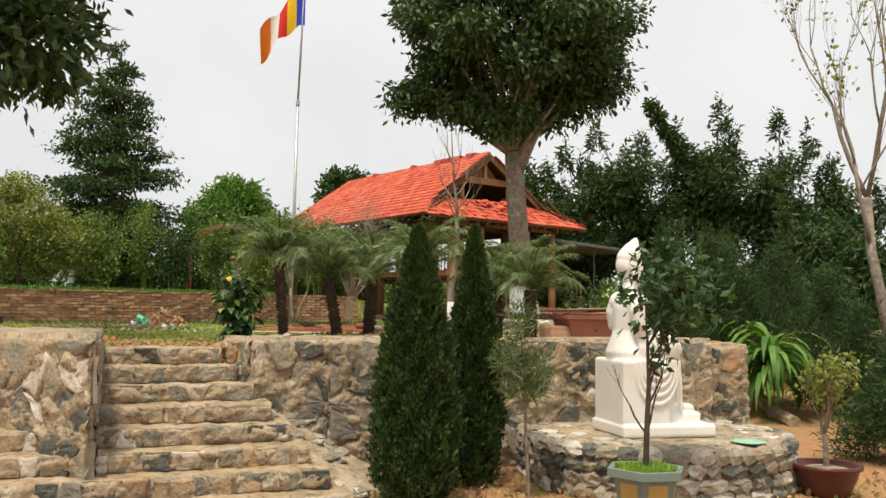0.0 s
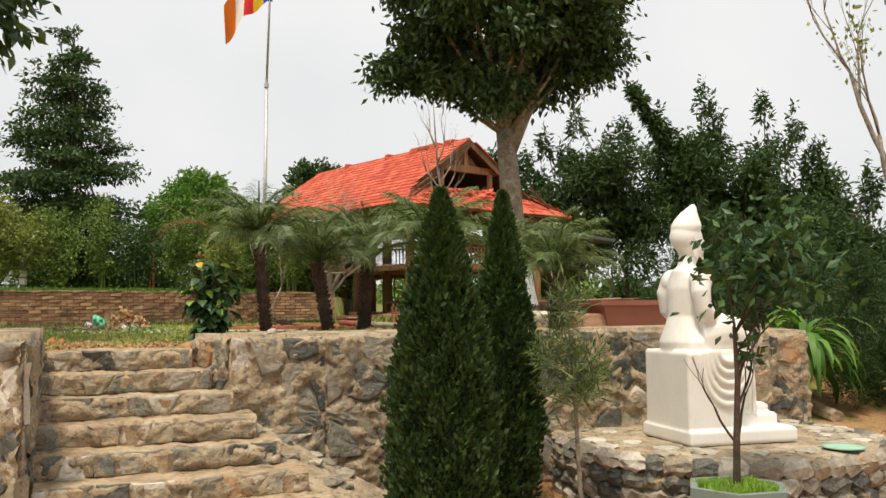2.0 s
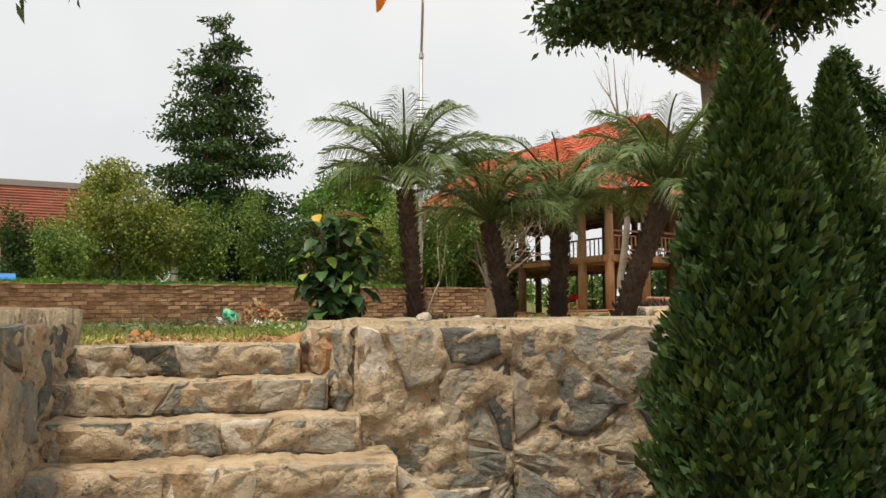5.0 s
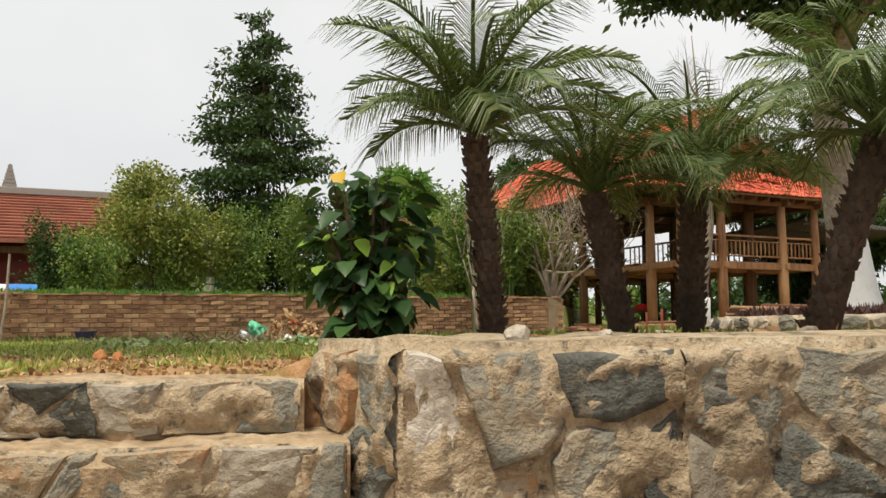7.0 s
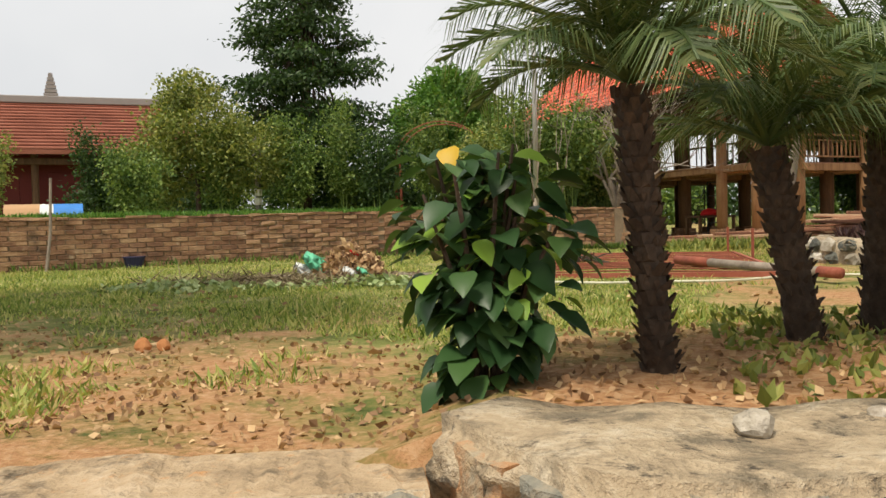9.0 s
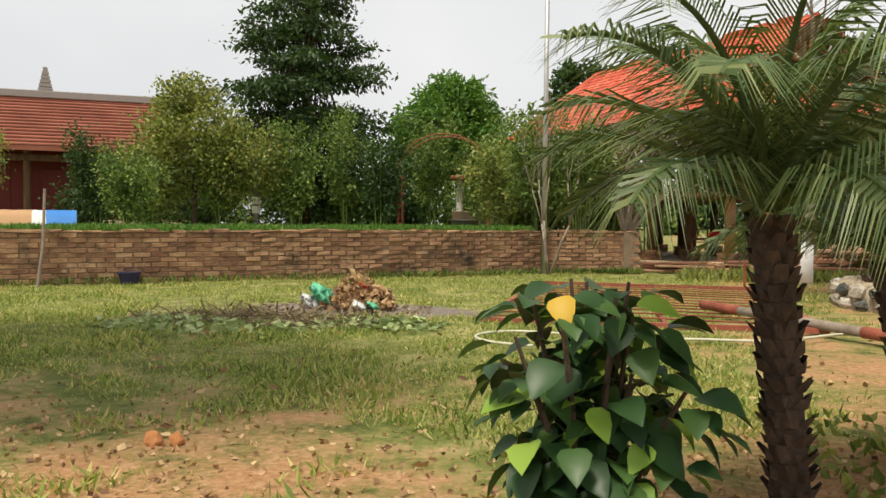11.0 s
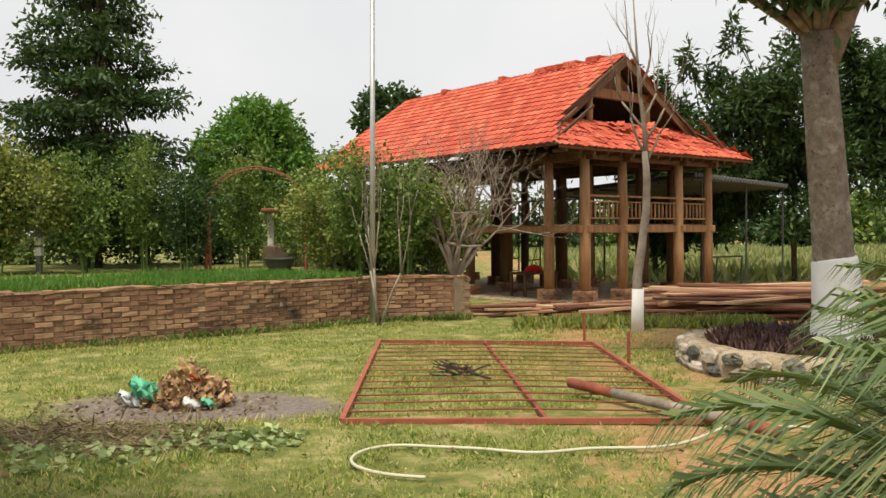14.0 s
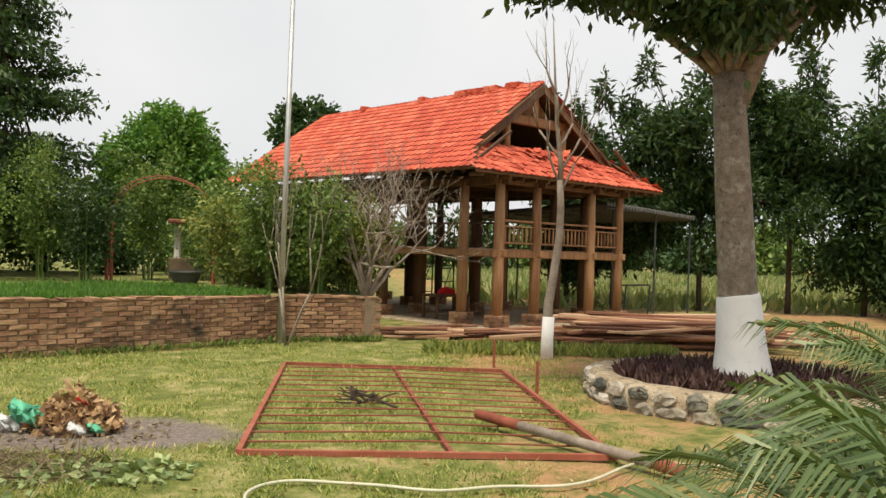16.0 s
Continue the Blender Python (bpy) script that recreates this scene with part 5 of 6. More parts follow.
strap_plant(5.15, 13.9, height(5.15, 13.9), 120, 1.25, 79, LEAF_LIGHT, "strap-leaved dracaena with arching light green leaves")

# ---- potted plants ----


def bowl_pot(x, y, z, r, h, material, label):
    t = thing("plant_pot", label, "plant pot", pose(x, y, z))
    part("bowl", lathe(bmesh.new(), [(r * 0.62, 0), (r * 0.70, h * 0.1), (r * 0.92, h * 0.6), (r * 0.98, h * 0.84), (r * 1.08, h * 0.88), (r * 1.08, h), (r * 0.95, h), (r * 0.93, h * 0.86)], 28), material, t, "", True)
    part("soil", lathe(bmesh.new(), [(r * 0.93, h * 0.80), (r * 0.5, h * 0.90), (0.02, h * 0.92)], 20), MORTAR, t)
    return t


bowl_pot(3.62, 8.35, -0.01, 0.30, 0.30, POT_BROWN, "dark brown glazed bowl pot on bare earth")
t, tips = bare_tree("potted_shrub", "small leafy shrub growing in the brown pot", 3.62, 8.35, 0.26, 0.36, 0.030, 4, 81, 3, 0.75, 0.35, BARK, 1, None, 0.72)
c = np.array([(p.x, p.y, p.z) for p, d in tips])
c = np.repeat(c, 9, axis=0) + RNG.normal(size=(len(c) * 9, 3)) * 0.06
v, f = leaves(c, RNG.normal(size=c.shape), 0.06, 0.28)
link("leaves", raw("leaves", v, f, LEAF_OLIVE), t)

px, py = 1.68, 7.38
t = thing("hexagonal_pot", "grey-green glazed hexagonal pot with ochre panels", "plant pot", pose(px, py, -0.02, 0, 0, 12))
body = part("body", lathe(bmesh.new(), [(0.22, 0), (0.24, 0.03), (0.285, 0.34), (0.345, 0.355), (0.345, 0.42), (0.29, 0.42), (0.28, 0.36)], 6), POT_TEAL, t)
for k in range(6):
    a = radians(60 * k + 30)
    m = Matrix.Rotation(a, 4, "Z") @ pose(0.222, 0, 0.19, 0, 7.5, 0)
    bm = box(bmesh.new(), (-0.012, -0.085, -0.12), (0.008, 0.085, 0.12), m)
    part("panel", bm, POT_PANEL, body, "ochre panel")
part("soil", lathe(bmesh.new(), [(0.28, 0.37), (0.02, 0.40)], 6), MORTAR, t)
v, f = tufts(1500, lambda: (random.uniform(-0.22, 0.22), random.uniform(-0.2, 0.2), 0.375), 0.07, 0.1)
link("moss", raw("moss", v, f, LEAF_FRESH), t, "bright green moss cover")
t = thing("potted_tree", "slender dark-leaved tree growing in the hexagonal pot", "tree", pose(px, py, 0.36))
rnd = random.Random(88)
bm, tips = bmesh.new(), []
tube(bm, [(0, 0, 0), (0.01, 0, 0.35), (0.03, 0, 0.75), (0.02, 0.01, 1.1)], [0.028, 0.024, 0.02, 0.012], 8)
for z, dx, ln in ((0.3, -0.7, 0.30), (0.35, 0.5, 0.28), (0.55, 0.7, 0.30), (0.65, 0.4, 0.28), (0.8, 0.6, 0.30), (0.9, 0.8, 0.28), (1.05, 0.35, 0.30), (1.1, -0.1, 0.32), (1.05, 0.7, 0.3)):
    limb(bm, (0.02, 0, z), (dx, rnd.uniform(-0.5, 0.5), 0.9), ln, 0.010, 2, 0.6, 2, 0.3, rnd, 5, tips, 0.75)
part("branch", bm, BARK_DARK, t)
c = np.array([(p.x, p.y, p.z) for p, d in tips])
c = c[(c[:, 0] > -0.02) | (c[:, 2] < 0.7)]
c = np.repeat(c, 9, axis=0) + RNG.normal(size=(len(c) * 9, 3)) * 0.045
v, f = leaves(c, RNG.normal(size=c.shape) + np.array([0, 0, -0.4]), 0.085, 0.24)
link("leaves", raw("leaves", v, f, LEAF_BROAD), t)
top_c = np.array([(0.24, 0, 1.52)]) + RNG.normal(size=(620, 3)) * np.array([0.22, 0.18, 0.17])
v, f = leaves(top_c, RNG.normal(size=top_c.shape), 0.095, 0.26)
link("top_leaves", raw("top_leaves", v, f, LEAF_BROAD), t)

# shallow planter on top of the retaining wall
t = thing("bonsai_planter", "reddish-brown rectangular planter on a timber block", "planter", pose(1.75, 10.5, 1.36, 0, 0, 16))
part("block", bevelled((-0.62, -0.2, 0), (-0.28, 0.2, 0.18), 0.02), PLANK, t)
bm = bmesh.new()
for s0, s1, z0, z1 in ((0.36, 0.42, 0.04, 0.26), (0.46, 0.46, 0.26, 0.31)):
    lo = [bm.verts.new((x * s0, y * s0 * 0.6, z0)) for x, y in ((-1, -1), (1, -1), (1, 1), (-1, 1))]
    hi = [bm.verts.new((x * s1, y * s1 * 0.6, z1)) for x, y in ((-1, -1), (1, -1), (1, 1), (-1, 1))]
    for k in range(4):
        bm.faces.new((lo[k], lo[(k + 1) % 4], hi[(k + 1) % 4], hi[k]))
    bm.faces.new(hi), bm.faces.new(lo[::-1])
part("tray", bm, POT_RED, t)

# ---- the statue ----
PCX, PCY, PR = 2.15, 9.15, 1.36
plinth = thing("stone_platform", "round rubble stone platform under the statue", "platform")
bm = bmesh.new()
n = 40
rows = [[bm.verts.new((PCX + r * math.cos(2 * math.pi * k / n), PCY + r * math.sin(2 * math.pi * k / n), z + 0.015 * noise.noise(Vector((k, r * 3, z))))) for k in range(n)] for r, z in ((PR, -0.2), (PR - 0.03, 0.46), (PR - 0.2, 0.48), (0.05, 0.48))]
for a, b in zip(rows, rows[1:]):
    for k in range(n):
        bm.faces.new((a[k], a[(k + 1) % n], b[(k + 1) % n], b[k]))
part("core", bm, MORTAR, plinth)
rnd = random.Random(9)
for lay in range(4):
    a = 0.3 * lay
    while a < 6.28 + 0.3 * lay:
        w = rnd.uniform(0.13, 0.30)
        o = Vector((PCX + PR * math.cos(a), PCY + PR * math.sin(a), -0.02 + lay * 0.125))
        tx, ou = Vector((-math.sin(a + w / 2 / PR), math.cos(a + w / 2 / PR), 0)), Vector((math.cos(a + w / 2 / PR), math.sin(a + w / 2 / PR), 0))
        pb = bmesh.new()
        bmesh.ops.create_icosphere(pb, subdivisions=2, radius=1)
        for vv in pb.verts:
            vv.co = Vector((vv.co.x * w * 0.55, vv.co.y * 0.078, vv.co.z * 0.07)) + noise.noise_vector(vv.co * 2.2 + Vector((a, lay, 0))) * 0.038
        part("stone", pb, STONE_PALE if rnd.random() < 0.45 else STONE, plinth, at=Matrix.Translation(o + tx * w / 2 + Vector((0, 0, 0.06))) @ Matrix((tx, Vector((0, 0, 1)), ou)).transposed().to_4x4())
        a += w / PR
for k in range(40):
    a, r = rnd.uniform(0, 6.28), rnd.uniform(0.85, 1.3)
    pb = bmesh.new()
    bmesh.ops.create_icosphere(pb, subdivisions=1, radius=rnd.uniform(0.06, 0.13))
    for vv in pb.verts:
        vv.co.z *= 0.22
    part("stone", pb, STONE_PALE, plinth, at=pose(PCX + r * math.cos(a), PCY + r * math.sin(a), 0.48, 0, 0, rnd.uniform(0, 180)))

bm = bmesh.new()


def blob(c, s, rot=(0, 0, 0), sub=3, bumpy=0.0):
    g = bmesh.ops.create_icosphere(bm, subdivisions=sub, radius=1)["verts"]
    m = pose(*c, *rot) @ Matrix.Diagonal((*s, 1))
    for q in g:
        q.co = m @ q.co + noise.noise_vector(q.co * 7) * bumpy


# x is the way the figure faces, y across
box(bm, (-0.62, -0.50, 0.0), (0.80, 0.50, 0.13))
box(bm, (-0.60, -0.46, 0.13), (0.12, 0.46, 0.77))
blob((0.10, 0, 0.45), (0.20, 0.38, 0.30), bumpy=0.012)


def loft(sections, n=28):
    """A closed body through level ellipses (x, z, half-length, half-width)."""
    rings = [[bm.verts.new((x + rx * math.cos(2 * math.pi * k / n), ry * math.sin(2 * math.pi * k / n), z)) for k in range(n)] for x, z, rx, ry in sections]
    for a, b in zip(rings, rings[1:]):
        for k in range(n):
            bm.faces.new((a[k], a[(k + 1) % n], b[(k + 1) % n], b[k]))
    bm.faces.new(rings[0][::-1])
    bm.faces.new(rings[-1])


loft([(-0.26, 0.74, 0.33, 0.38), (-0.27, 0.84, 0.33, 0.39), (-0.30, 0.95, 0.25, 0.29), (-0.30, 1.06, 0.20, 0.235), (-0.285, 1.18, 0.21, 0.265), (-0.265, 1.30, 0.225, 0.295), (-0.26, 1.39, 0.20, 0.28), (-0.29, 1.455, 0.155, 0.20), (-0.27, 1.49, 0.115, 0.115), (-0.26, 1.56, 0.105, 0.10)])
loft([(-0.20, 1.515, 0.07, 0.06), (-0.205, 1.545, 0.125, 0.105), (-0.215, 1.61, 0.158, 0.128), (-0.235, 1.69, 0.178, 0.142), (-0.25, 1.77, 0.178, 0.145), (-0.27, 1.84, 0.15, 0.125), (-0.27, 1.88, 0.08, 0.08)])
blob((-0.285, 0, 1.745), (0.188, 0.158, 0.14))
loft([(-0.275, 1.80, 0.178, 0.155), (-0.265, 1.84, 0.188, 0.16), (-0.262, 1.865, 0.178, 0.15), (-0.255, 1.90, 0.155, 0.13), (-0.225, 1.96, 0.105, 0.095), (-0.185, 2.005, 0.06, 0.06), (-0.165, 2.04, 0.02, 0.02)])
blob((-0.052, 0, 1.655), (0.026, 0.020, 0.048), sub=2)
blob((-0.085, 0, 1.565), (0.045, 0.045, 0.030), sub=2)
blob((-0.062, 0, 1.605), (0.018, 0.036, 0.012), sub=2)
blob((-0.075, 0, 1.712), (0.024, 0.09, 0.014), sub=2)
for s in (1, -1):
    blob((-0.25, 0.150 * s, 1.63), (0.038, 0.020, 0.095), sub=2)
    blob((-0.29, 0.29 * s, 1.36), (0.145, 0.10, 0.115))
    tube(bm, [(-0.30, 0.31 * s, 1.37), (-0.34, 0.36 * s, 1.25), (-0.32, 0.37 * s, 1.13), (-0.22, 0.35 * s, 1.05)], [0.115, 0.112, 0.10, 0.085], 14)
# near arm along the thigh, far forearm raised with an open hand
tube(bm, [(-0.22, -0.33, 1.05), (-0.05, -0.30, 1.03), (0.10, -0.26, 1.02)], [0.072, 0.06, 0.045], 12)
blob((0.16, -0.25, 1.01), (0.085, 0.045, 0.028), (0, 12, 0), 2)
tube(bm, [(-0.22, 0.33, 1.05), (-0.06, 0.28, 1.15), (0.06, 0.23, 1.30)], [0.07, 0.055, 0.04], 12)
blob((0.09, 0.22, 1.39), (0.028, 0.045, 0.085), (0, 15, 0), 2)
# folded leg on the block, the other hanging, both under a robe
tube(bm, [(-0.28, -0.22, 0.88), (-0.02, -0.29, 0.92), (0.20, -0.30, 0.90), (0.32, -0.24, 0.86)], [0.18, 0.165, 0.14, 0.11], 16)
tube(bm, [(0.32, -0.24, 0.84), (0.22, -0.05, 0.83), (0.05, 0.08, 0.84)], [0.11, 0.10, 0.07], 14)
tube(bm, [(-0.22, 0.20, 0.88), (0.08, 0.23, 0.90), (0.30, 0.23, 0.86)], [0.17, 0.155, 0.13], 16)
tube(bm, [(0.30, 0.23, 0.88), (0.33, 0.23, 0.58), (0.33, 0.23, 0.28)], [0.135, 0.115, 0.14], 16)
loft([(0.16, 0.13, 0.20, 0.36), (0.17, 0.35, 0.18, 0.34), (0.17, 0.6, 0.17, 0.35), (0.15, 0.84, 0.17, 0.36)])
box(bm, (0.22, -0.34, 0.13), (0.66, 0.34, 0.24))
for s in (1, -1):
    blob((0.46, 0.2 * s, 0.27), (0.18, 0.08, 0.055))
# swags of cloth over the block's side
for k in range(5):
    hw, dp = 0.33 - 0.048 * k, 0.46 - 0.088 * k
    tube(bm, [(-0.09 + hw * math.cos(a), -0.462 - 0.012 * k, 0.79 - dp * math.sin(a) ** 0.75) for a in np.linspace(0.02, 3.12, 14)], [0.022 + 0.010 * math.sin(a) for a in np.linspace(0, 3.14, 14)], 8)
    blob((-0.09, -0.455, 0.80 - dp * 0.55), (hw * 0.9, 0.026, dp * 0.45), (0, 0, 0), 3, 0.008)
for k in range(9):
    tube(bm, [(0.335 + 0.01 * (k % 2), -0.32 + 0.08 * k, 0.78), (0.355 + 0.012 * (k % 3), -0.33 + 0.082 * k, 0.5), (0.345, -0.34 + 0.085 * k, 0.24)], [0.018, 0.024, 0.028], 7)
bmesh.ops.bevel(bm, geom=[e for e in bm.edges if e.calc_length() > 0.3], offset=0.018, segments=2, affect="EDGES")
st = new("statue", finish(bm, "statue", MARBLE, True))
st.matrix_basis = pose(2.03, 8.87, 0.485, 0, 0, 14) @ Matrix.Diagonal((0.70, 0.76, 0.975, 1))
md = st.modifiers.new("blend", "REMESH")
md.mode, md.voxel_size, md.use_smooth_shade = "VOXEL", 0.011, True
md2 = st.modifiers.new("soft", "SMOOTH")
md2.factor, md2.iterations = 0.5, 2
tagged(st, "white marble seated statue on a square block", "statue")
t = new("mint_plate", finish(lathe(bmesh.new(), [(0.10, 0), (0.16, 0.012), (0.165, 0.022), (0.12, 0.016)], 20), "mint_plate", MINT, True))
t.matrix_basis = pose(2.85, 8.25, 0.485)
tagged(t, "round mint green plate on the stone platform", "plate")

# sloping stone kerb and the wall's end behind the statue
bm = bmesh.new()
pts = [(5.3 - 0.03 * k, 13.3 + 0.45 * k, height(5.3 - 0.03 * k, 13.3 + 0.45 * k) + 0.06) for k in range(9)]
tube(bm, pts, [0.10 + 0.015 * (k % 2) for k in range(9)], 7)
tagged(new("stone_kerb", finish(bm, "stone_kerb", MORTAR)), "sloping mortared stone kerb beside the statue yard", "kerb", kind="structure")
wall_back = slab("wall_back", [(3.02, 10.30), (3.62, 10.5), (3.58, 11.05), (2.98, 10.85)], -0.3, 1.34, MORTAR, "rubble wall end behind the statue")
stones(wall_back, facing((3.02, 10.30), (3.62, 10.5), 0), 0.63, 1.32, 0.34, 19, pale=0.1)

LEAF_HAY = leaf_material("grey_brown_straw", [(0.2, (0.09, 0.065, 0.04)), (0.55, (0.22, 0.17, 0.10)), (0.9, (0.38, 0.31, 0.19))], 0.1, 0.9)
LEAF_PALE = leaf_material("wilting_pale_leaf", [(0.2, (0.16, 0.22, 0.08)), (0.55, (0.31, 0.39, 0.16)), (0.9, (0.50, 0.55, 0.27))], 0.15, 0.6)

# ---- on the lawn ----
GZ = 1.27
# steel fence panel lying on the grass
panel = thing("fence_panel", "rusty red steel fence panel lying on the grass", "fence panel")
F = [Vector((-3.94, 15.79, GZ + 0.03)), Vector((-0.84, 15.75, GZ + 0.03)), Vector((-0.98, 20.87, GZ + 0.03)), Vector((-4.08, 21.23, GZ + 0.03))]


def bar(a, b, r, n=4):
    return tube(bmesh.new(), [a, b], r, n)


for k in range(4):
    part("frame_bar", bar(F[k], F[(k + 1) % 4], 0.034), RUST, panel)
part("cross_bar", bar(F[0].lerp(F[1], 0.56), F[3].lerp(F[2], 0.5), 0.026), RUST, panel)
for k in range(1, 14):
    s = k / 14
    w = Vector((0, 0, 0.02 + 0.015 * random.random()))
    part("rod", tube(bmesh.new(), [F[0].lerp(F[3], s), F[0].lerp(F[1], 0.5).lerp(F[3].lerp(F[2], 0.5), s + random.uniform(-0.004, 0.004)) + w, F[1].lerp(F[2], s)], 0.009, 6), RUST, panel)
for x, y, h in ((-0.87, 18.93, 0.42), (-1.02, 21.44, 0.42)):
    s = new("stake", finish(tube(bmesh.new(), [(0, 0, -0.2), (0, 0, h)], 0.024, 4), "stake", RUST))
    s.matrix_basis = pose(x, y, GZ)
    tagged(s, "rusty steel stake standing in the grass", "stake", "stakes in the lawn")
pipe = thing("bamboo_pole", "pole with a red end lying across the panel", "pole")
a, b = Vector((-1.82, 17.15, GZ + 0.11)), Vector((-0.50, 15.15, GZ + 0.07))
part("shaft", tube(bmesh.new(), [a.lerp(b, 0.25), a.lerp(b, 0.9)], 0.045, 12), TWIG, pipe, "", True)
part("red_end", tube(bmesh.new(), [a, a.lerp(b, 0.25)], 0.05, 12), RUST, pipe, "red painted end", True)
part("red_foot", tube(bmesh.new(), [a.lerp(b, 0.9), b], 0.05, 12), RUST, pipe, "reddish worn end", True)


def curve_thing(name, pts, r, material, label, category):
    cu = bpy.data.curves.new(name, "CURVE")
    cu.dimensions, cu.bevel_depth, cu.bevel_resolution = "3D", r, 3
    sp = cu.splines.new("NURBS")
    sp.points.add(len(pts) - 1)
    for q, p in zip(sp.points, pts):
        q.co = (*p, 1)
    sp.use_endpoint_u, sp.order_u = True, 4
    cu.materials.append(material)
    return tagged(new(name, cu), label, category)


hose = [(-3.18, 14.08), (-3.42, 14.12), (-3.66, 14.3), (-3.74, 14.55), (-3.66, 14.82), (-3.42, 14.97), (-3.1, 14.86), (-2.79, 14.84), (-2.4, 14.62), (-2.0, 14.86), (-1.54, 14.78), (-1.2, 15.0), (-0.9, 15.4), (-0.62, 15.62), (-0.4, 15.5), (-0.1, 15.42), (0.3, 15.5)]
curve_thing("garden_hose", [(x, y, GZ + 0.035) for x, y in hose], 0.012, HOSE, "pale yellow-white garden hose lying in the grass", "hose")
rnd = random.Random(33)
bm = bmesh.new()
for k in range(26):
    a = rnd.uniform(0, 6.28)
    o = Vector((-2.95 + rnd.gauss(0, 0.10), 18.0 + rnd.gauss(0, 0.12), GZ + 0.05 + rnd.random() * 0.10))
    limb(bm, o, (math.cos(a), math.sin(a), 0.15), rnd.uniform(0.06, 0.15), 0.014, 1, 0.7, 2, 0, rnd, 5)
tube(bm, [(-3.15, 18.8, GZ + 0.09), (-2.6, 17.7, GZ + 0.06)], [0.012, 0.016], 5)
tagged(new("dead_branch", finish(bm, "dead_branch", BARK_DARK)), "bundle of dry dark twigs on the fence panel", "twigs")

# heap of rubbish and cut leaves on the ash patch
hx, hy = -5.62, 16.75
heap = thing("rubbish_heap", "heap of dry leaves and rubbish on burnt ground", "rubbish heap", pose(hx + 0.1, hy, GZ - 0.02) @ Matrix.Diagonal((0.62, 0.7, 0.95, 1)))
bm = bmesh.new()
bmesh.ops.create_icosphere(bm, subdivisions=4, radius=1)
for v in bm.verts:
    v.co = Vector((v.co.x * 0.60, v.co.y * 0.45, max(-0.02, v.co.z) * 0.20)) + noise.noise_vector(v.co * 3) * 0.11
part("mound", bm, surface("litter_soil", [(0.3, (0.07, 0.045, 0.03)), (0.6, (0.18, 0.11, 0.07)), (0.8, (0.30, 0.19, 0.11))], 8, 40, 0.95, 0.9), heap, "", True)
n = 900
a, r = RNG.random(n) * 6.283, np.sqrt(RNG.random(n))
c = np.stack([np.cos(a) * r * 0.68, np.sin(a) * r * 0.46, np.sqrt(np.maximum(0, 1 - r * r)) * 0.20 + 0.01 + RNG.random(n) ** 2 * 0.26 * (1.1 - r)], axis=1)
v, f = leaves(c, RNG.normal(size=(n, 3)) * np.array([1, 1, 0.35]), 0.115, 0.28)
link("dry_leaves", raw("dry_leaves", v, f, LEAF_DRY), heap, "dry brown leaves")


def bag(x, y, z, s, material, label, parent):
    b = bmesh.new()
    bmesh.ops.create_icosphere(b, subdivisions=3, radius=1)
    for v in b.verts:
        v.co = Vector((v.co.x * s * 1.25, v.co.y * s * 0.6, v.co.z * s * 0.30)) + noise.noise_vector(v.co * 3 + Vector((x, y, 0))) * s * 0.42
    part("plastic_bag", b, material, parent, label, True, pose(x, y, z, 0, 20, 30))


bag(-0.56, -0.14, 0.16, 0.25, GREEN_BAG, "crumpled green plastic bag", heap)
bag(-0.82, -0.22, 0.09, 0.17, WHITE_BAG, "crumpled white plastic bag", heap)
bag(0.20, -0.40, 0.07, 0.14, WHITE_BAG, "white plastic scrap", heap)
bag(0.40, -0.36, 0.08, 0.10, GREEN_BAG, "green plastic scrap", heap)
bag(0.12, -0.10, 0.30, 0.07, FLAG["red"], "red scrap", heap)


def strew(name, n, cx, cy, rx, ry, h, size, width, material, label, flat=0.35):
    a, r = RNG.random(n) * 6.283, np.sqrt(RNG.random(n))
    c = np.stack([cx + np.cos(a) * r * rx, cy + np.sin(a) * r * ry, GZ + 0.01 + RNG.random(n) * h * (1.1 - r)], axis=1)
    v, f = leaves(c, RNG.normal(size=(n, 3)) * np.array([1, 1, flat]), size, width)
    return tagged(new(name, raw(name, v, f, material)), label, "litter", kind="stuff")


strew("cut_leaves", 300, -4.75, 15.25, 0.62, 0.38, 0.08, 0.085, 0.36, LEAF_PALE, "cut pale green leaves lying on the lawn")
strew("cut_leaves", 380, -6.3, 14.75, 1.2, 0.5, 0.07, 0.085, 0.36, LEAF_PALE, "wilting cut leaves on the lawn")
strew("dry_twigs", 1700, -6.0, 15.3, 1.35, 0.55, 0.08, 0.20, 0.03, LEAF_HAY, "dry grass and twigs strewn on the lawn")
strew("leaf_litter", 420, -5.8, 16.6, 1.2, 0.7, 0.03, 0.05, 0.3, LEAF_HAY, "scattered dry leaf litter on the ash")
strew("fallen_leaves", 240, -4.0, 13.0, 4.5, 3.6, 0.02, 0.06, 0.3, LEAF_DRY, "scattered fallen leaves on the lawn")
rnd = random.Random(35)
for x, y, s in ((-4.34, 10.9, 0.042), (-4.26, 10.95, 0.034), (-4.40, 10.98, 0.03)):
    b = bmesh.new()
    bmesh.ops.create_icosphere(b, subdivisions=2, radius=s)
    for v in b.verts:
        v.co += noise.noise_vector(v.co * 25 + Vector((x, 0, 0))) * s * 0.35
    o = new("earth_clod", finish(b, "earth_clod", surface("clod", [(0.3, (0.40, 0.15, 0.05)), (0.7, (0.62, 0.29, 0.12))], 10, 50, 0.95, 0.6)))
    o.matrix_basis = pose(x, y, GZ + s * 0.4)
    tagged(o, "lump of orange earth on the lawn", "clod", "earth clods")
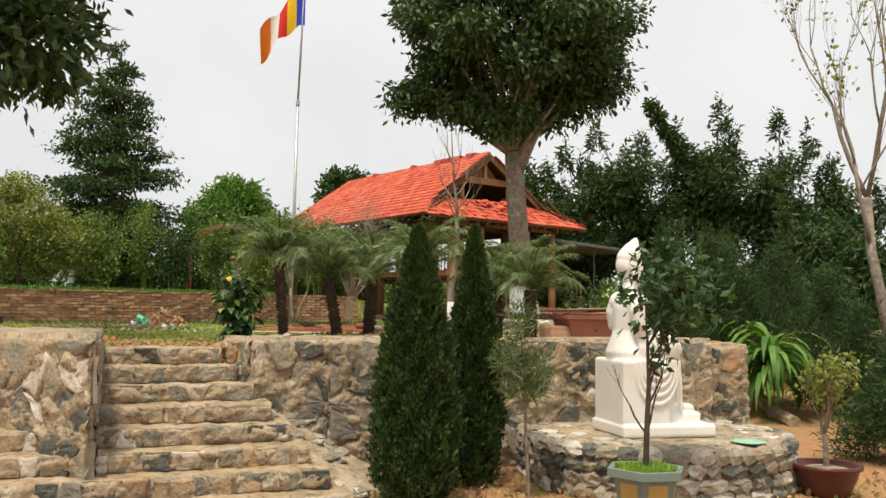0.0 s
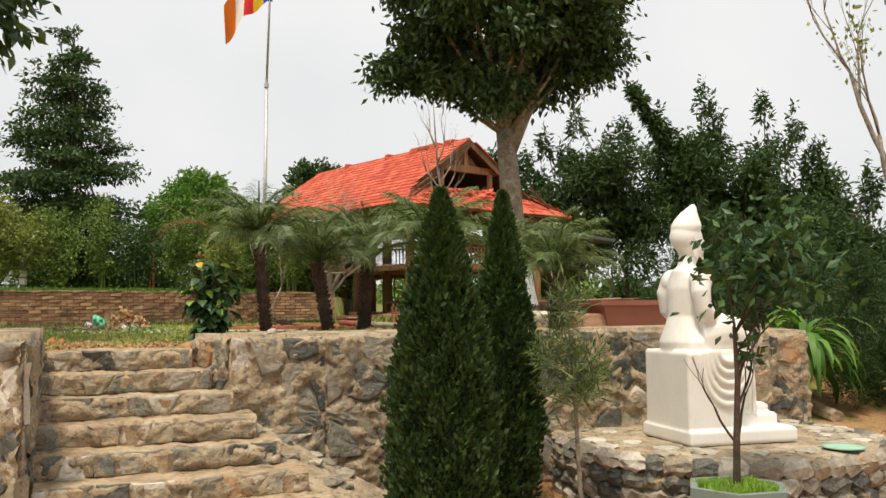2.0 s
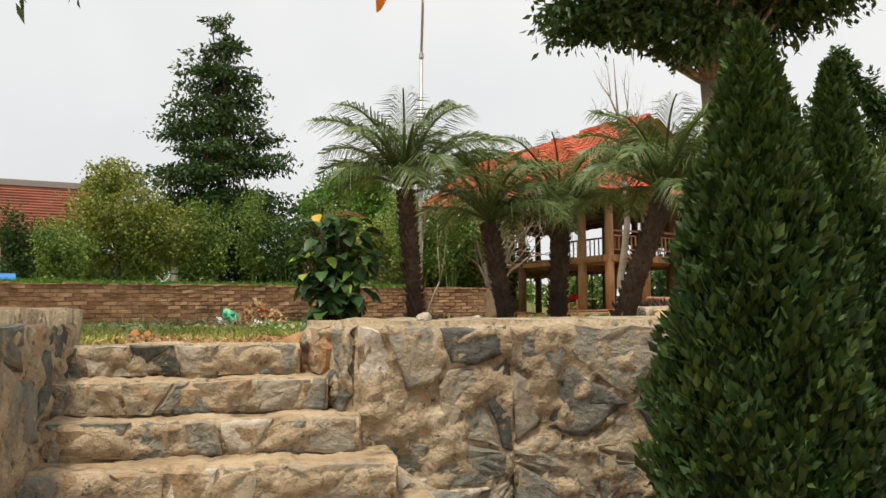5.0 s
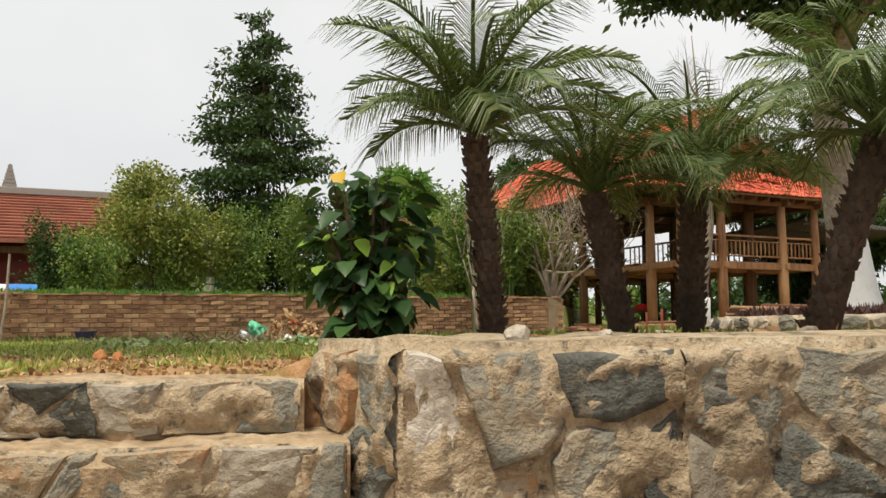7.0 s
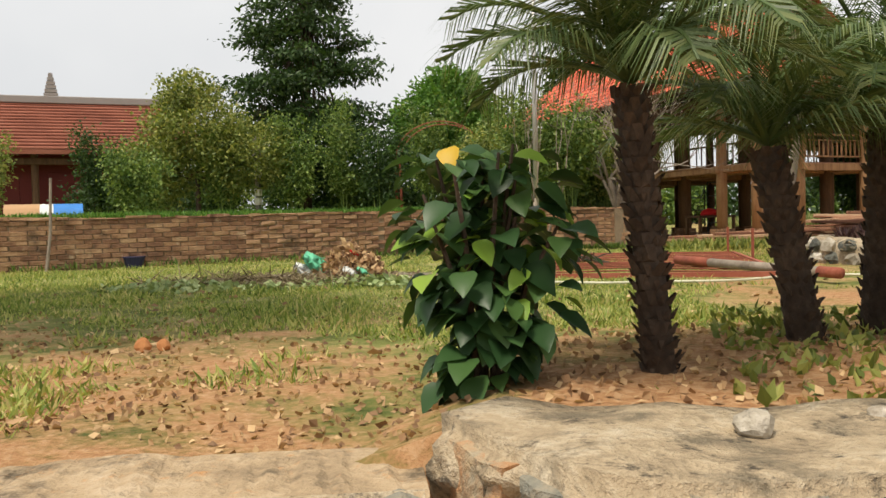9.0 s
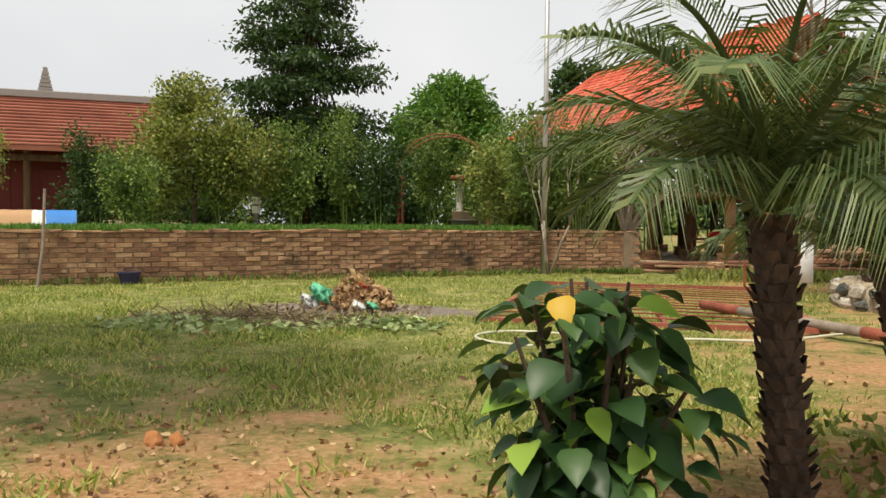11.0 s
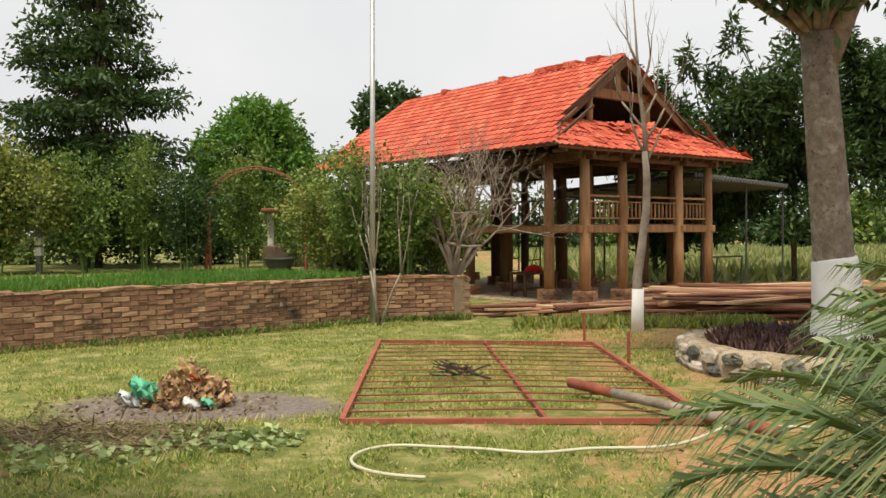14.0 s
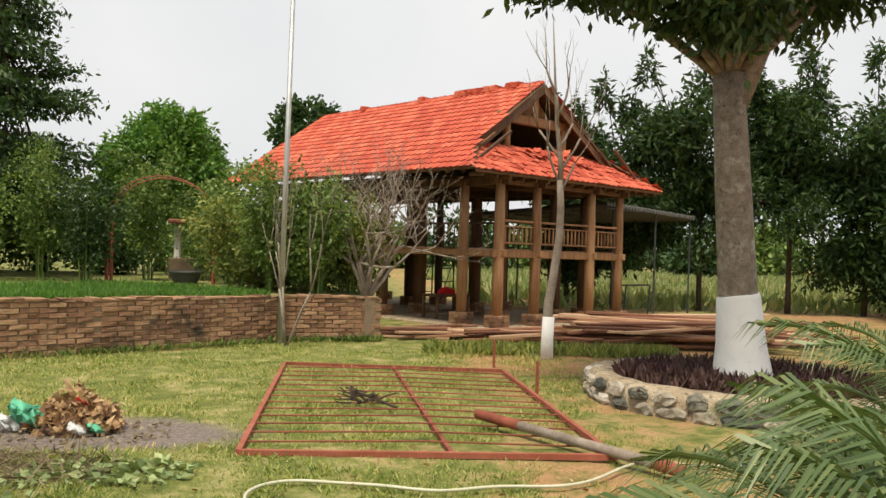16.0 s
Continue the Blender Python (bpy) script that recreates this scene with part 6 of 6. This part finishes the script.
for x, y, s in ((-1.72, 9.15, 0.045), (-1.45, 9.3, 0.03), (-0.8, 9.45, 0.035)):
    b = bmesh.new()
    bmesh.ops.create_icosphere(b, subdivisions=2, radius=s)
    for v in b.verts:
        v.co = Vector((v.co.x, v.co.y, v.co.z * 0.75)) + noise.noise_vector(v.co * 20) * s * 0.3
    o = new("loose_rock", finish(b, "loose_rock", STONE_PALE))
    o.matrix_basis = pose(x, y, 1.40 + s * 0.2)
    tagged(o, "loose pale rock on the wall top", "rock", "loose rocks")

# flagpole and flag
pole = thing("flagpole", "tall thin steel flagpole by the garden wall", "flagpole", pose(-4.45, 24.15, 1.2))
part("lower_tube", tube(bmesh.new(), [(0, 0, 0), (0.05, 0, 6.4)], [0.052, 0.042], 12), STEEL, pole, "", True)
part("upper_tube", tube(bmesh.new(), [(0.05, 0, 6.4), (0.20, 0, 11.2)], [0.032, 0.026], 10), STEEL, pole, "", True)
part("collar", tube(bmesh.new(), [(0.049, 0, 6.33), (0.051, 0, 6.45)], 0.06, 12), STEEL, pole)
flag = thing("flag", "five-striped blue yellow red white orange flag", "flag", pose(-4.25, 24.12, 9.85))
names = ["blue", "yellow", "red", "white", "orange"]


def flag_point(s, h):
    x = -1.25 * s
    return Vector((x, 0.18 * math.sin(s * 9 + h * 2) * s, 0.95 * h - 0.75 * s * s - 0.35 * s + 0.07 * math.sin(s * 12 + h * 4)))


for i, nm in enumerate(names):
    bm = bmesh.new()
    cols = [[bm.verts.new(flag_point((i + k / 5) / 5, j / 10)) for j in range(11)] for k in range(6)]
    for p, q in zip(cols, cols[1:]):
        for j in range(10):
            bm.faces.new((p[j], p[j + 1], q[j + 1], q[j]))
    part(nm + "_stripe", bm, FLAG[nm], flag, nm + " stripe", True)

# stick, bucket, tarp at the brick wall
s = new("wooden_stick", finish(tube(bmesh.new(), [(0, 0, -0.1), (0.03, 0.1, 0.6), (0.02, 0.16, 1.45)], [0.028, 0.024, 0.02], 7), "wooden_stick", TWIG))
s.matrix_basis = pose(-11.25, 18.55, GZ)
tagged(s, "thin wooden stick leaning at the brick wall", "stick")
s = thing("basket", "small dark blue plastic basket at the wall foot", "basket", pose(-10.3, 19.45, GZ))
part("bowl", lathe(bmesh.new(), [(0.13, 0), (0.17, 0.16), (0.185, 0.16), (0.185, 0.18), (0.16, 0.18)], 14), plain("navy_plastic", (0.035, 0.035, 0.09), 0.5), s)
tp = thing("blue_tarp", "blue and tan folded tarpaulin on the garden edge", "tarpaulin", pose(-14.0, 22.15, 2.04, 0, 0, 38))
for x0, x1, m, nm in ((-0.9, -0.25, plain("tan_sheet", (0.50, 0.30, 0.15), 0.7), "tan_sheet"), (-0.25, 0.0, WHITE_BAG, "white_sheet"), (0.0, 0.55, BLUE, "blue_sheet")):
    bm = bmesh.new()
    cols = [[bm.verts.new((x0 + (x1 - x0) * k / 4, y, z + 0.02 * noise.noise(Vector((x0 + k, y * 5, 0))))) for y, z in ((-0.35, 0), (-0.25, 0.30), (0.0, 0.42), (0.3, 0.0))] for k in range(5)]
    for p, q in zip(cols, cols[1:]):
        for j in range(3):
            bm.faces.new((p[j], p[j + 1], q[j + 1], q[j]))
    part(nm, bm, m, tp, "", True)

# white lantern column among the shrubs
ln = thing("lantern_column", "slim white pierced lantern column among shrubs", "lantern", pose(-12.2, 27.6, 2.0) @ Matrix.Diagonal((0.62, 0.62, 0.78, 1)))
for k in (0, 1, 3, 4):
    part("block", bevelled((-0.13, -0.13, 0.6 + k * 0.30), (0.13, 0.13, 0.84 + k * 0.30), 0.02), WHITE_PAINT, ln)
part("shaft", bevelled((-0.09, -0.09, 0), (0.09, 0.09, 2.1), 0.01), STONE, ln)
part("cap", lathe(bmesh.new(), [(0.30, 2.1), (0.28, 2.2), (0.16, 2.3), (0.16, 2.6), (0.22, 2.65), (0.05, 2.95)], 4), GREY_RIDGE, ln)

# garden arch
arch = thing("garden_arch", "arched steel trellis with red posts", "arch", pose(-7.6, 28.7, 2.0, 0, 0, 8))
ap = [(-1.15, 0, 1.55)] + [(-1.15 * math.cos(a), 0, 1.55 + 0.95 * math.sin(a)) for a in np.linspace(0.25, 2.9, 12)] + [(1.15, 0, 1.55)]
for y in (0, 0.7):
    part("hoop", tube(bmesh.new(), [(p[0], y, p[2]) for p in ap], 0.014, 6), RUST, arch)
    for x in (-1.15, 1.15):
        part("post", tube(bmesh.new(), [(x, y, -0.05), (x, y, 1.55)], 0.04, 6), RUST, arch, "red post")
for p in ap[1::2]:
    part("slat", tube(bmesh.new(), [(p[0], 0, p[2]), (p[0], 0.7, p[2])], 0.015, 5), STEEL, arch)
gs = thing("garden_shrine", "small brick and plaster garden shrine", "shrine", pose(-7.6, 32.0, 2.0))
part("base", bevelled((-0.5, -0.3, 0), (0.5, 0.3, 0.6), 0.02), BRICK_BED, gs)
for x in (-0.35, 0.35):
    part("column", tube(bmesh.new(), [(x, 0, 0.6), (x, 0, 1.5)], 0.09, 8), WHITE_PAINT, gs)
part("roof", bevelled((-0.55, -0.35, 1.5), (0.55, 0.35, 1.62), 0.03), OLD_TILE, gs)
p = bowl_pot(-7.15, 29.2, 2.02, 0.36, 0.32, DARK_STEEL, "dark round planter on the upper garden")

# ---- beside the house ----
rnd = random.Random(71)


def plank_pile(n, cx, cy, z, rot, l0, l1, spread, label):
    t = thing("timber_pile", label, "timber pile", pose(cx, cy, z, 0, 0, rot), "timber piles by the house")
    for k in range(n):
        l, w, h = rnd.uniform(l0, l1), rnd.uniform(0.10, 0.24), rnd.uniform(0.03, 0.06)
        m = pose(rnd.uniform(-0.5, 0.5), rnd.uniform(-spread, spread), (k // 4) * 0.05 + rnd.uniform(0, 0.02), rnd.uniform(-5, 5), rnd.uniform(-2.5, 2.5), rnd.gauss(0, 12))
        part("plank", bevelled((-l / 2, -w / 2, 0), (l / 2, w / 2, h), 0.006), PLANK, t, at=m)


plank_pile(44, 3.0, 25.1, 1.26, 2, 3.0, 4.6, 0.9, "stack of sawn planks and beams on the ground")
plank_pile(22, 0.4, 24.9, 1.26, 8, 1.6, 3.2, 0.5, "loose stack of old timber before the house")
plank_pile(16, -1.6, 25.9, 1.26, 20, 0.8, 1.9, 0.5, "short timber offcuts beside the house floor")
plank_pile(18, 5.6, 26.2, 1.26, -4, 2.5, 4.0, 0.7, "long boards stacked by the shed")
bx = thing("tile_rubble", "spilled red tile fragments before the house", "rubble")
for k in range(70):
    m = pose(rnd.uniform(-0.8, 3.6), 26.6 + rnd.uniform(-0.6, 0.7), 1.27, rnd.uniform(-15, 15), rnd.uniform(-15, 15), rnd.uniform(0, 180))
    part("shard", box(bmesh.new(), (-0.1, -0.07, 0), (rnd.uniform(0.02, 0.12), rnd.uniform(0.0, 0.07), 0.025), None, 0.01), TILE, bx, at=m)
o = new("yellow_bottle", finish(tube(bmesh.new(), [(-0.14, 0, 0), (0.10, 0, 0), (0.13, 0, 0), (0.2, 0, 0)], [0.08, 0.08, 0.03, 0.03], 10), "yellow_bottle", YELLOW, True))
o.matrix_basis = pose(2.55, 26.3, 1.55)
tagged(o, "yellow plastic bottle lying on the timber", "bottle")
for k in range(16):
    x, y = -1.8 + k * 0.27 + rnd.uniform(-0.1, 0.1), 23.6 - k * 0.02 + rnd.uniform(-0.12, 0.12)
    b = bmesh.new()
    bmesh.ops.create_icosphere(b, subdivisions=2, radius=rnd.uniform(0.07, 0.14))
    for v in b.verts:
        v.co = Vector((v.co.x * 1.3, v.co.y, v.co.z * 0.5)) + noise.noise_vector(v.co * 12 + Vector((k, 0, 0))) * 0.03
    o = new("edging_stone", finish(b, "edging_stone", STONE_PALE))
    o.matrix_basis = pose(x, y, 1.28, 0, 0, rnd.uniform(0, 180))
    tagged(o, "pale rough stone edging the house yard", "stone", "edging stones")
v, f = tufts(2600, lambda: (random.uniform(-1.9, 2.4), 23.3 + random.gauss(0, 0.22), 1.27), 0.20, 0.09, 0.9)
tagged(new("border_plants", raw("border_plants", v, f, LEAF_OLIVE)), "low straggly border plants before the house", "plants", kind="stuff")
# workbench with red cloth, and a cabinet under the house
wb = thing("workbench", "wooden workbench with red cloth under the house", "workbench", HM @ pose(0.9, 2.6, 0.03))
part("top", bevelled((-0.6, -0.3, 0.55), (0.6, 0.3, 0.61), 0.01), WOOD_DARK, wb)
for x in (-0.55, 0.55):
    for y in (-0.25, 0.25):
        part("leg", bevelled((x - 0.035, y - 0.035, 0), (x + 0.035, y + 0.035, 0.55), 0.006), WOOD_DARK, wb)
part("shelf", bevelled((-0.55, -0.27, 0.15), (0.55, 0.27, 0.18), 0.006), WOOD_DARK, wb)
b = bmesh.new()
bmesh.ops.create_icosphere(b, subdivisions=3, radius=1)
for v in b.verts:
    v.co = Vector((v.co.x * 0.28, v.co.y * 0.18, max(-0.1, v.co.z) * 0.15)) + noise.noise_vector(v.co * 4) * 0.05
o = new("red_cloth", finish(b, "red_cloth", FLAG["red"], True))
o.matrix_basis = HM @ pose(0.9, 2.6, 0.66)
tagged(o, "crumpled red cloth on the workbench", "cloth")
for u, v in ((2.0, 7.4), (3.4, 5.2), (4.2, 7.0), (1.4, 8.6)):
    t = thing("scaffold_frame", "dark steel scaffold frame under the house", "scaffold", HM @ pose(u, v, 0.03, 0, 0, 20), "scaffold frames")
    for x in (-0.5, 0.5):
        part("upright", tube(bmesh.new(), [(x, 0, 0), (x, 0, 1.6)], 0.024, 6), DARK_STEEL, t)
    for z in (0.4, 0.8, 1.2, 1.6):
        part("rung", tube(bmesh.new(), [(-0.5, 0, z), (0.5, 0, z)], 0.018, 6), DARK_STEEL, t)
    part("brace", tube(bmesh.new(), [(-0.5, 0, 0.1), (0.5, 0, 1.5)], 0.014, 6), DARK_STEEL, t)
# lean-to shed beside the house
shed = thing("open_shed", "open steel shed with corrugated roof on thin posts", "shed", HM @ pose(5.6, 2.2, 0))
for k in range(30):
    part("roof_sheet", tube(bmesh.new(), [(k * 0.16, -1.2, 3.22 - k * 0.006), (k * 0.16, 4.5, 2.95 - k * 0.006)], 0.075, 6), plain("grey_sheet", (0.13, 0.13, 0.12), 0.6) if k == 0 else shed.children[0].data.materials[0], shed)
for z, v in ((3.12, -1.15), (3.07, 0.0), (3.02, 1.1), (2.97, 2.2), (2.92, 3.3), (2.87, 4.4)):
    part("purlin", bevelled((-0.1, v - 0.03, z - 0.06), (4.8, v + 0.03, z), 0.008), DARK_STEEL, shed)
for x in (0.4, 2.6, 4.6):
    for v in (-1.1, 4.4):
        part("post", tube(bmesh.new(), [(x, v, -0.05), (x, v, 3.1 if v < 0 else 2.85)], 0.03, 8), DARK_STEEL, shed)
fr = thing("steel_table_frame", "dark steel table frame in the yard", "frame", HM @ pose(6.2, 0.4, 0))
part("top_bar", tube(bmesh.new(), [(-0.7, 0, 0.95), (0.7, 0, 0.95)], 0.025, 6), DARK_STEEL, fr)
for x in (-0.6, 0.6):
    part("leg", tube(bmesh.new(), [(x, 0, 0), (x + 0.1, 0, 0.95)], 0.025, 6), DARK_STEEL, fr)

# ---- red-roofed hall to the far side ----
hall = thing("temple_hall", "long low hall with old red-brown tiled roof", "hall", Matrix.Translation((-20.6, 37.2, 1.9)) @ Matrix.Rotation(radians(36.6), 4, "Z"))
# x runs along the front towards its near end, y to the back
bm = bmesh.new()
q = [(-16, -0.6, 3.05), (0.9, -0.6, 3.05), (0.9, 3.4, 5.30), (-16, 3.4, 5.30), (0.9, 7.4, 3.05), (-16, 7.4, 3.05)]
vs = [bm.verts.new(p) for p in q] + [bm.verts.new((p[0], p[1], p[2] - 0.16)) for p in q]
for idx in ((0, 1, 2, 3), (3, 2, 4, 5), (6, 9, 8, 7), (9, 11, 10, 8), (0, 6, 7, 1), (1, 7, 8, 2), (2, 8, 10, 4), (0, 3, 9, 6), (3, 5, 11, 9), (4, 10, 11, 5)):
    bm.faces.new([vs[i] for i in idx])
bmesh.ops.recalc_face_normals(bm, faces=bm.faces[:])
rf = part("roof", bm, OLD_TILE, hall, "old red-brown tiled roof")
bm = bmesh.new()
for k in range(15):
    z0, y0 = 3.08 + k * 0.15, -0.6 + k * 0.267
    box(bm, (-16, y0, z0), (0.9, y0 + 0.25, z0 + 0.05))
part("tiling", bm, OLD_TILE, rf)["kind"] = "stuff"
part("ridge", bevelled((-16, 3.25, 5.28), (1.0, 3.55, 5.58), 0.03), GREY_RIDGE, hall, "weathered grey ridge")
orn = bmesh.new()
for k in range(6):
    w = 0.27 - k * 0.036
    box(orn, (-4.5 - w, 3.4 - w * 0.5, 5.58 + k * 0.16), (-4.5 + w, 3.4 + w * 0.5, 5.70 + k * 0.16))
    box(orn, (-4.5 - w * 0.7, 3.4 - w * 0.35, 5.70 + k * 0.16), (-4.5 + w * 0.7, 3.4 + w * 0.35, 5.735 + k * 0.16))
part("ridge_ornament", orn, GREY_RIDGE, hall, "small tiered ridge ornament")
part("wall", bevelled((-15.5, 0.9, 0), (0.3, 6.5, 3.0), 0.02), RED_PANEL, hall, "dark red timber panelling")
part("plinth", bevelled((-15.8, -0.2, -0.3), (0.6, 0.9, 0.42), 0.03), CREAM, hall, "cream plastered plinth")
for k in range(7):
    part("column", tube(bmesh.new(), [(-15 + k * 2.5, 0.1, 0.4), (-15 + k * 2.5, 0.1, 2.95)], 0.13, 10), WOOD_DARK, hall)
    part("door_panel", bevelled((-14.6 + k * 2.5, 0.86, 0.45), (-13.1 + k * 2.5, 0.89, 2.3), 0.01), RED_PANEL, hall)
part("eave_beam", bevelled((-15.6, -0.05, 2.55), (0.5, 0.2, 2.80), 0.02), WOOD_DARK, hall)

# ---- far country ----
rnd = random.Random(91)
for i in range(40):
    x = -70 + i * 4.0 + rnd.uniform(-1.5, 1.5)
    y = 88 + rnd.uniform(-10, 14)
    h = rnd.uniform(3, 6)
    round_tree("far_tree", "hazy green distant tree", x, y, 0.9, [(rnd.uniform(-1, 1), 0, h * 0.6, h * 0.55, h * 0.5, h * 0.42), (rnd.uniform(-2, 2), 0, h * 0.4, h * 0.6, h * 0.5, h * 0.35)], 1500, 0.55, LEAF_MID if rnd.random() < 0.5 else LEAF_DARK, h * 0.4, 0.12, 700 + i, (0, 0), 0.35, 0.1, 0.4, 0.8, None, "distant trees")
n = 52000
c = np.stack([RNG.uniform(1, 62, n), 36 + 54 * RNG.random(n) ** 0.8, np.full(n, 1.2)], axis=1)
d = RNG.normal(size=(n, 3)) * 0.45
d[:, 2] = 0.8
v, f = leaves(c, d, 0.62, 0.13)
tagged(new("reed_field", raw("reed_field", v, f, REED)), "pale green field of tall reeds", "field", kind="stuff")

# ---- grass ----


def lawn(n, x0, x1, y0, y1, ln, width, bias=0.0, material=None):
    xs3, ys3 = RNG.uniform(x0, x1, n), y0 + (y1 - y0) * RNG.random(n) ** (1 + bias)
    keep, pts = [], []
    for x, y in zip(xs3, ys3):
        nz = noise.noise(Vector((x * 0.6, y * 0.6, 5))) + 0.6 * noise.noise(Vector((x * 2.2, y * 2.2, 9)))
        bare = 0.55 * (1 - step(y, 9.8, 13.0)) + 0.45 * step(x, -2.6, -0.6) * (1 - step(y, 16, 22)) + 0.25 * step(x, -1.0, 0.8)
        if ((x + 5.35) * 0.62) ** 2 + ((y - 16.6) * 1.15) ** 2 < 0.55 + 0.3 * random.random() or (x - RCX) ** 2 + (y - RCY) ** 2 < RR * RR:
            continue
        if nz - bare * 1.5 < -0.38 + random.random() * 0.25 - 0.2:
            continue
        z = height(x, y)
        if z < 1.1:
            continue
        pts.append((x, y, z - 0.005))
    c = np.array(pts)
    d = RNG.normal(size=(len(c), 3)) * 0.75
    d[:, 2] = np.abs(d[:, 2]) + 0.45
    tall = np.array([0.55 + 0.75 * max(0.0, 0.5 + noise.noise(Vector((x * 1.3, y * 1.3, 2))) + 0.7 * noise.noise(Vector((x * 4.1, y * 4.1, 6)))) for x, y, z in pts])
    return leaves(c, d, ln * tall, width, 0.1, 0.5)


v, f = lawn(230000, -12.5, 2.5, 9.0, 24.5, 0.052, 0.085, 0.4)
tagged(new("lawn_grass", raw("lawn_grass", v, f, GRASS)), "short patchy green lawn grass", "grass", kind="stuff")
v, f = lawn(60000, -9.0, 1.0, 9.0, 16.5, 0.034, 0.13, 0.3)
tagged(new("lawn_clover", raw("lawn_clover", v, f, GRASS)), "fine low grass near the stairs", "grass", kind="stuff")


def edge_strip():
    k = random.randrange(1, 4)
    (x0, y0), (x1, y1) = BW[k - 1], BW[k]
    s = random.random()
    d = Vector((x1 - x0, y1 - y0, 0)).normalized()
    o = abs(random.gauss(0, 1.9)) + 0.3
    return (x0 + (x1 - x0) * s - d.y * o, y0 + (y1 - y0) * s + d.x * o, 2.04)


v, f = tufts(44000, edge_strip, 0.15, 0.07, 0.8)
tagged(new("garden_grass", raw("garden_grass", v, f, LEAF_LIGHT)), "lush green grass along the garden wall top", "grass", kind="stuff")
v, f = tufts(1500, lambda: (random.uniform(-1.7, 0.6), random.uniform(9.5, 11.8), 1.36), 0.06, 0.26, 0.35)
tagged(new("bed_weeds", raw("bed_weeds", v, f, LEAF_OLIVE)), "weeds on the planting bed round the palms", "weeds", kind="stuff")
v, f = tufts(1500, lambda: (lambda k, s: (BW[k][0] + (BW[k + 1][0] - BW[k][0]) * s + 0.08, BW[k][1] + (BW[k + 1][1] - BW[k][1]) * s - 0.1, GZ))(random.randrange(1, 4), random.random()), 0.13, 0.08, 0.9)
tagged(new("wall_foot_weeds", raw("wall_foot_weeds", v, f, LEAF_MID)), "weeds along the brick wall foot", "weeds", kind="stuff")

v, f = tufts(2600, lambda: (lambda x, y: (x, y, height(x, y)))(random.uniform(-1.0, 6.5), random.uniform(5.5, 9.0)), 0.07, 0.12, 0.5)
tagged(new("yard_weeds", raw("yard_weeds", v, f, GRASS)), "sparse weeds on the bare lower yard", "weeds", kind="stuff")
v, f = tufts(1500, lambda: (lambda x, y: (x, y, height(x, y) + 0.005))(random.uniform(-1.0, 6.5), random.uniform(5.5, 9.8)), 0.08, 0.3, 0.02)
tagged(new("yard_litter", raw("yard_litter", v, f, LEAF_DRY)), "dry leaf litter on the lower yard", "litter", kind="stuff")

v, f = tufts(5200, lambda: (lambda x, y: (x, y, height(x, y) + 0.004))(random.uniform(-6.5, 0.8), 9.3 + abs(random.gauss(0, 1.6))), 0.026, 0.45, 0.05)
tagged(new("earth_crumbs", raw("earth_crumbs", v, f, LEAF_DRY)), "crumbs of dry earth and leaf on the bare soil", "litter", kind="stuff")

# ---- small pieces last ----
for pr, m in tile_slots:
    link("roof_tile", tile_me, pr, at=m)
brick_slots.sort(key=lambda s: abs(s[1] + 6.2))
for m, _ in brick_slots[:300]:
    link("brick", brick_meshes[random.randrange(5)], wall_brick, at=m)
bv = np.array([v.co[:] for v in brick_meshes[0].vertices])
bf = [list(p.vertices) for p in brick_meshes[0].polygons]
vs, fs = [], []
for m, _ in brick_slots[300:]:
    r = np.array(m)
    o = len(vs) * len(bv)
    vs.append(bv @ r[:3, :3].T + r[:3, 3])
    fs += [[i + o for i in f] for f in bf]
me = bpy.data.meshes.new("bricks")
me.from_pydata(np.concatenate(vs).tolist(), [], fs)
me.materials.append(BRICK_FAR)
link("bricks", me, wall_brick)["kind"] = "stuff"
